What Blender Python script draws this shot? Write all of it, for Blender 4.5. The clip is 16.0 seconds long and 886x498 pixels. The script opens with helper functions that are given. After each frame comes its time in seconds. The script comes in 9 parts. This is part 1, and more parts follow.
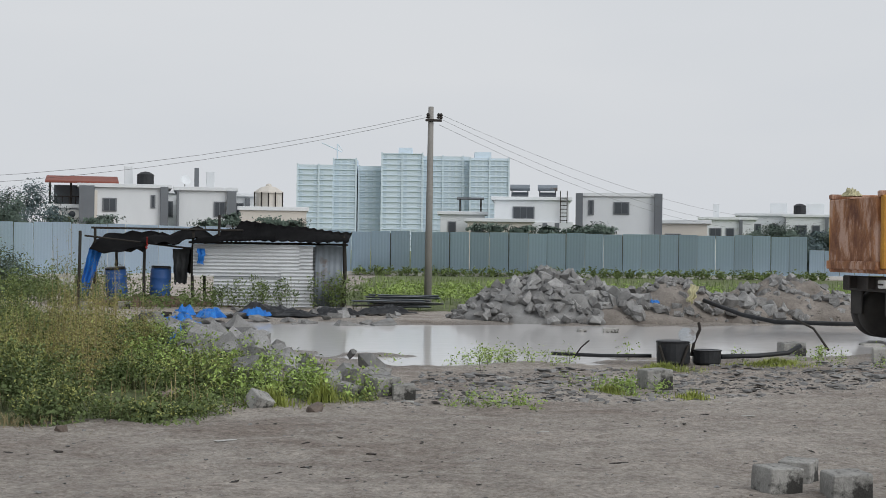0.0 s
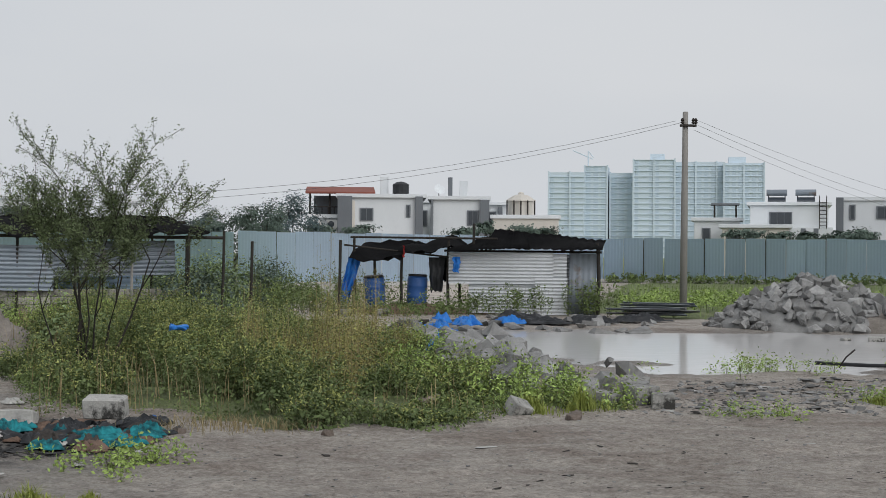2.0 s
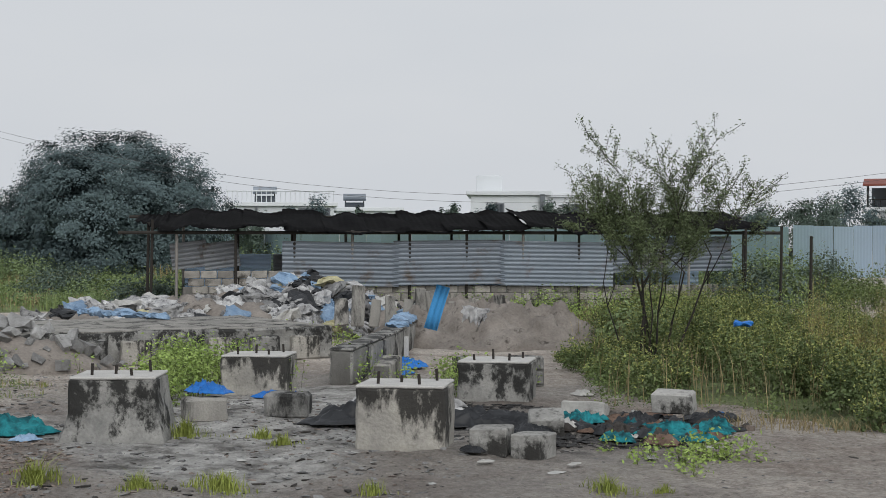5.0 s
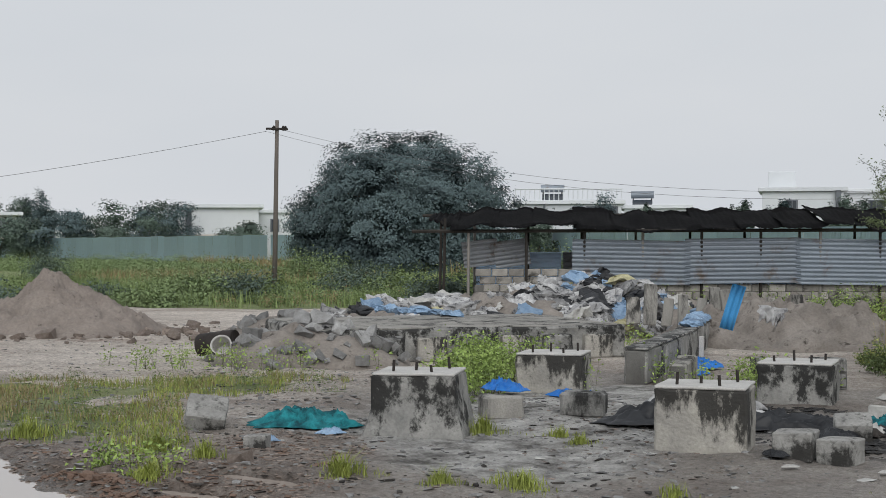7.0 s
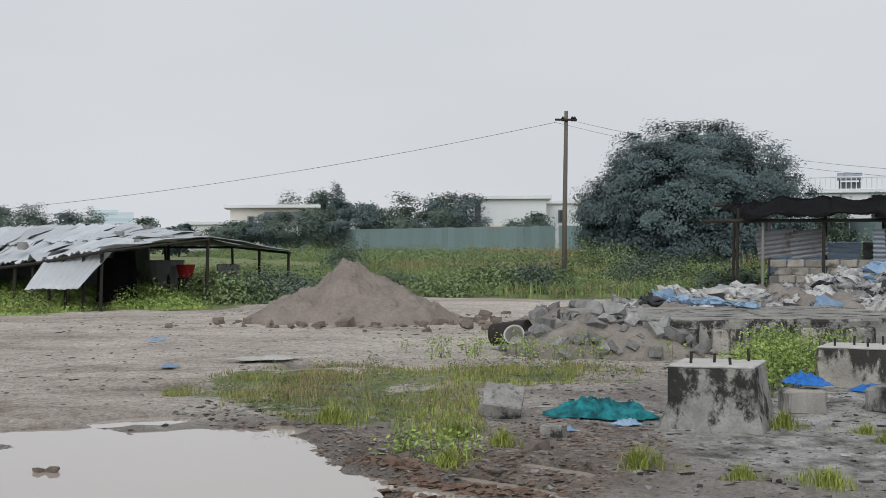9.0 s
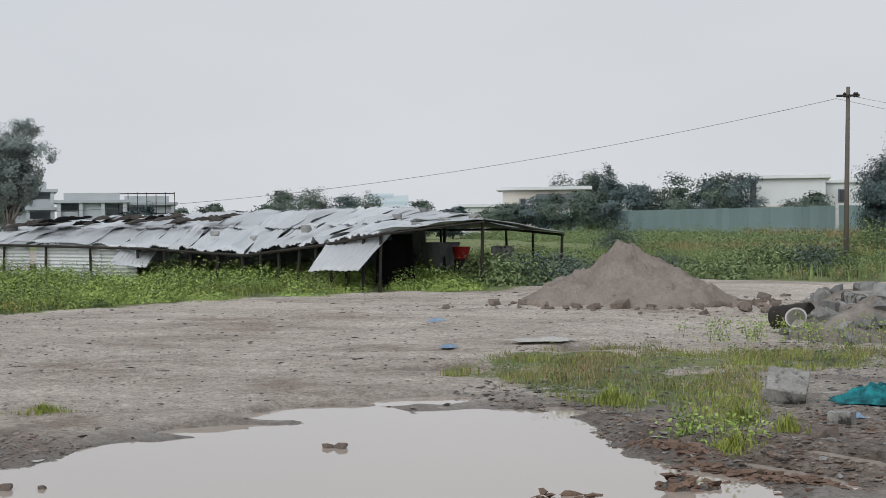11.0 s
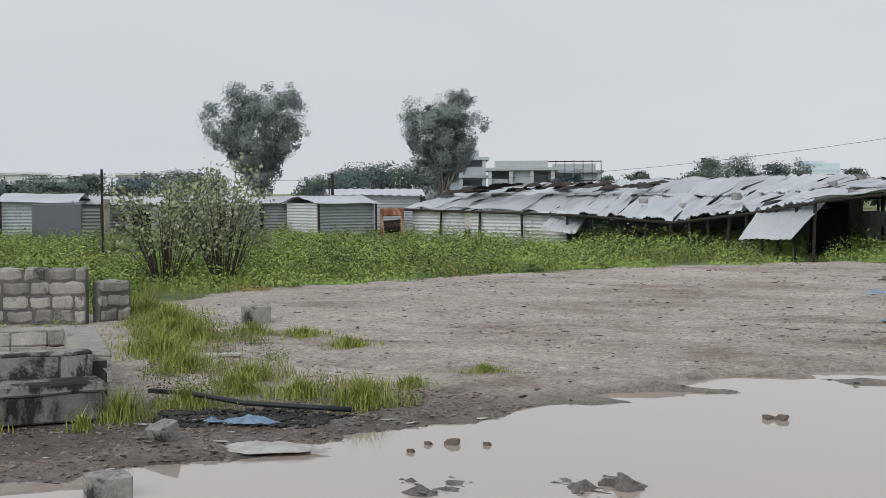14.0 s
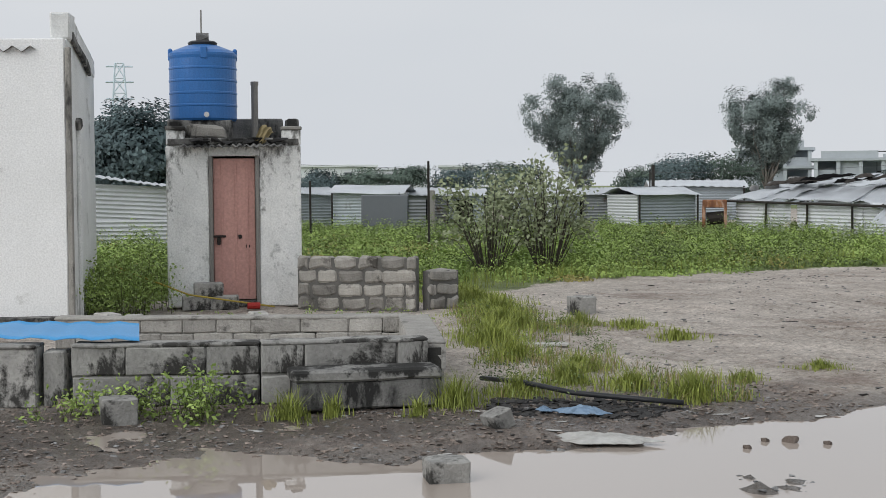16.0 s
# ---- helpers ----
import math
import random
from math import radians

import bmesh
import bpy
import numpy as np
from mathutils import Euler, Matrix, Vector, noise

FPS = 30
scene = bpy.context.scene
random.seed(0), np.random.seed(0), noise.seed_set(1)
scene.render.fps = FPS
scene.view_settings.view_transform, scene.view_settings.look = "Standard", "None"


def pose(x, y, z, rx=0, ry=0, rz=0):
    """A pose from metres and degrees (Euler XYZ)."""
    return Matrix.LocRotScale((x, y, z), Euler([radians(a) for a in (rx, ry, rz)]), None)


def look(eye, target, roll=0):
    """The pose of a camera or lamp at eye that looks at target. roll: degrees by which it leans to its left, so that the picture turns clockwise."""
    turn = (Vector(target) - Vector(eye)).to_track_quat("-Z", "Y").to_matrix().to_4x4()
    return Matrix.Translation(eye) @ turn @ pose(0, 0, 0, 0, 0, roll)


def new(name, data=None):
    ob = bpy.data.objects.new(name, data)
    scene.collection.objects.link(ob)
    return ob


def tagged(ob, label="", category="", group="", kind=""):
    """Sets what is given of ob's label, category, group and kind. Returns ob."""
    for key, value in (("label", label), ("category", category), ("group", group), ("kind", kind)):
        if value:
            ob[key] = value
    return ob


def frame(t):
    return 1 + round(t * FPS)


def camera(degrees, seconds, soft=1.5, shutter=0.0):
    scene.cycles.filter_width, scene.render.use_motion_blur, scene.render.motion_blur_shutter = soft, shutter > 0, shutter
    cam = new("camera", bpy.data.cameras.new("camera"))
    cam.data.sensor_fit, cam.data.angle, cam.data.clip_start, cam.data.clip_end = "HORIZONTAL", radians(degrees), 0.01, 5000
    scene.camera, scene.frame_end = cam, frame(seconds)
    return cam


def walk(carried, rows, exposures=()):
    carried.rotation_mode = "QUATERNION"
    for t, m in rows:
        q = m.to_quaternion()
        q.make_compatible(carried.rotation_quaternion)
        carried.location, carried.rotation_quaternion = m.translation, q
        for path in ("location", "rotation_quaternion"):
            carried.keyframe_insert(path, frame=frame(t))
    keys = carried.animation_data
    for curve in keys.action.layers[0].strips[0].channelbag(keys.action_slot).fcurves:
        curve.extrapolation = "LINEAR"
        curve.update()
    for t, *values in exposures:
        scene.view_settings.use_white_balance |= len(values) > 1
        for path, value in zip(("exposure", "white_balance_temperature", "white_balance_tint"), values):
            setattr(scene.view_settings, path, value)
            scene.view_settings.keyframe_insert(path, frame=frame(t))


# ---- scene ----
cam = camera(33.73, 16.0, soft=0.8)
PATH = [
    (0, 0, 0, 1.6, 0, -0.024, -0.706),
    (0.5, -0.017, 0.004, 1.598, 1.794, -0.231, -0.626),
    (1, -0.034, 0.008, 1.598, 4.674, -0.155, -0.516),
    (1.5, -0.047, 0.013, 1.6, 7.058, 0.017, -0.424),
    (2, -0.064, 0.016, 1.601, 9.833, 0.181, -0.378),
    (2.5, -0.086, 0.016, 1.604, 13.556, 0.24, -0.291),
    (3, -0.111, 0.016, 1.605, 17.097, 0.115, -0.3),
    (3.5, -0.139, 0.015, 1.603, 21.238, -0.057, -0.205),
    (4, -0.167, 0.016, 1.602, 24.931, -0.154, -0.141),
    (4.5, -0.192, 0.019, 1.601, 28.217, -0.123, -0.053),
    (5, -0.216, 0.017, 1.601, 31.169, -0.051, 0.032),
    (7.5, -0.337, -0.008, 1.61, 45.056, -0.193, 0.145),
    (8, -0.358, -0.015, 1.608, 47.797, -0.265, 0.205),
    (8.5, -0.376, -0.022, 1.606, 50.756, -0.354, 0.255),
    (9, -0.391, -0.031, 1.604, 53.567, -0.451, 0.242),
    (11.5, -0.452, -0.09, 1.605, 66.958, -1.294, 0.58),
    (12, -0.464, -0.105, 1.602, 69.817, -1.513, 0.487),
    (12.5, -0.476, -0.124, 1.598, 72.576, -1.744, 0.379),
    (13, -0.49, -0.144, 1.595, 75.606, -1.969, 0.362),
    (13.5, -0.507, -0.162, 1.591, 78.032, -2.099, 0.42),
    (14, -0.53, -0.17, 1.589, 80.676, -2.213, 0.379),
    (14.5, -0.549, -0.188, 1.586, 83.379, -2.352, 0.4),
    (15, -0.565, -0.212, 1.584, 86.35, -2.425, 0.407),
    (15.5, -0.577, -0.241, 1.581, 89.336, -2.471, 0.531),
    (16, -0.587, -0.275, 1.579, 93.073, -2.456, 0.429),
]
walk(cam, [(t, pose(x, y, z, 90 + pitch, roll, yaw)) for t, x, y, z, yaw, pitch, roll in PATH],
     exposures=((0, -0.02), (2, -0.08), (3.5, -0.08), (5, -0.05), (7.5, -0.01), (12, 0.0), (14.5, -0.02), (16, 0.03)))

# ---- sky and light: a bright, even overcast ----
world = bpy.data.worlds.new("overcast_sky")
scene.world = world
world.use_nodes = True
wn, wl = world.node_tree.nodes, world.node_tree.links
wn.clear()
w_out, w_bg, w_mix = wn.new("ShaderNodeOutputWorld"), wn.new("ShaderNodeBackground"), wn.new("ShaderNodeMixRGB")
w_sky = wn.new("ShaderNodeTexSky")
w_sky.sky_type, w_sky.sun_disc = "NISHITA", False
w_sky.sun_elevation, w_sky.sun_rotation = radians(42), radians(140)
w_sky.air_density, w_sky.dust_density = 1.5, 6.0
w_scale = wn.new("ShaderNodeVectorMath")
w_scale.operation, w_scale.inputs[3].default_value = "SCALE", 0.08
w_co, w_noise, w_ramp = wn.new("ShaderNodeTexCoord"), wn.new("ShaderNodeTexNoise"), wn.new("ShaderNodeValToRGB")
w_map = wn.new("ShaderNodeMapping")
w_map.inputs["Scale"].default_value = (1, 1, 3.5)
w_noise.inputs["Scale"].default_value, w_noise.inputs["Detail"].default_value = 1.6, 4
w_ramp.color_ramp.elements[0].position, w_ramp.color_ramp.elements[0].color = 0.3, (0.60, 0.635, 0.682, 1)
w_ramp.color_ramp.elements[1].position, w_ramp.color_ramp.elements[1].color = 0.7, (0.68, 0.70, 0.73, 1)
w_mix.inputs[0].default_value = 0.96
wl.new(w_co.outputs["Generated"], w_map.inputs[0])
wl.new(w_map.outputs[0], w_noise.inputs["Vector"])
wl.new(w_noise.outputs[0], w_ramp.inputs[0])
wl.new(w_sky.outputs[0], w_scale.inputs[0])
wl.new(w_scale.outputs[0], w_mix.inputs[1])
wl.new(w_ramp.outputs[0], w_mix.inputs[2])
wl.new(w_mix.outputs[0], w_bg.inputs[0])
wl.new(w_bg.outputs[0], w_out.inputs[0])
w_bg.inputs[1].default_value = 1.035

sun_data = bpy.data.lights.new("sun", "SUN")
sun_data.energy, sun_data.angle, sun_data.color = 1.5, radians(50), (1.0, 0.992, 0.98)
sun = new("sun", sun_data)
sun.matrix_world = look((17, -17, 21), (-6, 6, 0))


# ---- materials ----
def material(name, col, rough=0.85, metal=0.0, col2=None, scale=2.0, contrast=1.0, bump=0.3, bscale=60.0, island=0.0, each=0.0, spec=0.3, streak=1.0, col3=None, thr=0.6, scale3=1.0):
    """Two-scale mottled surface: broad patches from col to col2, fine grain, spots of col3 above thr, bump."""
    m = bpy.data.materials.new(name)
    m.use_nodes = True
    nt = m.node_tree
    N, L = nt.nodes, nt.links
    b = N["Principled BSDF"]
    col2 = col2 or tuple(c * 0.72 for c in col)
    co = N.new("ShaderNodeTexCoord")
    mp = N.new("ShaderNodeMapping")
    mp.inputs["Scale"].default_value = (1, 1, streak)
    L.new(co.outputs["Object"], mp.inputs[0])
    if each:
        info, far = N.new("ShaderNodeObjectInfo"), N.new("ShaderNodeVectorMath")
        far.operation = "SCALE"
        far.inputs[0].default_value = (37.0, 23.0, 11.0)
        L.new(info.outputs["Random"], far.inputs[3])
        L.new(far.outputs[0], mp.inputs["Location"])
    n1 = N.new("ShaderNodeTexNoise")
    n1.inputs["Scale"].default_value, n1.inputs["Detail"].default_value, n1.inputs["Roughness"].default_value = scale, 6, 0.65
    L.new(mp.outputs[0], n1.inputs["Vector"])
    r1 = N.new("ShaderNodeValToRGB")
    half = 0.25 / contrast
    r1.color_ramp.elements[0].position, r1.color_ramp.elements[0].color = 0.5 - half, (*col2, 1)
    r1.color_ramp.elements[1].position, r1.color_ramp.elements[1].color = 0.5 + half, (*col, 1)
    L.new(n1.outputs[0], r1.inputs[0])
    out = r1.outputs[0]
    if col3:
        n3 = N.new("ShaderNodeTexNoise")
        n3.inputs["Scale"].default_value, n3.inputs["Detail"].default_value, n3.inputs["Roughness"].default_value = scale3, 8, 0.7
        L.new(mp.outputs[0], n3.inputs["Vector"])
        r3 = N.new("ShaderNodeValToRGB")
        r3.color_ramp.elements[0].position, r3.color_ramp.elements[0].color = thr - 0.05, (0, 0, 0, 1)
        r3.color_ramp.elements[1].position, r3.color_ramp.elements[1].color = thr + 0.05, (1, 1, 1, 1)
        L.new(n3.outputs[0], r3.inputs[0])
        x3 = N.new("ShaderNodeMixRGB")
        x3.inputs[2].default_value = (*col3, 1)
        L.new(r3.outputs[0], x3.inputs[0])
        L.new(out, x3.inputs[1])
        out = x3.outputs[0]
    n2 = N.new("ShaderNodeTexNoise")
    n2.inputs["Scale"].default_value, n2.inputs["Detail"].default_value = bscale, 4
    L.new(co.outputs["Object"], n2.inputs["Vector"])
    g = N.new("ShaderNodeMapRange")
    g.inputs[3].default_value, g.inputs[4].default_value = 0.72, 1.28
    L.new(n2.outputs[0], g.inputs[0])
    val = g.outputs[0]
    for amount, kind, socket in ((island, "ShaderNodeNewGeometry", "Random Per Island"), (each, "ShaderNodeObjectInfo", "Random")):
        if amount:
            src = N.new(kind)
            mr = N.new("ShaderNodeMapRange")
            mr.inputs[3].default_value, mr.inputs[4].default_value = 1 - amount, 1 + amount
            L.new(src.outputs[socket], mr.inputs[0])
            mu = N.new("ShaderNodeMath")
            mu.operation = "MULTIPLY"
            L.new(val, mu.inputs[0])
            L.new(mr.outputs[0], mu.inputs[1])
            val = mu.outputs[0]
    vm = N.new("ShaderNodeVectorMath")
    vm.operation = "SCALE"
    L.new(out, vm.inputs[0])
    L.new(val, vm.inputs[3])
    L.new(vm.outputs[0], b.inputs["Base Color"])
    b.inputs["Roughness"].default_value, b.inputs["Metallic"].default_value = rough, metal
    b.inputs["Specular IOR Level"].default_value = spec
    if bump:
        bn = N.new("ShaderNodeBump")
        bn.inputs["Strength"].default_value, bn.inputs["Distance"].default_value = bump, 0.02
        L.new(n2.outputs[0], bn.inputs["Height"])
        L.new(bn.outputs[0], b.inputs["Normal"])
    return m


def leaf_material(name, col, col2, rough=0.6):
    """Leaves that vary one by one and in broad clumps."""
    m = material(name, col, rough, 0, col2, scale=1.3, contrast=1.4, bump=0.0, bscale=7, island=0.26, spec=0.25)
    return m


M = {
    "fence": material("blue_grey_sheet", (0.60, 0.765, 0.95), 0.5, 0.0, (0.54, 0.70, 0.88), 0.25, bump=0.1, each=0.09, spec=0.4, streak=0.2),
    "galv": material("galvanised_sheet", (0.24, 0.275, 0.315), 0.45, 0.15, (0.20, 0.23, 0.265), 0.8, bump=0.15, each=0.2, spec=0.5, col3=(0.14, 0.105, 0.085), thr=0.62, scale3=1.1),
    "galv_mid": material("blue_grey_tin_sheet", (0.42, 0.465, 0.50), 0.5, 0.1, (0.31, 0.345, 0.375), 0.8, bump=0.12, each=0.16, spec=0.5, col3=(0.13, 0.11, 0.10), thr=0.64, scale3=1.3),
    "galv_white": material("bright_tin_sheet", (0.66, 0.68, 0.70), 0.5, 0.1, (0.52, 0.54, 0.56), 0.8, bump=0.12, each=0.1, spec=0.5, col3=(0.22, 0.18, 0.15), thr=0.70, scale3=1.1),
    "galv_roof": material("weathered_tin_roof", (0.58, 0.61, 0.64), 0.5, 0.12, (0.42, 0.445, 0.47), 0.5, bump=0.2, each=0.12, spec=0.5, col3=(0.10, 0.085, 0.075), thr=0.69, scale3=0.8),
    "galv_old": material("old_dark_tin", (0.30, 0.32, 0.34), 0.5, 0.3, (0.19, 0.20, 0.21), 0.7, bump=0.2, each=0.1, col3=(0.11, 0.085, 0.07), thr=0.6, scale3=1.3),
    "black": material("black_sheeting", (0.005, 0.005, 0.006), 0.95, 0, (0.010, 0.010, 0.010), 1.5, bump=0.5, bscale=12, spec=0.05),
    "black_plastic": material("black_plastic", (0.012, 0.013, 0.015), 0.5, 0, (0.03, 0.032, 0.036), 2.5, bump=0.5, bscale=14, spec=0.35),
    "concrete": material("stained_concrete", (0.36, 0.345, 0.315), 0.9, 0, (0.21, 0.205, 0.19), 2.4, 1.4, 0.6, 70, each=0.08, col3=(0.04, 0.039, 0.037), thr=0.56, scale3=2.6, streak=0.3),
    "concrete_dark": material("blackened_concrete", (0.30, 0.295, 0.28), 0.9, 0, (0.13, 0.13, 0.125), 2.4, 1.4, 0.6, 60, each=0.1, col3=(0.03, 0.03, 0.029), thr=0.51, scale3=2.8, streak=0.45),
    "cement": material("pale_cement", (0.55, 0.54, 0.515), 0.85, 0, (0.40, 0.39, 0.375), 3, 1, 0.3, 70),
    "block_pale": material("pale_concrete_block", (0.41, 0.39, 0.355), 0.95, 0, (0.22, 0.208, 0.19), 3.5, 1.4, 0.7, 60, each=0.3, col3=(0.08, 0.075, 0.067), thr=0.59, scale3=3),
    "block": material("concrete_block", (0.29, 0.285, 0.27), 0.95, 0, (0.17, 0.165, 0.155), 2.5, 1.2, 0.6, 80, each=0.25, col3=(0.09, 0.085, 0.075), thr=0.64, scale3=3),
    "rubble": material("rubble_stone", (0.34, 0.34, 0.335), 0.95, 0, (0.175, 0.172, 0.168), 2, 1.2, 0.6, 60, each=0.3, island=0.25),
    "mortar": material("mortar", (0.18, 0.175, 0.165), 0.95, 0, (0.09, 0.087, 0.08), 3, 1.2, 0.5, 90),
    "whitewash_clean": material("thin_whitewash", (0.86, 0.865, 0.86), 0.85, 0, (0.76, 0.765, 0.755), 0.9, 1.0, 0.2, 50, col3=(0.52, 0.52, 0.50), thr=0.70, scale3=1.6),
    "wall_white": material("stained_whitewash", (0.82, 0.83, 0.82), 0.85, 0, (0.64, 0.65, 0.635), 1.2, 1.2, 0.25, 50, col3=(0.36, 0.36, 0.345), thr=0.62, scale3=1.8),
    "villa": material("white_villa_paint", (0.72, 0.745, 0.765), 0.8, 0, (0.62, 0.645, 0.665), 0.4, bump=0.05, each=0.05, streak=0.4),
    "villa_cream": material("cream_villa_paint", (0.62, 0.585, 0.53), 0.8, 0, (0.54, 0.51, 0.465), 0.4, bump=0.05),
    "villa_grey": material("grey_villa_paint", (0.17, 0.185, 0.20), 0.8, 0, (0.13, 0.14, 0.155), 0.5, bump=0.05),
    "red_roof": material("red_roof_sheet", (0.27, 0.085, 0.06), 0.7, 0, (0.18, 0.06, 0.045), 0.6, bump=0.1),
    # distance haze is mixed into these pale blue wall and window colours
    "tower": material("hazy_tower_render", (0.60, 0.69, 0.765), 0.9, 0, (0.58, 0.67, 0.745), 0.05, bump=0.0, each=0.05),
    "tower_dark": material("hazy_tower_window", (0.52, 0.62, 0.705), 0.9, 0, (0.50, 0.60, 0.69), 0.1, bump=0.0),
    "glass": material("dark_window_glass", (0.05, 0.06, 0.07), 0.12, 0, (0.035, 0.04, 0.05), 0.5, bump=0.0, spec=0.6),
    "pole": material("weathered_pole", (0.30, 0.29, 0.275), 0.85, 0, (0.20, 0.19, 0.175), 1.2, bump=0.3, streak=0.3),
    "pole_brown": material("weathered_brown_pole", (0.18, 0.158, 0.14), 0.9, 0, (0.105, 0.09, 0.08), 1.2, bump=0.4, streak=0.3),
    "iron": material("rusty_dark_iron", (0.05, 0.042, 0.038), 0.7, 0.3, (0.025, 0.022, 0.02), 4, bump=0.3),
    "wood": material("dark_weathered_wood", (0.042, 0.037, 0.032), 0.85, 0, (0.022, 0.02, 0.018), 3, bump=0.5, streak=0.2),
    "bark": material("tree_bark", (0.11, 0.095, 0.08), 0.9, 0, (0.055, 0.048, 0.04), 3, bump=0.7, streak=0.25),
    "bark_pale": material("pale_bark", (0.26, 0.245, 0.22), 0.9, 0, (0.15, 0.14, 0.125), 2, bump=0.5, streak=0.3),
    "wire": material("cable", (0.12, 0.12, 0.125), 0.7, 0, None, 3, bump=0),
    "rust": material("rusted_orange_steel", (0.37, 0.17, 0.075), 0.8, 0.0, (0.13, 0.055, 0.035), 3.5, 1.8, 0.5, 40, col3=(0.46, 0.30, 0.23), thr=0.54, scale3=3.2, streak=0.4),
    "rust_yellow": material("worn_yellow_steel", (0.50, 0.26, 0.035), 0.6, 0, (0.28, 0.12, 0.03), 2.0, 1.3, 0.3, 40),
    "tyre": material("dusty_tyre", (0.03, 0.029, 0.028), 0.85, 0, (0.06, 0.055, 0.05), 3, bump=0.4),
    "blue_drum": material("blue_plastic_drum", (0.035, 0.12, 0.36), 0.5, 0, (0.03, 0.085, 0.24), 2, bump=0.1, col3=(0.10, 0.14, 0.2), thr=0.64, scale3=3),
    "blue_tank": material("blue_water_tank", (0.03, 0.16, 0.44), 0.35, 0, (0.025, 0.12, 0.35), 1.5, bump=0.05, spec=0.5, streak=0.3),
    "blue_tarp": material("blue_tarpaulin", (0.02, 0.20, 0.60), 0.5, 0, (0.02, 0.12, 0.42), 3, bump=0.4, bscale=15),
    "blue_sheet": material("bright_blue_sheet", (0.07, 0.33, 0.66), 0.4, 0, (0.06, 0.27, 0.56), 1.5, bump=0.05),
    "pale_blue": material("faded_blue_plastic", (0.27, 0.37, 0.49), 0.5, 0, (0.13, 0.22, 0.34), 4, bump=0.4, bscale=20, each=0.3),
    "teal": material("teal_cloth", (0.02, 0.24, 0.27), 0.85, 0, (0.006, 0.06, 0.075), 7, 2.2, bump=1.0, bscale=16),
    "white_cloth": material("dirty_white_cloth", (0.50, 0.50, 0.48), 0.85, 0, (0.36, 0.35, 0.33), 4, bump=0.4, bscale=25),
    "sack": material("grey_woven_sack", (0.46, 0.46, 0.455), 0.8, 0, (0.24, 0.24, 0.245), 3.5, 1.6, 0.6, 22, each=0.45, col3=(0.06, 0.06, 0.064), thr=0.58, scale3=5),
    "sack_yellow": material("yellowish_sack", (0.52, 0.49, 0.30), 0.75, 0, (0.36, 0.34, 0.22), 3, bump=0.5, bscale=22),
    "clay": material("terracotta_dirt", (0.23, 0.155, 0.118), 0.95, 0, (0.11, 0.073, 0.055), 4, 1.2, 0.8, 50),
    "mud_clod": material("brown_mud_clod", (0.27, 0.225, 0.195), 0.95, 0, (0.14, 0.112, 0.094), 5, 1.2, 0.6, 40, island=0.35),
    "mound": material("grey_brown_earth", (0.29, 0.262, 0.235), 0.95, 0, (0.165, 0.146, 0.129), 2.2, 1.4, 1.0, 25, col3=(0.07, 0.06, 0.052), thr=0.62, scale3=4),
    "sand": material("brown_sand", (0.275, 0.238, 0.210), 0.95, 0, (0.185, 0.157, 0.138), 1.6, 1.3, 1.0, 22, col3=(0.09, 0.075, 0.065), thr=0.66, scale3=5),
    "pink": material("faded_pink_door", (0.64, 0.36, 0.31), 0.7, 0, (0.53, 0.30, 0.265), 2, 1.1, 0.2, 30, streak=0.2, col3=(0.26, 0.17, 0.15), thr=0.68, scale3=2),
    "red": material("red_plastic", (0.40, 0.03, 0.025), 0.5, 0, None, 3, bump=0.1),
    "white_plastic": material("white_plastic", (0.66, 0.66, 0.64), 0.5, 0, (0.5, 0.5, 0.49), 4, bump=0.1),
    "yellow": material("yellow_cord", (0.50, 0.38, 0.08), 0.7, 0, None, 3, bump=0),
    # concrete greyed and blued in its base colour to carry the haze of distance
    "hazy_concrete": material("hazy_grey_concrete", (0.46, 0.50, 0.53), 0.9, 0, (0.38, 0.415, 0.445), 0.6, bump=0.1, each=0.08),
    "leaf_bank": leaf_material("dense_weed_leaves", (0.165, 0.215, 0.080), (0.066, 0.096, 0.035)),
    # yellow-green tops; the brightness of lit tips is part of this colour
    "leaf_tip": leaf_material("yellow_green_shoot_tips", (0.37, 0.385, 0.130), (0.23, 0.260, 0.080)),
    # meadow green paled and flattened: the field's haze sits in the colour
    "leaf_meadow": leaf_material("hazy_meadow_leaves", (0.235, 0.310, 0.140), (0.145, 0.200, 0.090)),
    "grass_field": leaf_material("meadow_grass_blades", (0.245, 0.310, 0.120), (0.145, 0.195, 0.075)),
    "leaf_shrub": leaf_material("grey_green_shrub_leaves", (0.34, 0.38, 0.235), (0.19, 0.225, 0.125)),
    "leaf_weed": leaf_material("weed_leaves", (0.200, 0.260, 0.090), (0.075, 0.112, 0.038)),
    # dark leaves lifted towards blue; that lift is painted haze
    "leaf_dark": leaf_material("hazed_dark_tree_leaves", (0.118, 0.165, 0.168), (0.070, 0.104, 0.110)),
    "leaf_bright": leaf_material("bright_weed_leaves", (0.350, 0.460, 0.130), (0.180, 0.265, 0.070)),
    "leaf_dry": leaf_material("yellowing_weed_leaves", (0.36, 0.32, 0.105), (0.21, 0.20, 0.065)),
    "leaf_acacia": leaf_material("acacia_leaves", (0.16, 0.205, 0.095), (0.085, 0.110, 0.055)),
    # both greens below include haze, as a lighter and bluer base colour
    "leaf_euc": leaf_material("hazed_eucalyptus_leaves", (0.235, 0.285, 0.270), (0.150, 0.188, 0.182)),
    "leaf_hedge": leaf_material("hazed_hedge_leaves", (0.125, 0.172, 0.135), (0.078, 0.110, 0.090)),
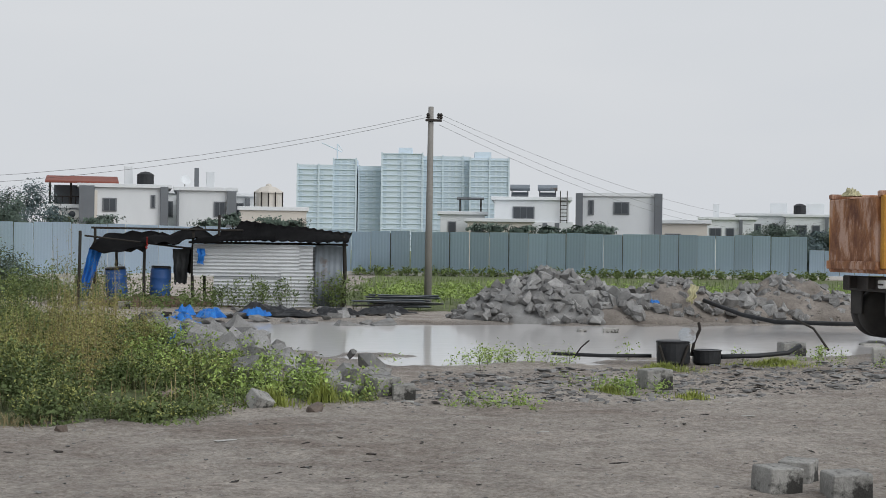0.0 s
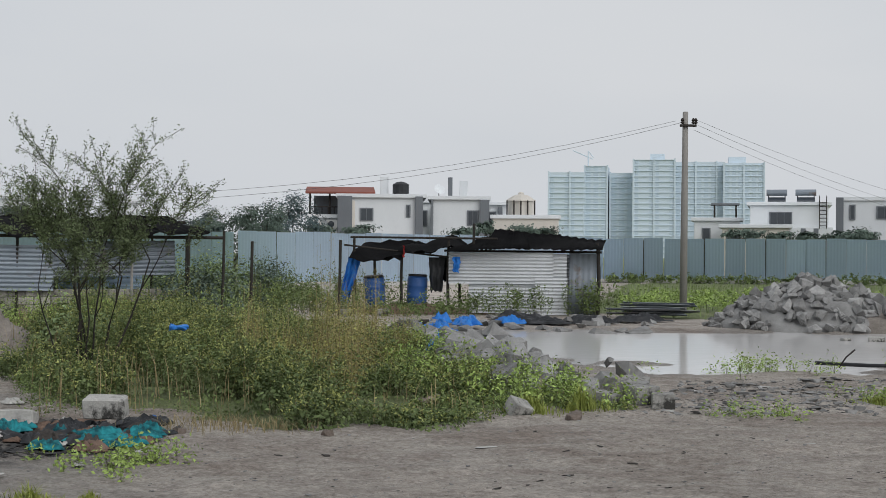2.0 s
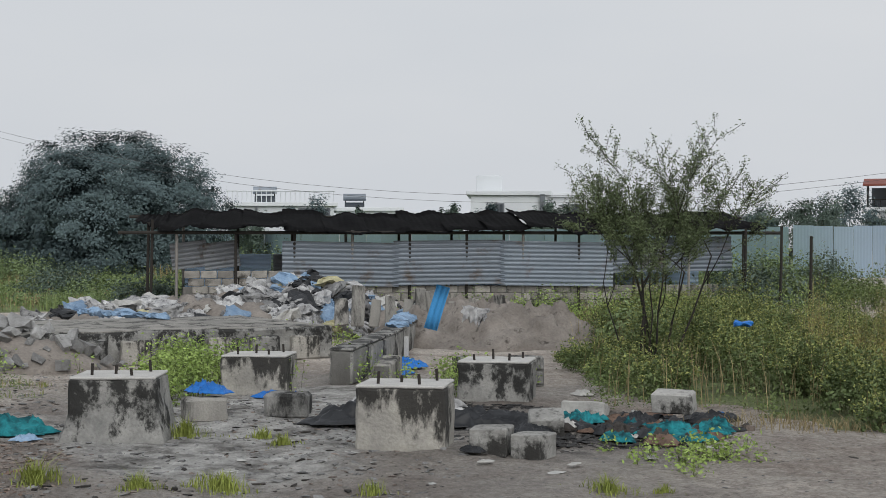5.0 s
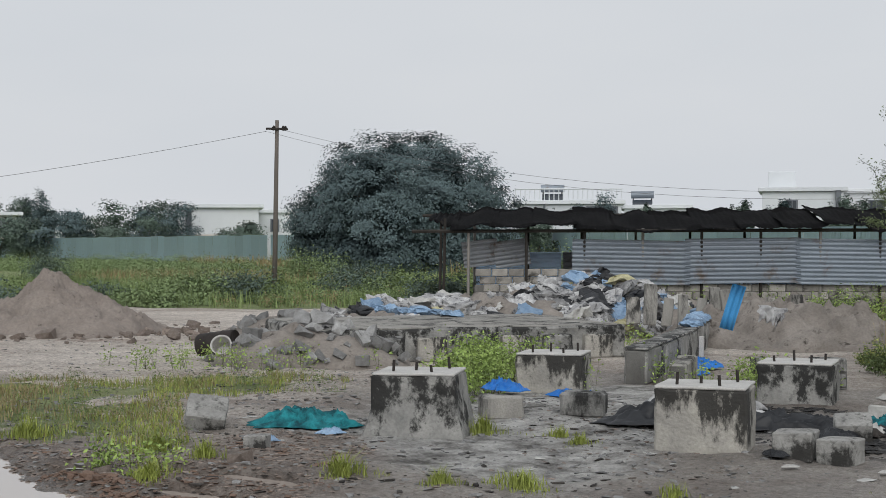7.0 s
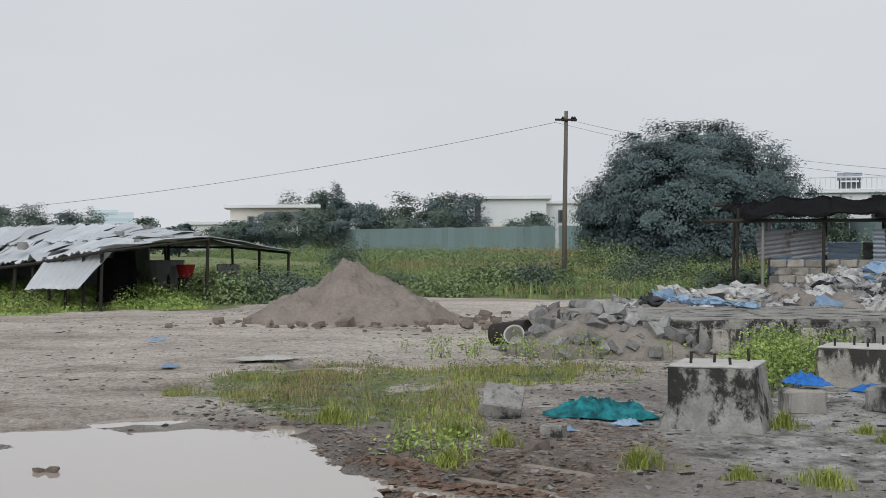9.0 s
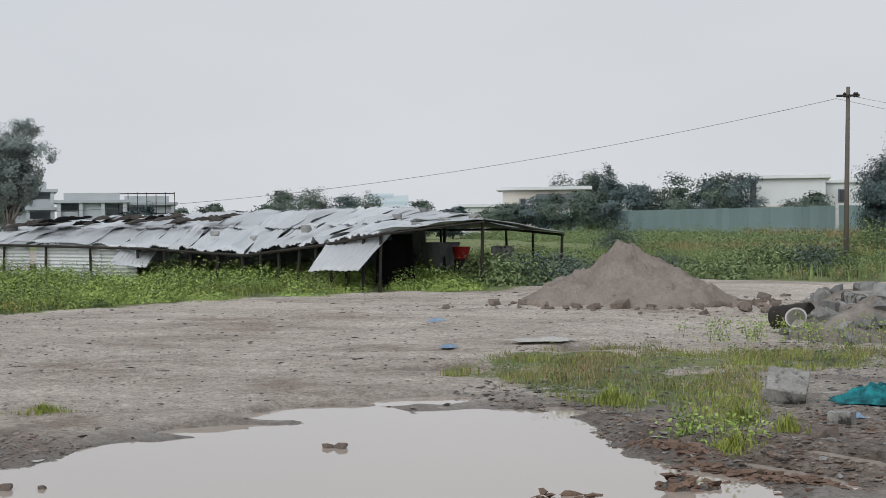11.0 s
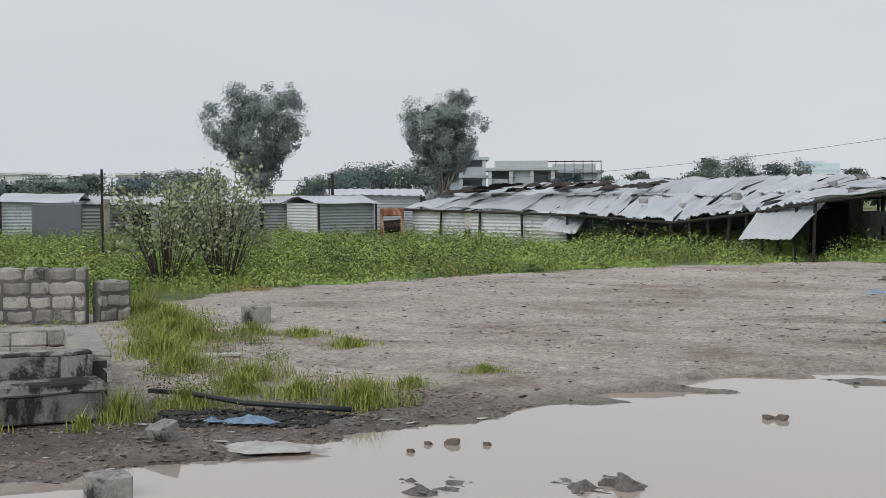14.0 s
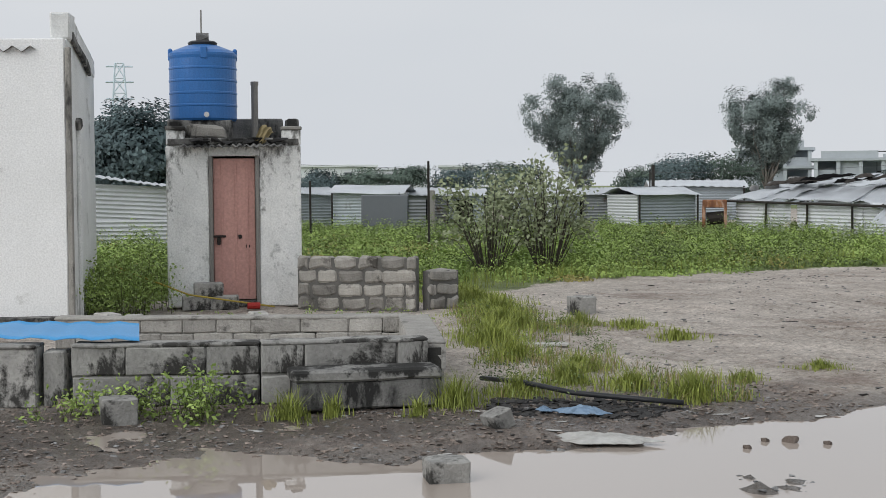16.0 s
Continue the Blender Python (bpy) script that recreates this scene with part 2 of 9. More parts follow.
    "grass": leaf_material("grass_blades", (0.32, 0.365, 0.085), (0.175, 0.21, 0.05)),
    "grass_dry": leaf_material("dry_grass_blades", (0.33, 0.27, 0.14), (0.21, 0.17, 0.09)),
    "stem": material("weed_stems", (0.09, 0.10, 0.045), 0.9, 0, None, 3, bump=0),
    "litter": material("dark_litter", (0.07, 0.063, 0.056), 0.9, 0, (0.035, 0.03, 0.028), 5, bump=0.5, each=0.3, island=0.4),
    "char": material("burnt_char", (0.025, 0.025, 0.026), 0.8, 0, (0.05, 0.048, 0.046), 6, bump=0.8, island=0.4),
}


def streaked_material(name, col, col2, stain, amount, scale=3.0, top=0.10, run_down=0.22):
    """Old concrete with black algae running down from its upper edge, and flaked patches."""
    m = material(name, col, 0.9, 0, col2, 3.0, 1.4, 0.45, 40, each=0.08, col3=tuple(0.5 * (a + b) for a, b in zip(col2, stain)), thr=0.62, scale3=5)
    N, L = m.node_tree.nodes, m.node_tree.links
    b = N["Principled BSDF"]
    old = b.inputs["Base Color"].links[0].from_socket
    co, mp, n, sep = N.new("ShaderNodeTexCoord"), N.new("ShaderNodeMapping"), N.new("ShaderNodeTexNoise"), N.new("ShaderNodeSeparateXYZ")
    mp.inputs["Scale"].default_value = (1, 1, run_down)
    L.new(co.outputs["Object"], mp.inputs[0]); L.new(mp.outputs[0], n.inputs["Vector"]); L.new(co.outputs["Generated"], sep.inputs[0])
    n.inputs["Scale"].default_value, n.inputs["Detail"].default_value, n.inputs["Roughness"].default_value = scale, 7, 0.72
    run, add, ramp = N.new("ShaderNodeMapRange"), N.new("ShaderNodeMath"), N.new("ShaderNodeValToRGB")
    run.inputs[3].default_value, run.inputs[4].default_value = -0.6 * top, top
    L.new(sep.outputs[2], run.inputs[0])
    L.new(n.outputs[0], add.inputs[0]); L.new(run.outputs[0], add.inputs[1])
    ramp.color_ramp.elements[0].position, ramp.color_ramp.elements[0].color = 0.60 - amount, (0, 0, 0, 1)
    ramp.color_ramp.elements[1].position, ramp.color_ramp.elements[1].color = 0.68 - amount, (0.95, 0.95, 0.95, 1)
    L.new(add.outputs[0], ramp.inputs[0])
    x = N.new("ShaderNodeMixRGB")
    x.inputs[2].default_value = (*stain, 1)
    L.new(ramp.outputs[0], x.inputs[0]); L.new(old, x.inputs[1]); L.new(x.outputs[0], b.inputs["Base Color"])
    return m


M["stub"] = streaked_material("streaked_concrete", (0.43, 0.41, 0.365), (0.26, 0.25, 0.23), (0.03, 0.029, 0.027), 0.055, 3.6, 0.12, 0.4)
M["stub_dark"] = streaked_material("blackened_streaked_concrete", (0.33, 0.325, 0.305), (0.15, 0.15, 0.145), (0.022, 0.022, 0.021), 0.085, 4.2, 0.08, 0.7)
M["masonry"] = streaked_material("stained_rendered_masonry", (0.46, 0.45, 0.425), (0.29, 0.285, 0.27), (0.03, 0.029, 0.027), 0.095, 2.2, 0.0, 0.8)
M["masonry_dark"] = streaked_material("blackened_masonry", (0.36, 0.355, 0.335), (0.19, 0.187, 0.178), (0.028, 0.027, 0.025), 0.10, 2.4, 0.0, 0.9)
M["masonry_pale"] = material("pale_rendered_masonry", (0.44, 0.425, 0.395), 0.9, 0, (0.28, 0.27, 0.25), 3.5, 1.3, 0.6, 45, each=0.14, col3=(0.13, 0.125, 0.115), thr=0.63, scale3=4)
M["hut_wall"] = streaked_material("weathered_whitewash", (0.90, 0.90, 0.88), (0.74, 0.745, 0.73), (0.17, 0.17, 0.16), 0.0, 2.2, 0.09, 0.5)


def ground_material():
    m = bpy.data.materials.new("yard_ground")
    m.use_nodes = True
    nt = m.node_tree
    N, L = nt.nodes, nt.links
    b = N["Principled BSDF"]
    co = N.new("ShaderNodeTexCoord")

    def noise_tex(scale, detail=8, rough=0.65, vec=None):
        n = N.new("ShaderNodeTexNoise")
        n.inputs["Scale"].default_value, n.inputs["Detail"].default_value, n.inputs["Roughness"].default_value = scale, detail, rough
        L.new(vec or co.outputs["Object"], n.inputs["Vector"])
        return n.outputs[0]

    def ramp(src, stops):
        r = N.new("ShaderNodeValToRGB")
        e = r.color_ramp.elements
        while len(e) < len(stops):
            e.new(0.5)
        for el, (p, c) in zip(e, stops):
            el.position, el.color = p, (*c, 1) if len(c) == 3 else c
        L.new(src, r.inputs[0])
        return r.outputs[0]

    def mix(f, a, c):
        x = N.new("ShaderNodeMixRGB")
        L.new(f, x.inputs[0])
        for s, i in ((a, 1), (c, 2)):
            if isinstance(s, tuple):
                x.inputs[i].default_value = (*s, 1)
            else:
                L.new(s, x.inputs[i])
        return x.outputs[0]

    def attr(n):
        a = N.new("ShaderNodeAttribute")
        a.attribute_name = n
        return a.outputs["Fac"]

    lay = N.new("ShaderNodeCombineXYZ")  # wheel tracks follow the bend of the road
    L.new(attr("across"), lay.inputs[0]); L.new(attr("along"), lay.inputs[1])
    tracks = ramp(noise_tex(1.0, 10, 0.72, lay.outputs[0]), [(0.36, (0.60, 0.53, 0.49)), (0.5, (1.0, 0.99, 0.97)), (0.64, (1.25, 1.24, 1.22))])
    dirt = ramp(noise_tex(0.35), [(0.33, (0.29, 0.245, 0.215)), (0.5, (0.385, 0.35, 0.32)), (0.68, (0.46, 0.43, 0.405))])
    grain = ramp(noise_tex(17, 8, 0.85), [(0.39, (0.07, 0.058, 0.05)), (0.47, (0.34, 0.31, 0.285)), (0.58, (0.46, 0.43, 0.41)), (0.66, (0.78, 0.75, 0.72))])
    mid = ramp(noise_tex(3.1, 9, 0.8), [(0.38, (0.17, 0.135, 0.115)), (0.5, (0.38, 0.34, 0.31)), (0.62, (0.54, 0.51, 0.48))])
    x1 = N.new("ShaderNodeMixRGB")
    x1.inputs[0].default_value = 0.45
    L.new(dirt, x1.inputs[1]); L.new(mid, x1.inputs[2])
    x2 = N.new("ShaderNodeMixRGB")
    x2.inputs[0].default_value = 0.45
    L.new(x1.outputs[0], x2.inputs[1]); L.new(grain, x2.inputs[2])
    rut = N.new("ShaderNodeMixRGB")
    rut.blend_type = "MULTIPLY"
    rut.inputs[0].default_value = 0.85
    L.new(x2.outputs[0], rut.inputs[1]); L.new(tracks, rut.inputs[2])
    col = rut.outputs[0]
    cem = ramp(noise_tex(2.2, 9, 0.7), [(0.36, (0.10, 0.097, 0.092)), (0.45, (0.30, 0.295, 0.285)), (0.54, (0.50, 0.495, 0.485)), (0.68, (0.66, 0.66, 0.65))])
    col = mix(attr("cement"), col, cem)
    mud = ramp(noise_tex(4.0, 9, 0.75), [(0.36, (0.085, 0.062, 0.050)), (0.5, (0.215, 0.168, 0.140)), (0.64, (0.36, 0.315, 0.28))])
    part_mud = N.new("ShaderNodeMath")
    part_mud.operation = "MULTIPLY"
    part_mud.inputs[1].default_value = 0.75
    L.new(attr("brown"), part_mud.inputs[0])
    col = mix(part_mud.outputs[0], col, mud)
    burnt = N.new("ShaderNodeMath")
    burnt.operation = "MULTIPLY"
    L.new(attr("soot"), burnt.inputs[0]); L.new(ramp(noise_tex(3.4, 9, 0.75), [(0.40, (0, 0, 0)), (0.52, (0.95, 0.95, 0.95))]), burnt.inputs[1])
    col = mix(burnt.outputs[0], col, (0.042, 0.040, 0.039))
    veg = ramp(noise_tex(0.6, 8, 0.7), [(0.3, (0.085, 0.100, 0.048)), (0.5, (0.140, 0.172, 0.075)), (0.7, (0.210, 0.220, 0.115))])
    ragged = N.new("ShaderNodeMath")
    ragged.operation = "ADD"
    L.new(attr("veg"), ragged.inputs[0]); L.new(noise_tex(7, 8, 0.8), ragged.inputs[1])
    col = mix(ramp(ragged.outputs[0], [(0.88, (0, 0, 0)), (1.1, (1, 1, 1))]), col, veg)
    dusty = N.new("ShaderNodeMapRange")
    dusty.inputs[3].default_value, dusty.inputs[4].default_value = 1.0, 1.38
    L.new(attr("dry"), dusty.inputs[0])
    pale = N.new("ShaderNodeVectorMath")
    pale.operation = "SCALE"
    L.new(col, pale.inputs[0]); L.new(dusty.outputs[0], pale.inputs[3])
    col = pale.outputs[0]
    for size, lo, hi in ((11.0, 0.90, 1.10), (42.0, 0.84, 1.16)):  # pebbly speckle
        vo = N.new("ShaderNodeTexVoronoi")
        vo.inputs["Scale"].default_value, vo.inputs["Randomness"].default_value = size, 1.0
        L.new(co.outputs["Object"], vo.inputs["Vector"])
        sep, mr, sc = N.new("ShaderNodeSeparateColor"), N.new("ShaderNodeMapRange"), N.new("ShaderNodeVectorMath")
        L.new(vo.outputs["Color"], sep.inputs[0]); L.new(sep.outputs[0], mr.inputs[0])
        mr.inputs[3].default_value, mr.inputs[4].default_value = lo, hi
        sc.operation = "SCALE"
        L.new(col, sc.inputs[0]); L.new(mr.outputs[0], sc.inputs[3])
        col = sc.outputs[0]
    wet = attr("wet")
    dark = N.new("ShaderNodeMapRange")
    dark.inputs[3].default_value, dark.inputs[4].default_value = 1.0, 0.5
    L.new(wet, dark.inputs[0])
    vm = N.new("ShaderNodeVectorMath")
    vm.operation = "SCALE"
    tint = N.new("ShaderNodeMixRGB")
    tint.blend_type = "MULTIPLY"
    tint.inputs[0].default_value, tint.inputs[2].default_value = 1.0, (0.99, 0.985, 0.965, 1)
    L.new(col, tint.inputs[1])
    L.new(tint.outputs[0], vm.inputs[0]); L.new(dark.outputs[0], vm.inputs[3])
    L.new(vm.outputs[0], b.inputs["Base Color"])
    rr = N.new("ShaderNodeMapRange")
    rr.inputs[3].default_value, rr.inputs[4].default_value = 0.95, 0.25
    L.new(wet, rr.inputs[0])
    L.new(rr.outputs[0], b.inputs["Roughness"])
    b.inputs["Specular IOR Level"].default_value = 0.35
    bn = N.new("ShaderNodeBump")
    bn.inputs["Strength"].default_value, bn.inputs["Distance"].default_value = 0.9, 0.05
    add = N.new("ShaderNodeMath")
    L.new(noise_tex(26, 6, 0.8), add.inputs[0]); L.new(noise_tex(6, 6, 0.7), add.inputs[1])
    L.new(add.outputs[0], bn.inputs["Height"])
    L.new(bn.outputs[0], b.inputs["Normal"])
    return m


def water_material(name, base, rough, ripple, scale):
    m = bpy.data.materials.new(name)
    m.use_nodes = True
    N, L = m.node_tree.nodes, m.node_tree.links
    b = N["Principled BSDF"]
    b.inputs["Base Color"].default_value = (*base, 1)
    b.inputs["Roughness"].default_value, b.inputs["IOR"].default_value = rough, 1.333
    co, n, bn = N.new("ShaderNodeTexCoord"), N.new("ShaderNodeTexNoise"), N.new("ShaderNodeBump")
    n.inputs["Scale"].default_value = scale
    bn.inputs["Strength"].default_value, bn.inputs["Distance"].default_value = ripple, 0.01
    L.new(co.outputs["Object"], n.inputs["Vector"]); L.new(n.outputs[0], bn.inputs["Height"]); L.new(bn.outputs[0], b.inputs["Normal"])
    return m


M["ground"] = ground_material()
M["water"] = water_material("muddy_water", (0.41, 0.355, 0.31), 0.01, 0.012, 1.3)
M["water"].node_tree.nodes["Principled BSDF"].inputs["Specular IOR Level"].default_value = 1.0
M["water"].node_tree.nodes["Principled BSDF"].inputs["IOR"].default_value = 1.42
M["wet_mud"] = water_material("rain_on_mud", (0.60, 0.59, 0.58), 0.12, 0.35, 2.5)

# ---- building helpers ----
rng = np.random.default_rng(7)


def mesh_of(name, verts, faces, smooth=False):
    me = bpy.data.meshes.new(name)
    me.from_pydata([tuple(v) for v in verts], [], [tuple(f) for f in faces])
    if smooth:
        me.polygons.foreach_set("use_smooth", [True] * len(me.polygons))
    return me


def quads_of(name, V):
    """One mesh of loose four-cornered faces from an array of n x 4 x 3."""
    V = np.asarray(V, dtype=np.float32).reshape(-1, 3)
    n = len(V) // 4
    me = bpy.data.meshes.new(name)
    me.vertices.add(4 * n)
    me.vertices.foreach_set("co", V.ravel())
    me.loops.add(4 * n)
    me.loops.foreach_set("vertex_index", np.arange(4 * n, dtype=np.int32))
    me.polygons.add(n)
    me.polygons.foreach_set("loop_start", np.arange(0, 4 * n, 4, dtype=np.int32))
    me.update(calc_edges=True)
    return me


def bm_mesh(name, bm, smooth=False):
    bm.normal_update()
    me = bpy.data.meshes.new(name)
    bm.to_mesh(me)
    bm.free()
    if smooth:
        me.polygons.foreach_set("use_smooth", [True] * len(me.polygons))
    return me


def thing(name, m, label, category, group="", kind=""):
    """An empty at a thing's base, to parent its parts."""
    ob = new(name)
    ob.matrix_world = m
    return tagged(ob, label, category, group, kind)


def part(name, me, mt, parent=None, label="", m=None):
    """A mesh (or bmesh) as ONE object under a thing or a part."""
    if isinstance(me, bmesh.types.BMesh):
        me = bm_mesh(name, me)
    ob = new(name, me)
    if mt is not None and not me.materials:
        me.materials.append(mt)
    if parent is not None:
        ob.parent = parent
    if m is not None:
        ob.matrix_local = m
    if label:
        ob["label"] = label
    return ob


def single(name, me, mt, m, label, category, group="", kind=""):
    ob = part(name, me, mt, None, "", None)
    ob.matrix_world = m
    return tagged(ob, label, category, group, kind)


def box(sx, sy, sz, bevel=0.0, c=(0, 0, 0), bm=None):
    """A box with its base's middle at c, its edges rounded off."""
    own = bmesh.new()
    bmesh.ops.create_cube(own, size=1.0, matrix=Matrix.Translation((c[0], c[1], c[2] + sz / 2)) @ Matrix.Diagonal((sx, sy, sz, 1)))
    if bevel:
        bmesh.ops.bevel(own, geom=own.edges[:], offset=bevel, segments=1, affect="EDGES")
    if bm is None:
        return own
    tmp = bpy.data.meshes.new("tmp")
    own.to_mesh(tmp)
    own.free()
    bm.from_mesh(tmp)
    bpy.data.meshes.remove(tmp)
    return bm


def rough_box(sx, sy, sz, amount=0.01, cuts=3, seed=0, bevel=0.012):
    """A worn block: a bevelled box with uneven faces."""
    bm = box(sx, sy, sz, bevel)
    bmesh.ops.subdivide_edges(bm, edges=[e for e in bm.edges if e.calc_length() > 0.08], cuts=cuts, use_grid_fill=True)
    for v in bm.verts:
        v.co += noise.noise_vector(v.co * 6 + Vector((seed * 3.1, seed, 0))) * amount
    return bm


def tube(points, radius, sides=6, closed_ends=True):
    """Verts and faces of a tube along points; radius may be a list."""
    pts = [Vector(p) for p in points]
    rad = radius if isinstance(radius, (list, tuple)) else [radius] * len(pts)
    vs, fs = [], []
    for i, p in enumerate(pts):
        d = (pts[min(i + 1, len(pts) - 1)] - pts[max(i - 1, 0)]).normalized()
        a = d.orthogonal().normalized() if abs(d.z) > 0.95 else d.cross(Vector((0, 0, 1))).normalized()
        c = d.cross(a)
        for k in range(sides):
            t = 2 * math.pi * k / sides
            vs.append(p + (a * math.cos(t) + c * math.sin(t)) * rad[i])
    for i in range(len(pts) - 1):
        for k in range(sides):
            j = (k + 1) % sides
            fs.append((i * sides + k, i * sides + j, (i + 1) * sides + j, (i + 1) * sides + k))
    if closed_ends:
        fs.append(tuple(range(sides))[::-1])
        fs.append(tuple((len(pts) - 1) * sides + k for k in range(sides)))
    return vs, fs


def rod(name, a, b, r, mt, parent=None, sides=8, label=""):
    vs, fs = tube([a, b], r, sides)
    return part(name, mesh_of(name, vs, fs), mt, parent, label)


def lathe(profile, sides=24):
    """A turned shape from (radius, height) pairs, closed at both ends."""
    vs, fs = [], []
    for r, z in profile:
        for k in range(sides):
            t = 2 * math.pi * k / sides
            vs.append((r * math.cos(t), r * math.sin(t), z))
    for i in range(len(profile) - 1):
        for k in range(sides):
            j = (k + 1) % sides
            fs.append((i * sides + k, i * sides + j, (i + 1) * sides + j, (i + 1) * sides + k))
    fs.append(tuple(range(sides))[::-1])
    fs.append(tuple((len(profile) - 1) * sides + k for k in range(sides)))
    return vs, fs


def sheet(w, h, pitch=0.076, deep=0.018, along="x", dent=0.0, seed=0, rows=3, ragged=0.0, box_rib=False):
    """A corrugated sheet in the x-z plane, centred on x, from z 0 to h. along: the way in which the ribs run."""
    run, cross = (w, h) if along == "x" else (h, w)
    n = max(4, int(cross / pitch * (6 if along == "x" else 4)))
    prof = []
    for i in range(n + 1):
        ph = i / n * cross / pitch
        d = 2 * abs(math.sin(ph * math.pi)) - 1 if along == "x" else math.sin(ph * 2 * math.pi)
        prof.append((i / n * cross, deep * (max(-0.4, min(0.4, d * 2)) * 2 if box_rib else d)))
    vs, fs = [], []
    for side in (0.0, 0.004):
        for r in range(rows + 1):
            s = r / rows * run
            for c, d in prof:
                x, z = (s - w / 2, c) if along == "x" else (c - w / 2, s)
                q = noise.noise(Vector((x * 0.9 + seed * 7.3, z * 0.9, seed))) * dent
                e = ragged * noise.noise(Vector((x * 5, seed, z * 5))) if ragged and r in (0, rows) else 0
                vs.append((x + (e if along == "x" else 0), d + q + side, z + (e if along != "x" else 0)))
    per, half = len(prof), len(prof) * (rows + 1)
    for r in range(rows):
        for i in range(per - 1):
            a = r * per + i
            fs.append((a, a + 1, a + per + 1, a + per))
            fs.append((half + a, half + a + per, half + a + per + 1, half + a + 1))
    broad = len(fs)
    for i in range(per - 1):
        for a in (i, rows * per + i):
            fs.append((a, half + a, half + a + 1, a + 1))
    for r in range(rows):
        for i in (0, per - 1):
            a = r * per + i
            fs.append((a, a + per, half + a + per, half + a))
    me = mesh_of("sheet", vs, fs)
    me.polygons.foreach_set("use_smooth", [along != "x" and i < broad for i in range(len(fs))])
    return me


def chunk(seed, sx=1.0, sy=1.0, sz=1.0, n=14, squared=0.5):
    """An angular lump: the hull of scattered points, more or less box-like."""
    r = random.Random(seed)
    bm = bmesh.new()
    for i in range(n):
        p = Vector((r.uniform(-1, 1), r.uniform(-1, 1), r.uniform(-1, 1)))
        q = Vector([max(-0.72, min(0.72, c * (1.0 + squared))) for c in p])
        bm.verts.new((q.x * sx / 1.44, q.y * sy / 1.44, q.z * sz / 1.44))
    res = bmesh.ops.convex_hull(bm, input=bm.verts[:])
    bmesh.ops.delete(bm, geom=[v for v in bm.verts if not v.link_faces], context="VERTS")
    return bm_mesh("chunk", bm)


def heap_mesh(rx, ry, h, rings=26, sides=72, rough=0.1, seed=0, peak=1.0, ridge=0.0):
    """A loose heap with an uneven foot, slumped sides and gullies."""
    vs, fs = [(0, 0, h)], []
    for i in range(1, rings + 1):
        q = i / rings
        for k in range(sides):
            t = 2 * math.pi * k / sides
            edge = 1 + 0.14 * noise.noise(Vector((math.cos(t) * 1.5, math.sin(t) * 1.5, seed)))
            x, y = math.cos(t) * rx * q * edge, math.sin(t) * ry * q * edge
            z = h * (1 - q) ** peak if ridge == 0 else h * max(0, 1 - q ** (1 + ridge)) ** peak
            z += rough * (noise.fractal(Vector((x * 1.3, y * 1.3, seed * 3.3)), 0.62, 2.1, 6)) * min(1, 3 * (1 - q) + 0.25)
            vs.append((x, y, z if i < rings else -0.12))
    for k in range(sides):
        fs.append((0, 1 + k, 1 + (k + 1) % sides))
    for i in range(rings - 1):
        for k in range(sides):
            j = (k + 1) % sides
            a = 1 + i * sides
            fs.append((a + k, a + sides + k, a + sides + j, a + j))
    return mesh_of("heap", vs, fs, smooth=True)


def unit(n):
    v = rng.normal(size=(n, 3))
    return v / np.linalg.norm(v, axis=1, keepdims=True)


def leaf_quads(P, size, aspect=0.55, up=0.4, spread=0.35, out=None):
    """Leaves at points P, pointed at both ends, of about that length, turned at random and more or less level."""
    n = len(P)
    a = unit(n)
    a[:, 2] *= 0.7
    a /= np.linalg.norm(a, axis=1, keepdims=True)
    nrm = unit(n) * (1.0 if out is None else 0.55) + np.array([0, 0, up])
    if out is not None:
        nrm += out
        a = np.cross(nrm, unit(n))
        a /= np.linalg.norm(a, axis=1, keepdims=True) + 1e-9
    b = np.cross(nrm, a)
    b /= np.linalg.norm(b, axis=1, keepdims=True) + 1e-9
    s = (size * (1 + spread * rng.uniform(-1, 1, n)))[:, None]
    fold = np.cross(a, b) * s * 0.12
    return np.stack([P - a * s * 0.5, P + b * s * aspect * 0.5 + fold, P + a * s * 0.5, P - b * s * aspect * 0.5 + fold], 1)


def blades(P, height, width=0.006, lean=0.5):
    """Grass blades from points P: two bent four-cornered pieces each."""
    n = len(P)
    h = height * rng.uniform(0.45, 1.15, n)
    t = rng.uniform(0, 2 * np.pi, n)
    l = lean * rng.uniform(0.1, 1.0, n) * h
    d = np.stack([np.cos(t), np.sin(t), np.zeros(n)], 1)
    s = np.stack([-np.sin(t), np.cos(t), np.zeros(n)], 1) * (width * rng.uniform(0.6, 1.4, n))[:, None]
    up = np.array([0, 0, 1.0])
    m = P + d * (l * 0.35)[:, None] + up * (h * 0.62)[:, None]
    e = P + d * l[:, None] + up * h[:, None]
    return np.concatenate([np.stack([P - s, P + s, m + s * 0.8, m - s * 0.8], 1), np.stack([m - s * 0.8, m + s * 0.8, e + s * 0.12, e - s * 0.12], 1)])


def inside(poly, x, y):
    """Signed distance to a polygon's outline, positive inside."""
    x, y = np.asarray(x, float), np.asarray(y, float)
    d, c = np.full(x.shape, 1e9), np.zeros(x.shape, bool)
    n = len(poly)
    for i in range(n):
        (ax, ay), (bx, by) = poly[i], poly[(i + 1) % n]
        ex, ey = bx - ax, by - ay
        t = np.clip(((x - ax) * ex + (y - ay) * ey) / (ex * ex + ey * ey), 0, 1)
        d = np.minimum(d, np.hypot(x - ax - t * ex, y - ay - t * ey))
        cond = (ay > y) != (by > y)
        c ^= cond & (x < ex * (y - ay) / (ey if ey else 1e-9) + ax)
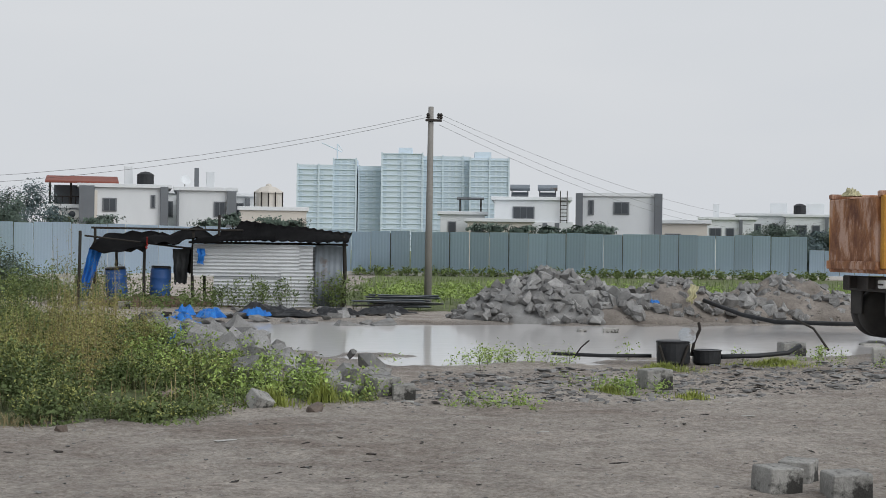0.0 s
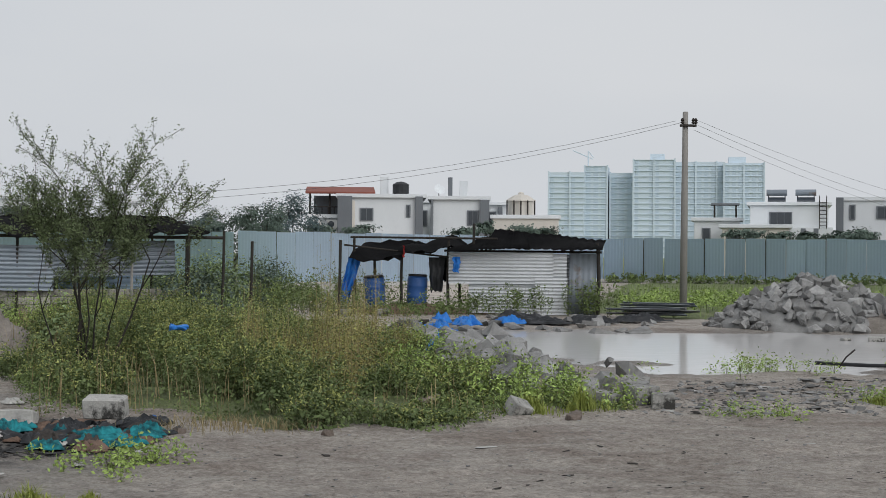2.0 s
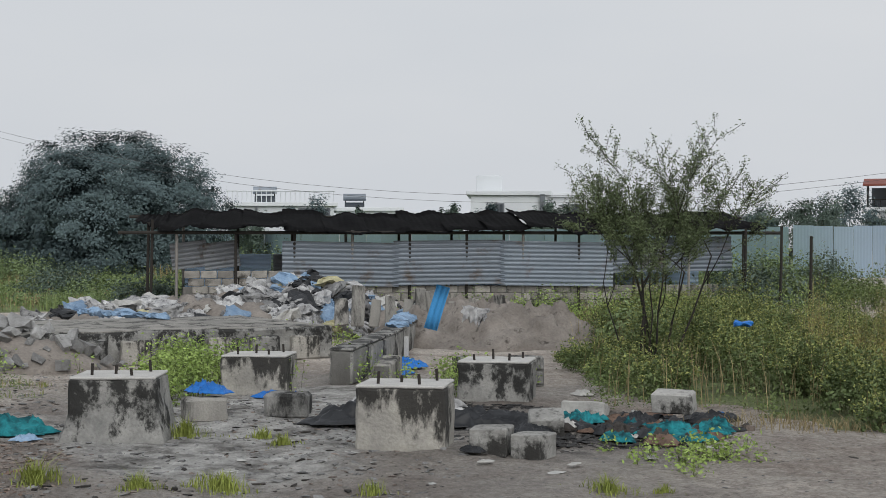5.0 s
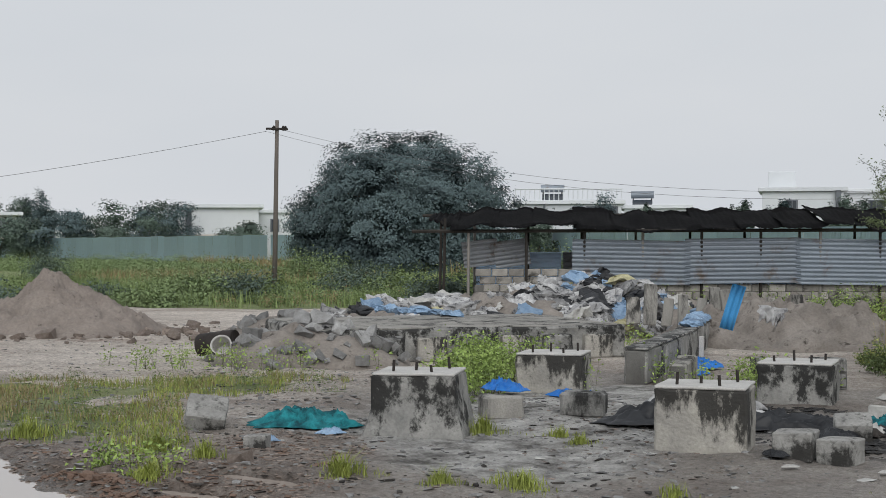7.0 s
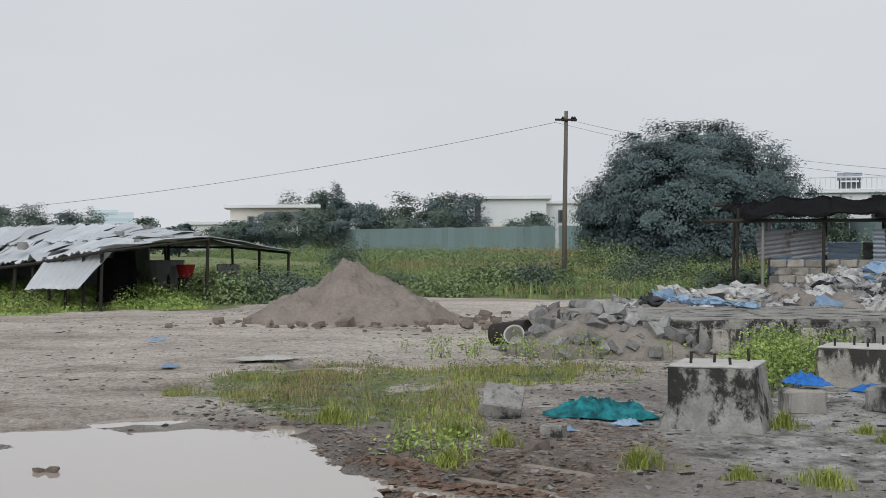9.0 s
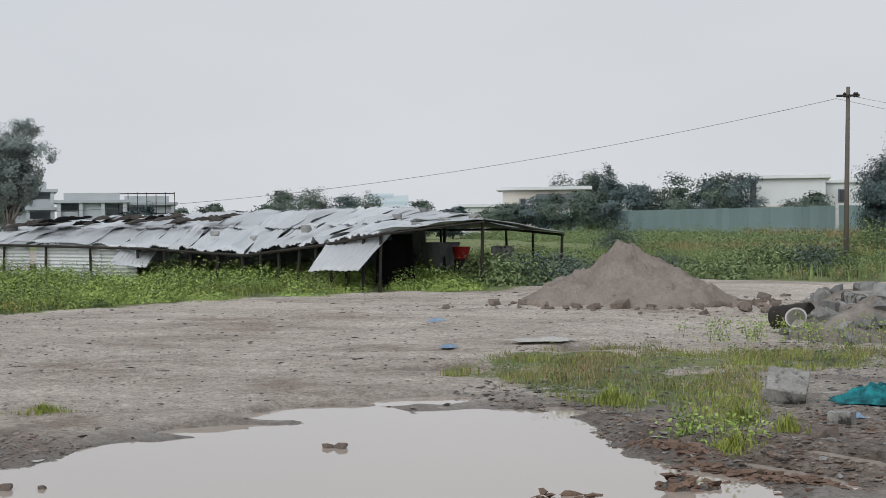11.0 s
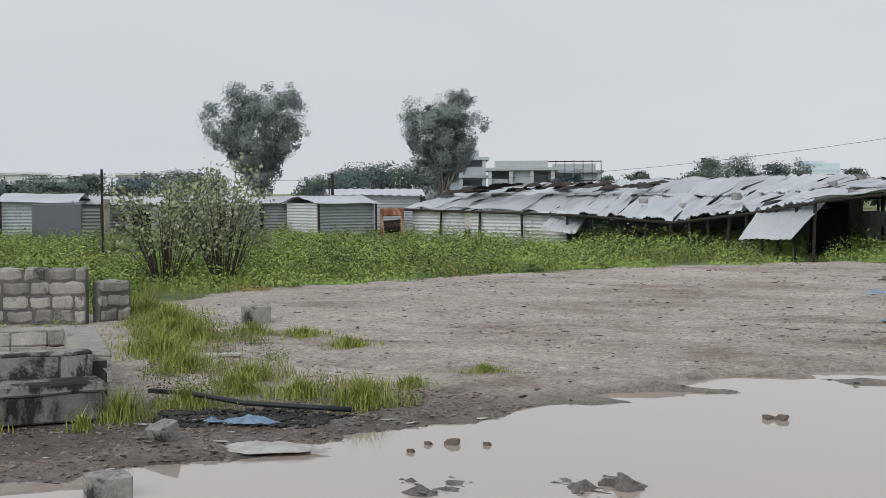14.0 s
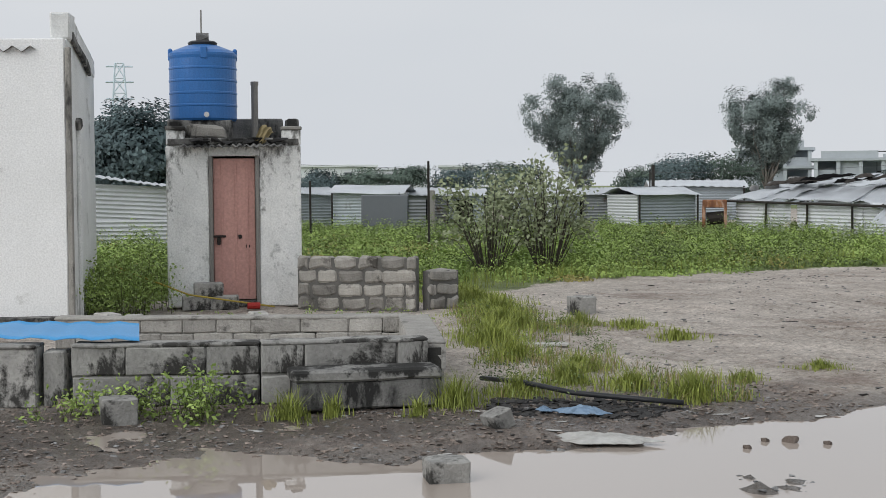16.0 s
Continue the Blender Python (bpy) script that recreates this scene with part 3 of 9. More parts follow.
    return np.where(c, d, -d)


def scatter(poly, n):
    """About n points inside a polygon."""
    p = np.array(poly)
    lo, hi = p.min(0), p.max(0)
    area = abs(sum(p[i - 1][0] * p[i][1] - p[i][0] * p[i - 1][1] for i in range(len(p)))) / 2
    q = rng.uniform(lo, hi, (int(n * (hi - lo).prod() / area), 2))
    return q[inside(poly, q[:, 0], q[:, 1]) > 0]


def wave(x, y, s, seed=0.0):
    """Cheap smooth noise over arrays, about -1 to 1."""
    a = np.sin(x * s + 1.7 * np.sin(y * s * 0.7 + seed) + seed * 2.1) + np.sin(y * s * 1.13 + 1.3 * np.sin(x * s * 0.83 + seed * 1.7) + seed)
    b = np.sin((x + y) * s * 1.9 + seed * 3.3 + np.sin(x * s * 2.3)) + np.sin((x - y) * s * 2.3 + seed * 0.7 + np.sin(y * s * 1.9))
    return a * 0.35 + b * 0.18


def step(a, b, x):
    t = np.clip((x - a) / (b - a), 0, 1)
    return t * t * (3 - 2 * t)


# ---- the ground: one sheet out to the horizon, with hollows that hold water ----
POND = [(-6.4, -6.0), (-7.6, -3.9), (-8.1, -3.05), (-8.6, -2.7), (-9.05, -2.25), (-9.2, -1.7), (-9.0, -1.3), (-9.0, -0.9), (-9.35, -0.6), (-9.65, 0.0), (-9.85, 0.5), (-10.2, 0.75), (-10.5, 1.3), (-10.8, 1.8), (-11.3, 2.2), (-11.5, 2.9), (-11.55, 3.6),
        (-11.85, 4.3), (-12.05, 4.9), (-11.9, 5.6), (-11.55, 6.1), (-11.0, 6.2), (-10.25, 5.95), (-9.6, 5.75), (-8.9, 5.6), (-8.3, 5.55), (-7.7, 5.6), (-6.9, 5.2), (-6.1, 4.2), (-5.9, 1.0), (-5.4, -3.0), (-5.4, -6.0)]
FLOOD = [(-5.4, 29.8), (-2.1, 31.0), (3.0, 31.5), (10.0, 32.6), (16.0, 33.0), (17.0, 24.5), (7.2, 23.4), (3.2, 22.4), (0.8, 21.2), (-0.9, 20.2), (-1.4, 22.0), (-2.6, 24.6), (-4.2, 27.0)]
WEED_BANK = [(-2.2, 13.4), (-1.3, 15.6), (-3.0, 19.6), (-5.4, 24.4), (-8.6, 30.0), (-13.5, 34.0), (-15.0, 30.5), (-11.5, 23.0), (-7.9, 16.0), (-6.4, 13.3), (-5.3, 13.7), (-3.9, 12.5)]
MEADOW = [(-34.1, 12.2), (-33.6, 19.4), (-33.0, 22.9), (-29.2, 24.9), (-25.0, 27.5), (-19.5, 33.0), (-14.0, 35.0), (-12.0, 38.0), (-14.0, 60.0), (-60.0, 90.0), (-160.0, 120.0), (-190.0, 60.0), (-60.0, 14.0)]
STRIP = [(-22.6, -1.2), (-24.6, 0.3), (-27.9, 4.4), (-30.0, 8.4), (-31.2, 12.4), (-30.6, 15.8), (-33.5, 19.3), (-38.0, 21.0), (-60.0, 14.0), (-70.0, -14.0), (-34.0, -12.0), (-21.0, -8.0), (-20.6, -3.0)]
FIELD = [(-3.4, 40.0), (-3.4, 84.0), (40.0, 87.0), (40.0, 42.0), (14.0, 37.5), (2.0, 36.0), (-1.0, 38.0)]
CEMENT = [(-10.4, 6.9), (-9.6, 7.8), (-11.4, 10.8), (-11.6, 13.0), (-9.6, 14.2), (-7.0, 12.4), (-6.6, 10.9), (-6.3, 9.2), (-5.9, 8.3), (-6.9, 7.5), (-8.2, 7.6)]
MOSS = [(-14.15, 6.5), (-16.2, 8.5), (-16.6, 9.9), (-15.3, 10.2), (-14.3, 10.9), (-14.3, 12.1), (-12.8, 12.1), (-11.9, 11.1), (-12.6, 9.4), (-10.0, 7.5), (-8.75, 6.3), (-11.0, 6.6), (-11.9, 6.5), (-12.6, 6.2)]
DAMP = [(-4.6, 7.2), (-3.6, 9.6), (-4.6, 12.0), (-8.0, 15.5), (-12.5, 15.5), (-12.8, 11.0), (-10.4, 7.6), (-12.2, 6.2), (-9.0, 5.6)]
MUD = [(-8.0, -6.0), (-9.6, 0.9), (-11.1, 2.5), (-12.3, 1.8), (-11.6, -0.6), (-11.0, -3.0), (-10.9, -6.5)]
SOOT = [(-4.7, 10.9), (-5.6, 9.9), (-6.2, 10.5), (-7.6, 10.9), (-8.3, 11.6), (-8.0, 12.8), (-6.0, 13.0), (-4.6, 12.4)]
BROWN = [(-7.0, 5.9), (-8.2, 7.9), (-9.2, 8.7), (-10.2, 8.2), (-9.6, 6.9), (-11.4, 6.6), (-12.2, 6.0), (-9.6, 5.5), (-7.6, 5.4)]
SPILLS = [(-12.3, 4.4, 0.35, 0.7), (-11.75, 3.3, 0.22, 0.45), (-12.6, 5.6, 0.3, 0.5), (-14.9, 6.9, 0.3, 0.6), (-16.3, 9.9, 0.4, 0.8), (-11.3, 6.35, 0.3, 0.14), (-8.75, 6.5, 0.24, 0.13), (-8.2, 6.7, 0.45, 0.14), (-7.9, 5.98, 0.6, 0.15), (-9.3, 5.95, 0.35, 0.12)]


def ground_at(x, y):
    """Height, wetness, vegetation and cement of the ground over arrays."""
    x, y = np.asarray(x, float), np.asarray(y, float)
    far = step(30, 90, np.hypot(x, y))
    h = (0.035 * wave(x, y, 0.5, 1) + 0.02 * wave(x, y, 1.7, 2) + 0.02 * wave(x, y, 5.1, 3) + 0.008 * wave(x, y, 13.0, 4) + 0.005 * wave(x, y, 29.0, 14)) * (1 - far)
    edge = 0.22 * wave(x, y, 2.2, 5) + 0.12 * wave(x, y, 7.0, 6) + 0.05 * wave(x, y, 19.0, 7)
    dp, df = inside(POND, x, y) + 0.1 + 0.5 * edge + 0.05 * wave(x, y, 11.0, 16), inside(FLOOD, x, y) + 0.5 + 1.6 * edge + 0.9 * wave(x, y * 2.2, 1.3, 8) + 0.6 * wave(x * 0.8, y * 3.5, 2.3, 18)
    pond, flood = step(-0.35, 0.55, dp), step(-0.5, 1.2, df)
    h = h * (1 - 0.6 * np.maximum(pond, flood)) - 0.09 * pond - 0.095 * flood
    isle = np.clip(0.45 + 0.7 * wave(x, y, 8.0, 12) + 0.7 * wave(x, y, 19.0, 13), 0, 1.3)
    h += isle * (0.13 * np.exp(-((x + 8.3) ** 2 / 0.16 + (y - 2.0) ** 2 / 0.06)) + 0.14 * np.exp(-((x + 7.85) ** 2 / 0.03 + (y - 4.2) ** 2 / 0.09)) + 0.14 * np.exp(-((x + 7.85) ** 2 / 0.03 + (y - 5.2) ** 2 / 0.05)) + 0.11 * np.exp(-((x + 8.5) ** 2 / 0.10 + (y - 1.1) ** 2 / 0.05)))
    wet = np.maximum(step(-0.7, 0.3, dp), 0.85 * step(-1.2, 0.6, df))
    damp = inside(DAMP, x, y) + 0.9 * wave(x, y, 0.9, 31) + 0.5 * wave(x, y, 3.1, 32)
    wet = np.maximum(wet, 0.55 * step(-0.6, 0.9, damp))
    wet = np.maximum(wet, 0.92 * step(-0.5, 0.7, inside(MUD, x, y) + 0.5 * wave(x, y, 1.6, 33) + 0.35 * wave(x, y, 5.0, 34)))
    for sx, sy, ra, rb in SPILLS:
        q = np.exp(-(((x - sx) / ra) ** 2 + ((y - sy) / rb) ** 2) ** 2)
        h -= 0.11 * q
        wet = np.maximum(wet, q)
    h += 0.05 * np.exp(-((inside(POND, x, y) + 0.25) / 0.16) ** 2) * step(2.5, 4.5, y) * step(-12.0, -9.5, x) * (y < 7)
    wob = 0.5 * wave(x, y, 1.3, 9) + 0.25 * wave(x, y, 4.0, 10)
    veg = np.zeros(x.shape)
    for poly, soft in ((WEED_BANK, 0.5), (MEADOW, 1.0), (STRIP, 0.7), (FIELD, 1.0)):
        veg = np.maximum(veg, step(-soft, soft, inside(poly, x, y) - (0.45 if poly is WEED_BANK else 0.0) + wob * soft * 1.4))
    veg = np.maximum(veg, step(75, 120, np.hypot(x, y)))
    cem = step(-0.3, 0.6, inside(CEMENT, x, y) + wob * 0.9) * 0.92
    moss = step(-0.5, 0.9, inside(MOSS, x, y) + 0.5 * wave(x, y, 1.9, 35) + 0.4 * wave(x, y, 5.3, 36)) * (0.62 + 0.25 * wave(x, y, 3.3, 37))
    veg = np.maximum(veg, np.clip(moss, 0, 0.9))
    return h, wet * (1 - 0.7 * veg) * (1 - 0.8 * cem), veg, cem


def graded(lo, hi, fine_lo, fine_hi, s, grow=1.07):
    a = list(np.arange(fine_lo, fine_hi, s))
    d = s
    while a[-1] < hi:
        d *= grow
        a.append(a[-1] + d)
    d = s
    while a[0] > lo:
        d *= grow
        a.insert(0, a[0] - d)
    return np.array(a)


def build_ground():
    gx, gy = graded(-3500, 3500, -17, 4, 0.065), graded(-3500, 3500, -5, 17, 0.065)
    X, Y = np.meshgrid(gx, gy)
    h, wet, veg, cem = ground_at(X, Y)
    nx, ny = len(gx), len(gy)
    idx = np.arange(nx * ny).reshape(ny, nx)
    F = np.stack([idx[:-1, :-1], idx[:-1, 1:], idx[1:, 1:], idx[1:, :-1]], -1).reshape(-1, 4).astype(np.int32)
    me = bpy.data.meshes.new("ground")
    me.vertices.add(nx * ny)
    me.vertices.foreach_set("co", np.stack([X, Y, h], -1).astype(np.float32).ravel())
    me.loops.add(F.size)
    me.loops.foreach_set("vertex_index", F.ravel())
    me.polygons.add(len(F))
    me.polygons.foreach_set("loop_start", np.arange(0, F.size, 4, dtype=np.int32))
    me.polygons.foreach_set("use_smooth", np.ones(len(F), bool))
    me.update(calc_edges=True)
    dry = step(-1.0, 2.0, -inside(DAMP, X, Y)) * step(-3.0, -13.0, X) * (1 - 0.8 * wet)
    bend = np.arctan2(X + 2.0, Y + 4.0)
    across, along = np.hypot(X + 2.0, Y + 4.0) * 0.62 + 0.25 * wave(X, Y, 0.8, 41), bend * 6.0
    soot = step(-0.5, 0.8, inside(SOOT, X, Y) + 0.5 * wave(X, Y, 1.8, 51) + 0.45 * wave(X, Y, 5.0, 52))
    brown = np.maximum(step(-0.5, 0.5, inside(BROWN, X, Y) + 0.4 * wave(X, Y, 2.1, 53)), step(-0.4, 0.6, inside(MUD, X, Y) + 0.3 * wave(X, Y, 2.5, 54)))
    for key, val in (("soot", soot), ("brown", brown), ("wet", wet), ("veg", veg), ("cement", cem), ("dry", dry), ("across", across), ("along", along)):
        a = me.attributes.new(key, "FLOAT", "POINT")
        a.data.foreach_set("value", val.astype(np.float32).ravel())
    single("ground", me, M["ground"], Matrix(), "grey-brown bare earth yard with gravel, mud and weeds", "ground", kind="structure")
    for nm, x0, x1, y0, y1, z, lab in (("water", -14.5, -4.5, -7.0, 7.2, -0.045, "muddy rain puddle in the bare yard"), ("water", -7.0, 19.0, 18.5, 34.5, -0.042, "shallow rainwater lying over the muddy yard")):
        single(nm, mesh_of(nm, [(x0, y0, z), (x1, y0, z), (x1, y1, z), (x0, y1, z)], [(0, 1, 2, 3)]), M["water"] if x0 < -10 else M["wet_mud"], Matrix(), lab, "puddle", kind="structure")


build_ground()


def gz(x, y):
    return float(ground_at(np.array([x]), np.array([y]))[0][0])


def spot(az, d):
    """The place at d metres in the direction az, degrees left of the first view."""
    return -math.sin(radians(az)) * d, math.cos(radians(az)) * d


# ---- trees ----
def crown_points(n_clusters, per, radii, seed, hollow=0.55, cluster=0.28, low=-1.0, lobes=0):
    """Leaf points in uneven clumps that fill an ellipsoid, gathered into lobes where the crown has them."""
    g = np.random.default_rng(seed)
    u = g.normal(size=(n_clusters * 2, 3))
    u /= np.linalg.norm(u, axis=1, keepdims=True)
    u = u[u[:, 2] > low][:n_clusters]
    r = hollow + (1 - hollow) * g.uniform(0, 1, len(u)) ** 0.6
    if lobes:
        k = np.arange(lobes) + 0.5
        z, a = 1 - 2 * k / lobes, k * 2.39996
        c = np.stack([np.cos(a) * np.sqrt(1 - z * z), np.sin(a) * np.sqrt(1 - z * z), z], 1) + g.normal(size=(lobes, 3)) * 0.12
        airy = hollow < 0.3
        c *= g.uniform(0.3 if airy else 0.52, 0.8 if airy else 0.7, (lobes, 1))
        at, wide = g.integers(0, lobes, len(u)), g.uniform(0.15, 0.3, lobes) if airy else g.uniform(0.28, 0.42, lobes)
        C = c[at] + u * (r * wide[at])[:, None]
    else:
        bumps = 1 + 0.2 * np.sin(u[:, 0] * 5 + seed) * np.cos(u[:, 1] * 4 + u[:, 2] * 5 + seed)
        C = u * (r * bumps)[:, None]
    rad = cluster * g.uniform(0.6, 1.4, len(u))
    P = C[:, None, :] + np.clip(g.normal(size=(len(u), per, 3)), -1.7, 1.7) * rad[:, None, None] * np.array([1, 1, 0.7])
    R = np.array(radii)
    away = np.repeat(u * 0.75 + C * 0.5, per, 0)
    return C * R, (P * R).reshape(-1, 3), away


def limb_mesh(base, fork, tips, r0, seed, sides=6, sag=0.1):
    """A tapered trunk from base to fork and limbs from it out to the tips."""
    g = random.Random(seed)
    vs, fs = [], []

    def add(pts, rad):
        v, f = tube(pts, rad, sides)
        o = len(vs)
        vs.extend(v)
        fs.extend(tuple(i + o for i in q) for q in f)

    b, k = Vector(base), Vector(fork)
    mid = b.lerp(k, 0.5) + Vector((g.uniform(-1, 1), g.uniform(-1, 1), 0)) * (k - b).length * 0.05
    add([b - Vector((0, 0, 0.2)), b + Vector((0, 0, 0.02)), mid, k], [r0 * 1.35, r0 * 1.1, r0 * 0.85, r0 * 0.7])
    for tip in tips:
        t = Vector(tip)
        s = b.lerp(k, g.uniform(0.7, 1.0))
        m1 = s.lerp(t, 0.4) + Vector((g.uniform(-1, 1), g.uniform(-1, 1), g.uniform(0, 1))) * (t - s).length * sag
        m2 = s.lerp(t, 0.75) + Vector((g.uniform(-1, 1), g.uniform(-1, 1), g.uniform(-0.5, 1))) * (t - s).length * sag
        add([s, m1, m2, t], [r0 * 0.45, r0 * 0.3, r0 * 0.16, r0 * 0.05])
    return mesh_of("trunk", vs, fs, smooth=True)


def tree(name, x, y, height, crown_z, radii, clusters, per, leaf, leaves, bark, r0, seed, label, category="tree", group="", z=0.0, hollow=0.5, cluster=0.28, fork=0.5, limbs=14, low=-1.0, aspect=0.55, lobes=0, taper=0.0):
    t = thing(name, pose(x, y, z), label, category, group)
    C, P, away = crown_points(clusters, per, radii, seed, hollow, cluster, low, lobes)
    off = np.array([0, 0, crown_z])
    if taper:  # the crown narrows towards the trunk
        for Q in (C, P):
            Q[:, :2] *= (1 - taper * step(0.45, -1.0, Q[:, 2] / radii[2]))[:, None]
    pick = C[np.random.default_rng(seed).permutation(len(C))[:limbs]] * 0.9 + off
    part("trunk", limb_mesh((0, 0, 0), (0, 0, max(0.3, crown_z - radii[2] * fork)), [tuple(p) for p in pick], r0, seed), bark, t)
    above = P[:, 2] + crown_z > 0.15
    part("crown", quads_of("crown", leaf_quads((P + off)[above], leaf, aspect, out=away[above])), leaves, t)
    return t


# ---- sheet fence round the site ----
def fence(corners, height, label, panel=1.1, base=0.22):
    t = thing("fence", Matrix(), label, "fence", kind="structure")
    me = sheet(panel - 0.012, height - base, 0.18, 0.009, "z", rows=1, box_rib=True)
    me.materials.append(M["fence"])
    post = mesh_of("post", *tube([(0, 0.06, 0), (0, 0.06, height - 0.1)], 0.03, 6))
    post.materials.append(M["iron"])
    k = 0
    for (ax, ay), (bx, by) in zip(corners, corners[1:]):
        d = math.hypot(bx - ax, by - ay)
        n, a = max(1, round(d / panel)), math.degrees(math.atan2(by - ay, bx - ax))
        part("plinth", box(d, 0.2, base - 0.01, 0.01), M["cement"], t, "", pose((ax + bx) / 2, (ay + by) / 2, 0, 0, 0, a))
        for i in range(n):
            f = (i + 0.5) / n
            k += 1
            dz = 0.04 * math.sin(k * 1.7) * math.sin(k * 0.31)
            part("panel", me, None, t, "", pose(ax + (bx - ax) * f, ay + (by - ay) * f, base + dz, 0, 0.4 * math.sin(k * 2.3), a))
            if k % 3 == 0:
                part("post", post, None, t, "", pose(ax + (bx - ax) * (i / n), ay + (by - ay) * (i / n), 0, 0, 0, a))
    return t


fence([(-20.0, 62.0), (-5.3, 84.2), (3.8, 84.2), (21.5, 86.2)], 2.55, "long blue-grey corrugated sheet fence on a low plinth")
fence([(21.7, 86.6), (34.0, 92.0)], 1.75, "lower blue-grey sheet fence with a cross rail")
fence([(-88.0, 76.0), (-45.0, 66.0), (-20.2, 62.0)], 2.5, "blue-grey sheet fence behind the weeds")
fence([(-177.0, 93.0), (-88.4, 76.0)], 2.5, "far blue-grey sheet fence across the overgrown field", panel=1.3)


# ---- far towers ----
def tower(x0, x1, z1, y, deep, label, dense=True, cap=None):
    w = x1 - x0
    t = thing("apartment_tower", pose((x0 + x1) / 2, y, 0), label, "tower", "far apartment towers")
    bm = box(w, deep, z1)
    if cap:
        box(cap[1], deep * 0.6, cap[2], 0, (cap[0], 0, z1), bm)
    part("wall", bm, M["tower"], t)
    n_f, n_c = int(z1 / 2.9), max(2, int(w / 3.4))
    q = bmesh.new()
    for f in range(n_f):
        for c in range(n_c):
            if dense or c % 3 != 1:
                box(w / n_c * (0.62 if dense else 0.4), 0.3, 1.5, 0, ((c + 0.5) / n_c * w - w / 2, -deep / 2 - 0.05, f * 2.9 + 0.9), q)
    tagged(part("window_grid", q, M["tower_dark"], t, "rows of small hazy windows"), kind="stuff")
    q = bmesh.new()
    for f in range(1, n_f + 1):
        box(w + 0.5, 0.7, 0.35, 0, (0, -deep / 2 - 0.2, f * 2.9 - 0.1), q)
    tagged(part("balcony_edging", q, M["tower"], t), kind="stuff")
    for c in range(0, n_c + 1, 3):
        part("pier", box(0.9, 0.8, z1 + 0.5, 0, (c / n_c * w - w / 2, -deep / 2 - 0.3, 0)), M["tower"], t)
    return t


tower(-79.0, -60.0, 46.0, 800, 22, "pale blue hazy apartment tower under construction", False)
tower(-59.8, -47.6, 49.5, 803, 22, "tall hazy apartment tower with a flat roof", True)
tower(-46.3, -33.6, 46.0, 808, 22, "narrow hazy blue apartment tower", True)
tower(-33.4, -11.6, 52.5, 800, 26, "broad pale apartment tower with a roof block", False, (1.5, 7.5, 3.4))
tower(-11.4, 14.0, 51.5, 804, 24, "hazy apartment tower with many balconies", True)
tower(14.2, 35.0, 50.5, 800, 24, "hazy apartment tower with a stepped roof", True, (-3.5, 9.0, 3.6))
crane = thing("tower_crane", pose(-58.4, 799, 49.5), "thin hazy tower crane on a building", "crane")
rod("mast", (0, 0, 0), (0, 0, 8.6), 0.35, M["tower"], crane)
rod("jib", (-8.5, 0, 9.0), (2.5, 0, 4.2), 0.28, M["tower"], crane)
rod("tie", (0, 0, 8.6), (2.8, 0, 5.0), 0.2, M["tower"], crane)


# ---- villas ----
def window(parent, x, z, w, h, y=0.0, panes=2, grey=False):
    fr = part("window", box(w + 0.14, 0.1, h + 0.14, 0.01, (x, y - 0.03, z - 0.07)), M["villa_grey"] if grey else M["villa"], parent)
    for i in range(panes):
        part("pane", box(w / panes - 0.06, 0.05, h, 0, (x - w / 2 + (i + 0.5) * w / panes, y - 0.08, z)), M["glass"], fr)
    return fr


def villa(az, d, w, h, deep, label, pillars=(), windows=(), mt="villa", turn=0.0, parapet=0.25, z=0.0, roof_over=0.25, extras=(), bands=(), size=1.0):
    """A flat-roofed house; x runs along its front, seen from the yard."""
    x, y = spot(az, d * size)
    t = thing("villa", pose(x, y, z - 1.6 * (size - 1), 0, 0, az + turn) @ Matrix.Scale(size, 4), label, "house", "villas behind the fence")
    part("wall", box(w, deep, h, 0.02, (0, deep / 2, 0)), M[mt], t)
    part("roof", box(w + 2 * roof_over, deep + 2 * roof_over, parapet, 0.02, (0, deep / 2, h)), M["villa"], t, "white flat roof edge")
    for px, pw, ph in pillars:
        part("pillar", box(pw, 0.5, ph, 0.02, (px, -0.12, 0)), M["villa_grey"], t, "dark grey painted pillar")
    for wx, wz, ww, wh, n in windows:
        window(t, wx, wz, ww, wh, 0.0, n, True)
    for bx, bz, bw, bh, bd, mat_name in bands:
        part("annex", box(bw, bd, bh, 0.02, (bx, bd / 2 - 0.3, bz)), M[mat_name], t)
    for kind, ex, ez in extras:
        rooftop(kind, t, ex, ez, deep)
    return t


def rooftop(kind, t, x, z, deep):
    if kind == "tank":
        part("roof_tank", mesh_of("roof_tank", *lathe([(0.5, 0), (0.55, 0.1), (0.55, 0.9), (0.3, 1.05), (0.05, 1.1)], 14)), M["black_plastic"], t, "", pose(x, deep * 0.4, z))
    elif kind == "solar":
        p = part("solar_heater", mesh_of("drum", *tube([(-0.75, 0, 0.75), (0.75, 0, 0.75)], 0.24, 12)), M["galv"], t, "solar water heater on a stand", pose(x, deep * 0.25, z))
        for s in (-0.6, 0.6):
            rod("leg", (s, 0, 0), (s, 0, 0.6), 0.04, M["iron"], p, 5)
        part("collector", box(1.3, 1.0, 0.05, 0, (0, 0, 0)), M["glass"], p, "", pose(0, -0.6, 0.1, 32, 0, 0))
    elif kind == "stack":
        part("stair_block", box(0.55, 0.6, 1.3, 0.02), M["villa"], t, "", pose(x, deep * 0.5, z))
    elif kind == "dark_stack":
        part("chimney", box(0.3, 0.3, 1.35, 0.01), M["villa_grey"], t, "", pose(x, deep * 0.4, z))
    elif kind == "block":
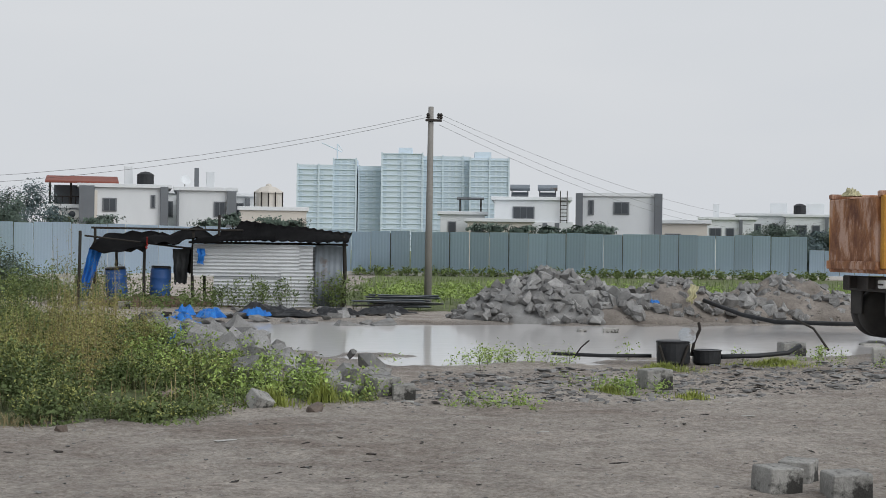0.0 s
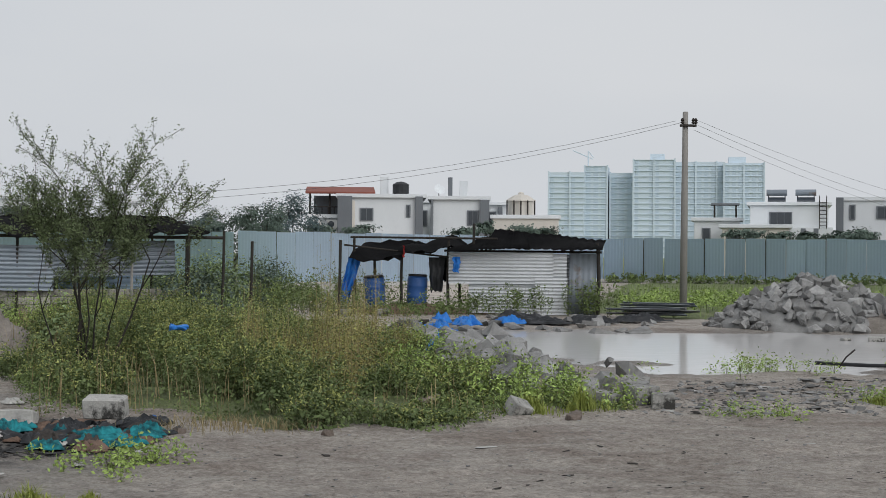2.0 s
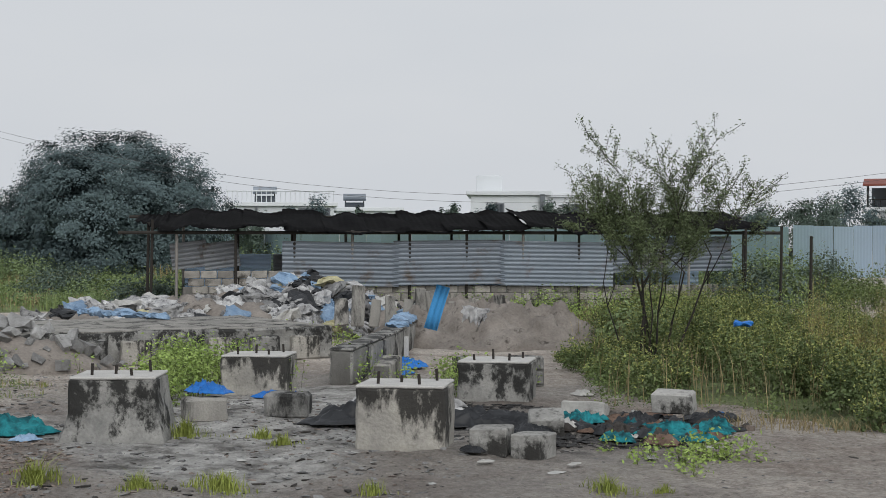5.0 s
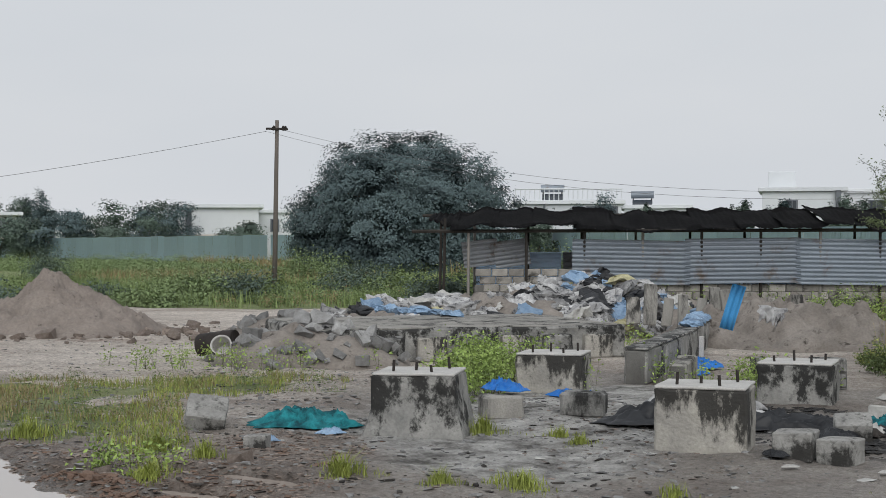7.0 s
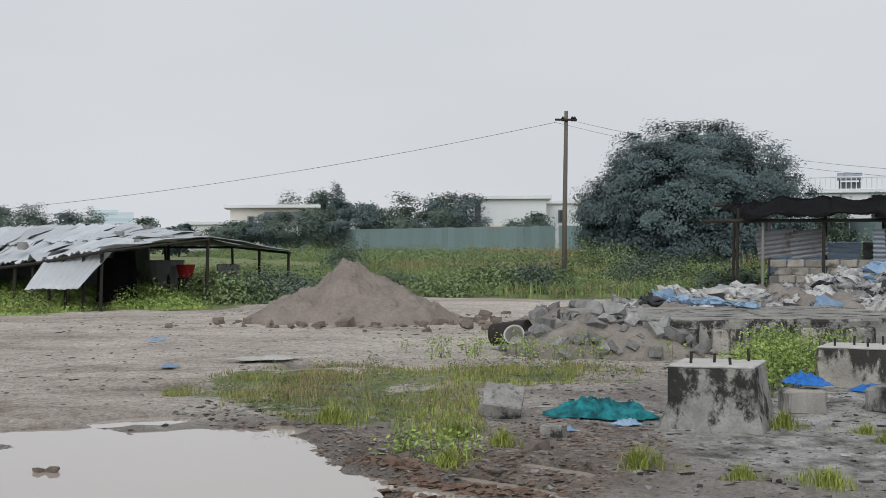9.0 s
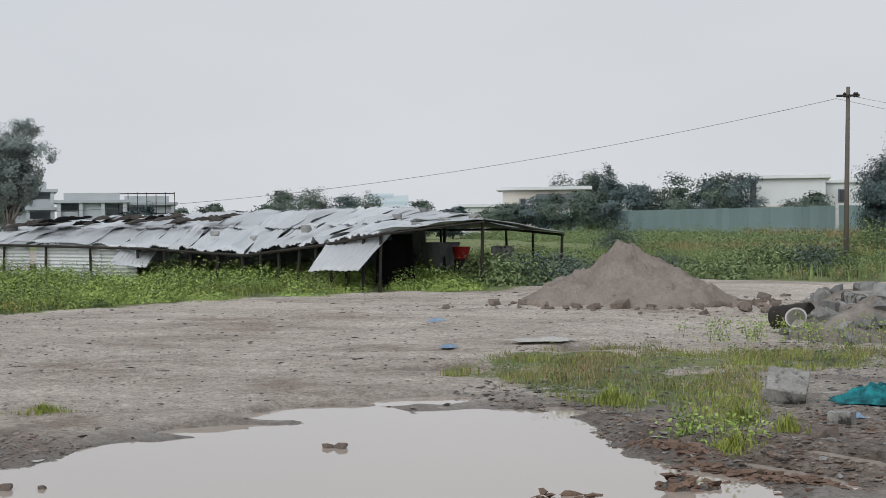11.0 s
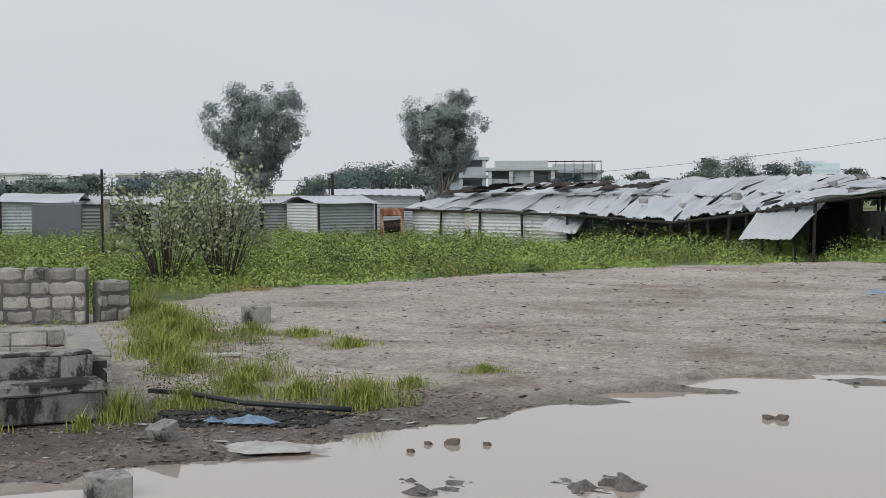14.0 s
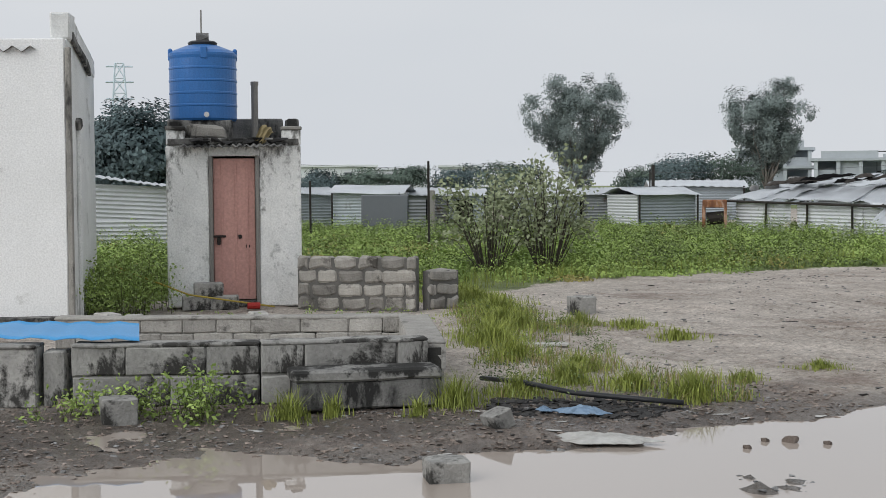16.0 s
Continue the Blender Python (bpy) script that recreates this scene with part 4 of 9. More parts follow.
        part("stair_block", box(1.6, 1.6, 1.1, 0.02), M["villa"], t, "white stair head on the roof", pose(x, deep * 0.5, z))
    elif kind == "dish":
        part("dish", mesh_of("dish", *lathe([(0.02, 0), (0.2, 0.05), (0.38, 0.16), (0.36, 0.17), (0.18, 0.07), (0.02, 0.03)], 14)), M["villa"], t, "", pose(x, deep * 0.3, z + 0.6, 60, 0, 25))
        rod("dish_pole", (x, deep * 0.3, z), (x, deep * 0.3, z + 0.6), 0.03, M["iron"], t, 5)


# house with the red-roofed terrace
t = villa(13.9, 97, 4.2, 3.9, 5, "white house with a red-roofed open terrace and air conditioners", extras=())
for px in (-2.0, -0.7, 0.7, 2.0):
    rod("terrace_post", (px, 0.3, 4.1), (px, 0.3, 5.6), 0.07, M["iron"], t, 6)
# added dark grey backing; the terrace itself is open
part("terrace_wall", box(3.6, 0.15, 1.35, 0.01, (0, 3.2, 4.15)), M["villa_grey"], t)
part("terrace_end", box(0.9, 3.0, 1.4, 0.02, (1.75, 1.9, 4.15)), M["villa_cream"], t, "cream stair wall beside the terrace")
part("terrace_roof", box(4.6, 4.2, 0.14, 0.02), M["red_roof"], t, "red sheet roof", pose(0, 1.6, 5.75, 7, 0, 0))
for k in range(11):
    rod("baluster", (-2.0 + k * 0.4, 0.1, 4.1), (-2.0 + k * 0.4, 0.1, 4.65), 0.03, M["iron"], t, 5)
rod("handrail", (-2.1, 0.1, 4.65), (2.1, 0.1, 4.65), 0.04, M["iron"], t, 5)
for px in (-1.55, -0.5, 0.35, 1.2):
    ac = part("air_conditioner", box(0.74, 0.32, 0.56, 0.02, (px, -0.25, 3.22)), M["white_plastic"], t, "white outdoor air conditioner unit")
    part("fan_grille", mesh_of("fan_grille", *lathe([(0.21, 0), (0.21, 0.02), (0.05, 0.03)], 14)), M["glass"], ac, "", pose(px - 0.1, -0.41, 3.5, 90, 0, 0))
villa(12.3, 95, 5.4, 5.2, 7, "white two-storey villa with grey pillars and a sliding window", [(-2.35, 0.95, 5.3), (2.45, 0.5, 5.3)], [(-0.95, 3.75, 0.75, 0.72, 2), (1.75, 4.0, 0.16, 0.7, 1)],
      extras=[("stack", 0.2, 5.45), ("tank", 1.3, 5.3)], bands=[(-2.0, 3.0, 0.6, 2.0, 0.3, "villa_cream")])
villa(10.55, 104, 2.2, 5.2, 6, "white villa wing with narrow grey framed windows", [(-0.9, 0.4, 5.3), (0.6, 0.35, 5.0)], [(-0.1, 3.6, 0.3, 1.0, 1)])
villa(9.25, 95, 3.6, 5.1, 7, "white two-storey villa with a grey corner pillar", [(1.65, 0.6, 5.1), (-1.75, 0.15, 5.1)], [(0.9, 3.5, 0.62, 0.85, 2)], extras=[("dark_stack", -0.6, 5.35), ("stack", 0.3, 5.2), ("dish", -1.35, 5.2)])
villa(7.75, 99, 2.0, 4.9, 5, "white villa wing with a stepped roof", [(-0.8, 0.3, 5.0), (0.2, 0.3, 4.8)], [(-0.35, 3.5, 0.4, 0.9, 1)])
t = villa(6.65, 95, 4.3, 3.9, 5, "cream terrace house with a small domed gazebo", mt="villa_cream", roof_over=0.15)
gz_part = part("gazebo", mesh_of("gazebo", *lathe([(0.85, 0.0), (0.85, 0.95), (0.98, 0.97), (0.95, 1.05), (0.5, 1.35), (0.2, 1.42), (0.16, 1.55), (0.02, 1.6)], 8)), M["villa_cream"], t, "small domed roof gazebo", pose(-0.3, 1.2, 4.1))
for k in range(5):
    rod("gazebo_post", (-0.9 + k * 0.45, -0.85, 0), (-0.9 + k * 0.45, -0.85, 1.0), 0.05, M["iron"], gz_part, 5)
villa(-2.2, 105, 4.6, 3.55, 6, "low cream villa block with a flat roof", mt="villa_cream", extras=[], windows=[(-1.6, 2.2, 0.7, 0.8, 1)])
t = villa(-3.45, 110, 5.6, 5.3, 7, "white villa with solar water heaters and a roof ladder", [], [(-0.6, 3.9, 1.5, 0.85, 3)], extras=[("solar", -0.9, 5.55), ("solar", 1.2, 5.55)], bands=[(0, 0, 6.2, 3.7, 1.2, "villa")])
for k in range(7):
    rod("rung", (2.15, -0.35, 3.8 + k * 0.28), (2.65, -0.35, 3.8 + k * 0.28), 0.03, M["iron"], t, 5)
for px in (2.15, 2.65):
    rod("ladder_rail", (px, -0.35, 3.6), (px, -0.35, 6.0), 0.035, M["iron"], t, 5)
for px in (-2.2, -1.3, 1.0, 1.9):
    part("window_surround", box(0.35, 0.2, 1.5, 0.01, (px, -0.95, 2.1)), M["villa_grey"], t)
t = villa(-0.75, 112, 3.4, 4.2, 4, "white terrace with a dark pergola and a flower pot", [], [(-0.8, 2.6, 0.5, 1.0, 1)])
for px in (-0.2, 1.4):
    rod("pergola_post", (px, 0.2, 4.4), (px, 0.2, 5.4), 0.07, M["iron"], t, 6)
part("pergola_roof", box(2.1, 2.0, 0.14, 0.01, (0.6, 1.0, 5.4)), M["villa_grey"], t)
villa(-6.85, 93, 5.2, 5.0, 6, "white two-storey villa with grey end pillars and a window", [(-2.5, 0.45, 5.2), (2.45, 0.5, 5.2)], [(0.15, 3.95, 0.85, 0.65, 2), (-1.75, 3.9, 0.22, 0.8, 1)], roof_over=0.12)
villa(-9.3, 94, 3.1, 3.35, 5, "low cream villa wing with an air conditioner", [], [(-0.6, 2.3, 0.9, 0.35, 1)], mt="villa_cream")
for az, d, w, h, ex in ((-11.0, 130, 4.6, 4.4, [("stack", -1, 4.6)]), (-12.6, 140, 6.0, 5.0, [("block", 0.8, 5.2)]), (-14.2, 135, 4.8, 4.8, [("block", 0.2, 5.0), ("tank", -1.2, 5.0)]), (-15.9, 150, 6.0, 4.6, [("solar", 0, 4.8)])):
    villa(az, d, w, h, 7, "distant white flat-roofed villa", [(w * 0.25, 0.3, h)], [(-w * 0.22, h - 1.6, 0.9, 0.8, 2), (w * 0.05, h - 1.6, 0.6, 0.8, 1)], extras=ex)
# houses beyond the long dark shed
t = villa(37.6, 92, 6.6, 4.2, 7, "white house with a roof-terrace railing and a solar heater", [(-1.5, 0.12, 4.2)], [(0.6, 2.4, 0.5, 1.6, 1), (1.6, 2.4, 0.9, 1.6, 2), (2.6, 2.4, 0.8, 1.6, 2)], extras=[("solar", -1.0, 4.5)])
for k in range(23):
    rod("baluster", (-3.3 + k * 0.3, 0, 4.4), (-3.3 + k * 0.3, 0, 5.15), 0.03, M["villa"], t, 5)
rod("handrail", (-3.35, 0, 5.15), (3.35, 0, 5.15), 0.045, M["villa"], t, 5)
villa(34.2, 96, 4.2, 4.0, 6, "low white house with a solar heater on its roof", [], [], extras=[("solar", -0.9, 4.2)])
villa(32.2, 99, 5.0, 3.75, 6, "low white house with a parapet", [], [(1.0, 2.2, 0.8, 0.9, 2)])
villa(28.7, 88, 4.6, 4.75, 6, "white house with a square stair block on the roof", [(2.0, 0.3, 4.8)], [(-0.6, 3.4, 0.5, 0.8, 2)], extras=[("block", -1.2, 4.95)])
villa(26.0, 90, 4.6, 4.7, 6, "white flat-roofed house behind the trees", [], [(0.0, 3.3, 0.8, 0.9, 2)])
villa(22.2, 92, 1.8, 4.6, 4, "small pale house gable behind the trees", [], [])
# houses across the overgrown field
t = villa(60.3, 112, 6.3, 3.9, 6, "cream villa with a deep dark balcony", [], [(-1.6, 2.2, 0.4, 1.0, 1)], mt="villa_cream", roof_over=0.5, size=1.6)
# no recess is cut: a dark box gives the balcony's shade
part("balcony_shade", box(3.0, 0.3, 1.2, 0.01, (0.9, -0.05, 2.4)), M["villa_grey"], t, "dark grey panel in place of the shaded balcony recess")
for k in range(8):
    rod("baluster", (-0.5 + k * 0.4, -0.35, 1.7), (-0.5 + k * 0.4, -0.35, 2.5), 0.03, M["villa"], t, 5)
villa(62.6, 108, 3.6, 2.6, 5, "low pale outbuilding behind the fence", size=1.6)
villa(52.9, 100, 2.6, 4.1, 6, "white villa wing with a small window", [(1.3, 0.9, 4.1)], [(0.1, 3.0, 0.35, 0.7, 1)], size=1.6)
villa(50.9, 98, 4.4, 4.15, 7, "white villa with a broad grey band", [], [], roof_over=0.35, bands=[(0, 0, 4.9, 2.4, 0.5, "villa_cream")], size=1.6)
villa(49.2, 106, 4.0, 4.0, 6, "white villa with stepped side wings", [(-1.2, 0.5, 4.0)], [(0.4, 2.7, 0.5, 0.8, 1)], size=1.6)
villa(57.0, 120, 6.0, 3.8, 6, "long low white villa among trees", [], [(-1, 2.3, 0.7, 0.9, 2), (1, 2.3, 0.7, 0.9, 2)], size=1.6)


# ---- unfinished concrete buildings ----
def frame_house(az, d, w, floors, storey, label, deep=8.0, scaffold=False, z=0.0):
    x, y = spot(az, d)
    t = thing("unfinished_building", pose(x, y, z, 0, 0, az), label, "building", "unfinished concrete buildings")
    for f in range(floors + 1):
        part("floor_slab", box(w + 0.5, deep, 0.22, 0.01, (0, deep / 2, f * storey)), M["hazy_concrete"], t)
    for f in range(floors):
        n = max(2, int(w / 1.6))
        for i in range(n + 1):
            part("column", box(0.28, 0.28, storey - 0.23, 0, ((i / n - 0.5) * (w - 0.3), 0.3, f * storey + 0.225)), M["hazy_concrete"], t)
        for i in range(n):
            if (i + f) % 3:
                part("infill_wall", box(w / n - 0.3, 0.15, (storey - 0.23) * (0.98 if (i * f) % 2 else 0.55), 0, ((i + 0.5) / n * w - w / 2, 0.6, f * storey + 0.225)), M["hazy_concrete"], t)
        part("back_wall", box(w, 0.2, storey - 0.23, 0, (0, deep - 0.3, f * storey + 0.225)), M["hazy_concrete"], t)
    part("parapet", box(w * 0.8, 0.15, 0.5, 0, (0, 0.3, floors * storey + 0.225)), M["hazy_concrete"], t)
    if scaffold:
        for i in range(7):
            rod("scaffold_pole", (-w / 2 + i * w / 6, -0.6, 0), (-w / 2 + i * w / 6, -0.6, floors * storey + 1.0), 0.04, M["iron"], t, 4)
        for f in range(floors + 1):
            rod("scaffold_rail", (-w / 2, -0.6, f * storey + 0.9), (w / 2, -0.6, f * storey + 0.9), 0.04, M["iron"], t, 4)
    return t


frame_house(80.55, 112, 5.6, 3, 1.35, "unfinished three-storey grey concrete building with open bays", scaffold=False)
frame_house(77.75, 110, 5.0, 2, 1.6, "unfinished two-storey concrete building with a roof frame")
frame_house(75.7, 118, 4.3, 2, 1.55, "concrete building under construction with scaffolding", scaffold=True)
for az, d, w, h in ((97.5, 150, 9.0, 3.6), (95.0, 160, 7.0, 3.4), (92.5, 150, 4.0, 3.5), (99.5, 170, 8.0, 3.7)):
    villa(az, d, w, h, 6, "distant low white flat-roofed building", [], [(-w * 0.2, h - 1.4, 0.9, 0.8, 2), (w * 0.2, h - 1.4, 0.9, 0.8, 2)])
for az, w, h in ((66.6, 12.0, 15.0), (65.9, 9.0, 14.0)):
    x, y = spot(az, 700)
    t = thing("apartment_block", pose(x, y, 0, 0, 0, az), "faint hazy apartment block far beyond the trees", "building")
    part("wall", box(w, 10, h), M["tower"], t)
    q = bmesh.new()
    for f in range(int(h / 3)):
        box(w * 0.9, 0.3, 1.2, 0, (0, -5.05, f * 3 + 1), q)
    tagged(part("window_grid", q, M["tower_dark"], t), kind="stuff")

# ---- trees near and far ----
x, y = spot(44.15, 72)
tree("big_tree", x, y, 7.9, 2.9, (6.0, 5.4, 4.75), 1700, 150, 0.13, M["leaf_dark"], M["bark"], 0.32, 3, "large dark dense broad-crowned tree in the overgrown field", hollow=0.7, cluster=0.05, fork=0.3, limbs=26, lobes=34)
for k, (az, d, r, top) in enumerate(((46.6, 71, 1.9, 3.0), (45.1, 70, 2.1, 2.9), (43.3, 70, 2.0, 3.0), (41.7, 71, 2.0, 3.2))):
    x, y = spot(az, d)
    tree("dark_shrub", x, y, top, top * 0.45, (r * 1.2, r, top * 0.5), 110, 90, 0.18, M["leaf_dark"], M["bark"], 0.06, 140 + k, "dense dark undergrowth below the broad-crowned tree", "shrub", "undergrowth of the dark tree", hollow=0.4, cluster=0.12, limbs=6, lobes=9)
x, y = spot(80.85, 89)
tree("eucalyptus_tree", x, y, 8.3, 4.6, (3.7, 3.1, 3.8), 520, 100, 0.12, M["leaf_euc"], M["bark_pale"], 0.13, 31, "tall slender eucalyptus tree with a rounded crown", group="eucalyptus trees", hollow=0.2, cluster=0.06, fork=0.8, limbs=30, lobes=44, taper=0.6)
x, y = spot(87.97, 91)
tree("eucalyptus_tree", x, y, 8.8, 5.0, (4.9, 4.0, 4.3), 600, 100, 0.12, M["leaf_euc"], M["bark_pale"], 0.15, 8, "tall eucalyptus tree with a broad ragged crown", group="eucalyptus trees", hollow=0.2, cluster=0.055, fork=0.8, limbs=34, lobes=50, taper=0.5)
x, y = spot(105.0, 60)
tree("dark_tree", x, y, 5.2, 3.0, (2.3, 2.3, 2.0), 170, 110, 0.2, M["leaf_dark"], M["bark"], 0.25, 11, "dense dark round tree behind the hut", hollow=0.4, cluster=0.15)

FAR_TREES = [  # direction, distance, half width, top
    (15.8, 86, 2.0, 5.2), (16.9, 82, 1.6, 4.5), (18.0, 84, 2.2, 4.2), (19.4, 84, 1.4, 3.6), (26.6, 84, 0.9, 4.1), (27.4, 84, 0.8, 4.3), (29.6, 84, 0.9, 4.1), (31.0, 84, 0.7, 3.9), (38.8, 86, 1.1, 3.7), (36.6, 86, 1.3, 4.3), (34.8, 86, 0.7, 3.9),
    (62.1, 108, 1.6, 2.5), (61.0, 108, 1.5, 2.9), (59.3, 106, 1.7, 3.5), (58.2, 106, 1.3, 3.2), (57.0, 104, 1.7, 3.9), (55.7, 104, 2.1, 3.4), (54.3, 102, 2.2, 4.7), (53.2, 102, 1.8, 4.4), (50.4, 98, 1.3, 3.1), (59.0, 125, 1.6, 5.4), (58.0, 125, 1.0, 5.8),
    (71.0, 100, 2.0, 3.3), (69.7, 105, 2.3, 3.9), (68.4, 105, 2.6, 3.5), (67.4, 120, 2.0, 3.8), (73.4, 95, 1.3, 2.7), (76.0, 95, 1.2, 2.5), (74.6, 130, 2.0, 2.9), (65.4, 130, 2.2, 2.9), (63.9, 130, 1.8, 2.6), (75.3, 130, 1.6, 2.8),
    (82.8, 80, 2.8, 3.3), (84.2, 78, 2.6, 3.1), (85.3, 84, 2.0, 2.9), (90.6, 80, 3.0, 2.9), (92.6, 85, 2.6, 2.7), (94.6, 80, 2.6, 2.7), (96.5, 85, 3.0, 2.6), (98.2, 85, 2.4, 2.7),
    (-12.7, 98, 2.0, 3.6), (-13.6, 98, 1.7, 3.5), (-14.4, 98, 1.5, 3.3), (-15.4, 98, 1.6, 3.4), (-16.2, 98, 1.4, 3.2)]
for k, (az, d, r, top) in enumerate(FAR_TREES):
    if 49 < az < 63:  # these stand beyond the far fence
        d, r, top = d * 1.5, r * 2.2, 1.9 + (top - 1.6) * 1.5
    x, y = spot(az, d)
    tree("tree", x, y, top, top * 0.55, (r * 1.2, r, top * 0.54), 120, 60, 0.15 if d < 130 else 0.26, M["leaf_hedge"] if k % 3 else M["leaf_dark"], M["bark"], 0.1, 20 + k, "dark green tree beyond the fence", group="distant trees", hollow=0.4, cluster=0.12, limbs=6, lobes=7)
for k, (az, d, r, top) in enumerate(((14.8, 90, 1.0, 3.3), (13.2, 90, 1.0, 3.3), (8.9, 88, 0.9, 3.1), (8.2, 88, 0.45, 3.5), (6.8, 88, 0.95, 3.3), (5.9, 88, 0.8, 3.2), (-1.7, 88, 1.1, 3.1), (-3.1, 88, 0.7, 3.0), (-4.1, 88, 0.6, 2.95), (-5.4, 88, 1.0, 3.0), (-6.1, 87, 0.8, 3.1))):
    x, y = spot(az, d)
    tree("clipped_tree", x, y, top, top - 0.3, (r, r * 0.7, 0.35), 22, 40, 0.2, M["leaf_hedge"], M["bark"], 0.06, 80 + k, "small flat-crowned tree standing just behind the fence", group="small trees behind the fence", hollow=0.3, cluster=0.3, limbs=5)


# ---- overhead line ----
def power_pole(x, y, h, lean, turn, label, mt="pole", slim=1.0, arm_len=0.46):
    t = thing("utility_pole", pose(x, y, 0, 0, lean, turn), label, "utility pole", "utility poles")
    part("pole", mesh_of("pole", *tube([(0, 0, -0.3), (0, 0, h * 0.5), (0, 0, h)], [0.11 * slim, 0.095 * slim, 0.075 * slim], 8), smooth=True), M[mt], t)
    arm = part("crossarm", box(arm_len, 0.06, 0.07, 0.01, (0.06 if arm_len < 0.5 else 0.0, -0.1, h - 0.42 + 0.1 * (arm_len > 0.5))), M["iron"], t)
    for k in (-0.1, 0.2, 0.27):
        part("insulator", mesh_of("insulator", *lathe([(0.02, 0), (0.06, 0.03), (0.03, 0.07), (0.055, 0.1), (0.02, 0.16)], 10)), M["iron"], arm, "", pose(k, -0.1, h - 0.34))
    return t


power_pole(-0.41, 40.8, 5.55, 0.3, 12, "tall grey concrete utility pole with a short crossarm")
power_pole(-35.9, 31.0, 5.65, 1.0, 48, "tall weathered wooden utility pole standing in the weeds", "pole_brown", 0.78, 0.7)


def cable(a, b, sag, r=0.005):
    a, b = Vector(a), Vector(b)
    pts = [a.lerp(b, i / 24) - Vector((0, 0, sag * 4 * (i / 24) * (1 - i / 24))) for i in range(25)]
    single("overhead_wire", mesh_of("wire", *tube(pts, r, 5)), M["wire"], Matrix(), "thin sagging overhead wire between poles", "wire", "overhead wires")


cable((-0.65, 40.8, 5.3), (-35.7, 31.1, 5.35), 2.3)
cable((-0.5, 40.8, 5.25), (-36.1, 30.8, 5.3), 2.45)
for dz, s in ((0, 1.2), (-0.12, 1.5), (-0.3, 1.6)):
    cable((-0.15, 40.8, 5.35 + dz), (25.0, 92.0, 3.9 + dz * 0.6), s, 0.0045)
ex, ey = spot(85.2, 62)
cable((-36.2, 30.9, 5.3), (ex, ey, 2.1), 1.0, 0.007)
fx, fy = spot(110, 62)
cable((ex, ey, 2.1), (fx, fy, 3.2), 0.2, 0.007)
rod("pole", (ex, ey, 0), (ex, ey, 2.4), 0.07, M["wood"], thing("line_pole", Matrix(), "short dark wooden line pole among the shacks", "utility pole"))


# ---- roadside shed with drums and a black roof ----
def drape(w, d, seed, lift=0.25, n=22, thick=0.006, ragged=0.45):
    """A crumpled sheet of cloth or plastic lying on the ground: torn rim, low sharp folds."""
    vs, fs = [], []
    size = max(w, d)
    for side in (0, 1):
        for j in range(n + 1):
            for i in range(n + 1):
                u, v = i / n * 2 - 1, j / n * 2 - 1
                a, b = u * math.sqrt(1 - v * v / 2), v * math.sqrt(1 - u * u / 2)
                r, t = math.hypot(a, b), math.atan2(b, a)
                k = 1 + ragged * noise.noise(Vector((math.cos(t) * 1.6, math.sin(t) * 1.6, seed * 1.37))) + 0.5 * ragged * noise.noise(Vector((math.cos(t) * 5, math.sin(t) * 5, seed * 1.37 + 9)))
                q = noise.noise_vector(Vector((a * 2.2, b * 2.2, seed * 2.3)))
                p = Vector((a * w / size * 2.4 + q.x * 0.8 + seed * 3.7, b * d / size * 2.4 + q.y * 0.8, seed * 1.9))
                broad = 0.5 + 0.5 * noise.noise(p * 0.8)
                ridges = (1 - abs(noise.noise(p * 1.3)) * 2.2) * 0.4 + (1 - abs(noise.noise(p * 2.6)) * 2.4) * 0.3 + (1 - abs(noise.noise(p * 6)) * 2.4) * 0.1
                z = lift * (max(0.0, ridges * (0.25 + 0.85 * broad)) * min(1.0, 2.2 * (1.06 - r)) + 0.55 * broad * max(0.0, 1 - r * r))
                vs.append((a * w * 0.5 * k + q.x * 0.08 * w, b * d * 0.5 * k + q.y * 0.08 * d, max(0.004, z) - side * thick))
    per = (n + 1) ** 2
    for j in range(n):
        for i in range(n):
            a = j * (n + 1) + i
            fs.append((a, a + 1, a + n + 2, a + n + 1))
            fs.append((per + a, per + a + n + 1, per + a + n + 2, per + a + 1))
    for i in range(n):
        for a, b in ((i, i + 1), (n * (n + 1) + i + 1, n * (n + 1) + i), ((i + 1) * (n + 1), i * (n + 1)), (i * (n + 1) + n, (i + 1) * (n + 1) + n)):
            fs.append((a, per + a, per + b, b))
    return mesh_of("drape", vs, fs, smooth=True)


def hanging(w, h, seed, n=12, fold=0.06, ragged=0.1):
    """A hanging cloth in the x-z plane with folds and a torn hem."""
    vs, fs = [], []
    for side in (0, 0.008):
        for j in range(n + 1):
            for i in range(n + 1):
                u, v = i / n - 0.5, j / n
                x = u * w * (1 - 0.25 * (1 - v)) + 0.05 * noise.noise(Vector((v * 4, seed, 1)))
                y = fold * math.sin(u * 17 + seed) * (1.1 - v) + 0.08 * noise.noise(Vector((u * 3, v * 3, seed))) + side
                vs.append((x, y, v * h + (ragged * noise.noise(Vector((u * 6, seed, 0))) if j == 0 else 0)))
    per = (n + 1) ** 2
    for j in range(n):
        for i in range(n):
            a = j * (n + 1) + i
            fs.append((a, a + 1, a + n + 2, a + n + 1))
            fs.append((per + a, per + a + n + 1, per + a + n + 2, per + a + 1))
    return mesh_of("hanging", vs, fs, smooth=True)


def roof_sheet(quad, mt, parent, seed, pitch=0.12, deep=0.018, n=18, m=5, warp=0.05, name="roof_sheet", label=""):
    """A corrugated roof sheet between four corners (eave left, eave right, top right, top left), ribs running up, edges lifted and bent."""
    a, b, c, d = (Vector(p) for p in quad)
    vs, fs = [], []
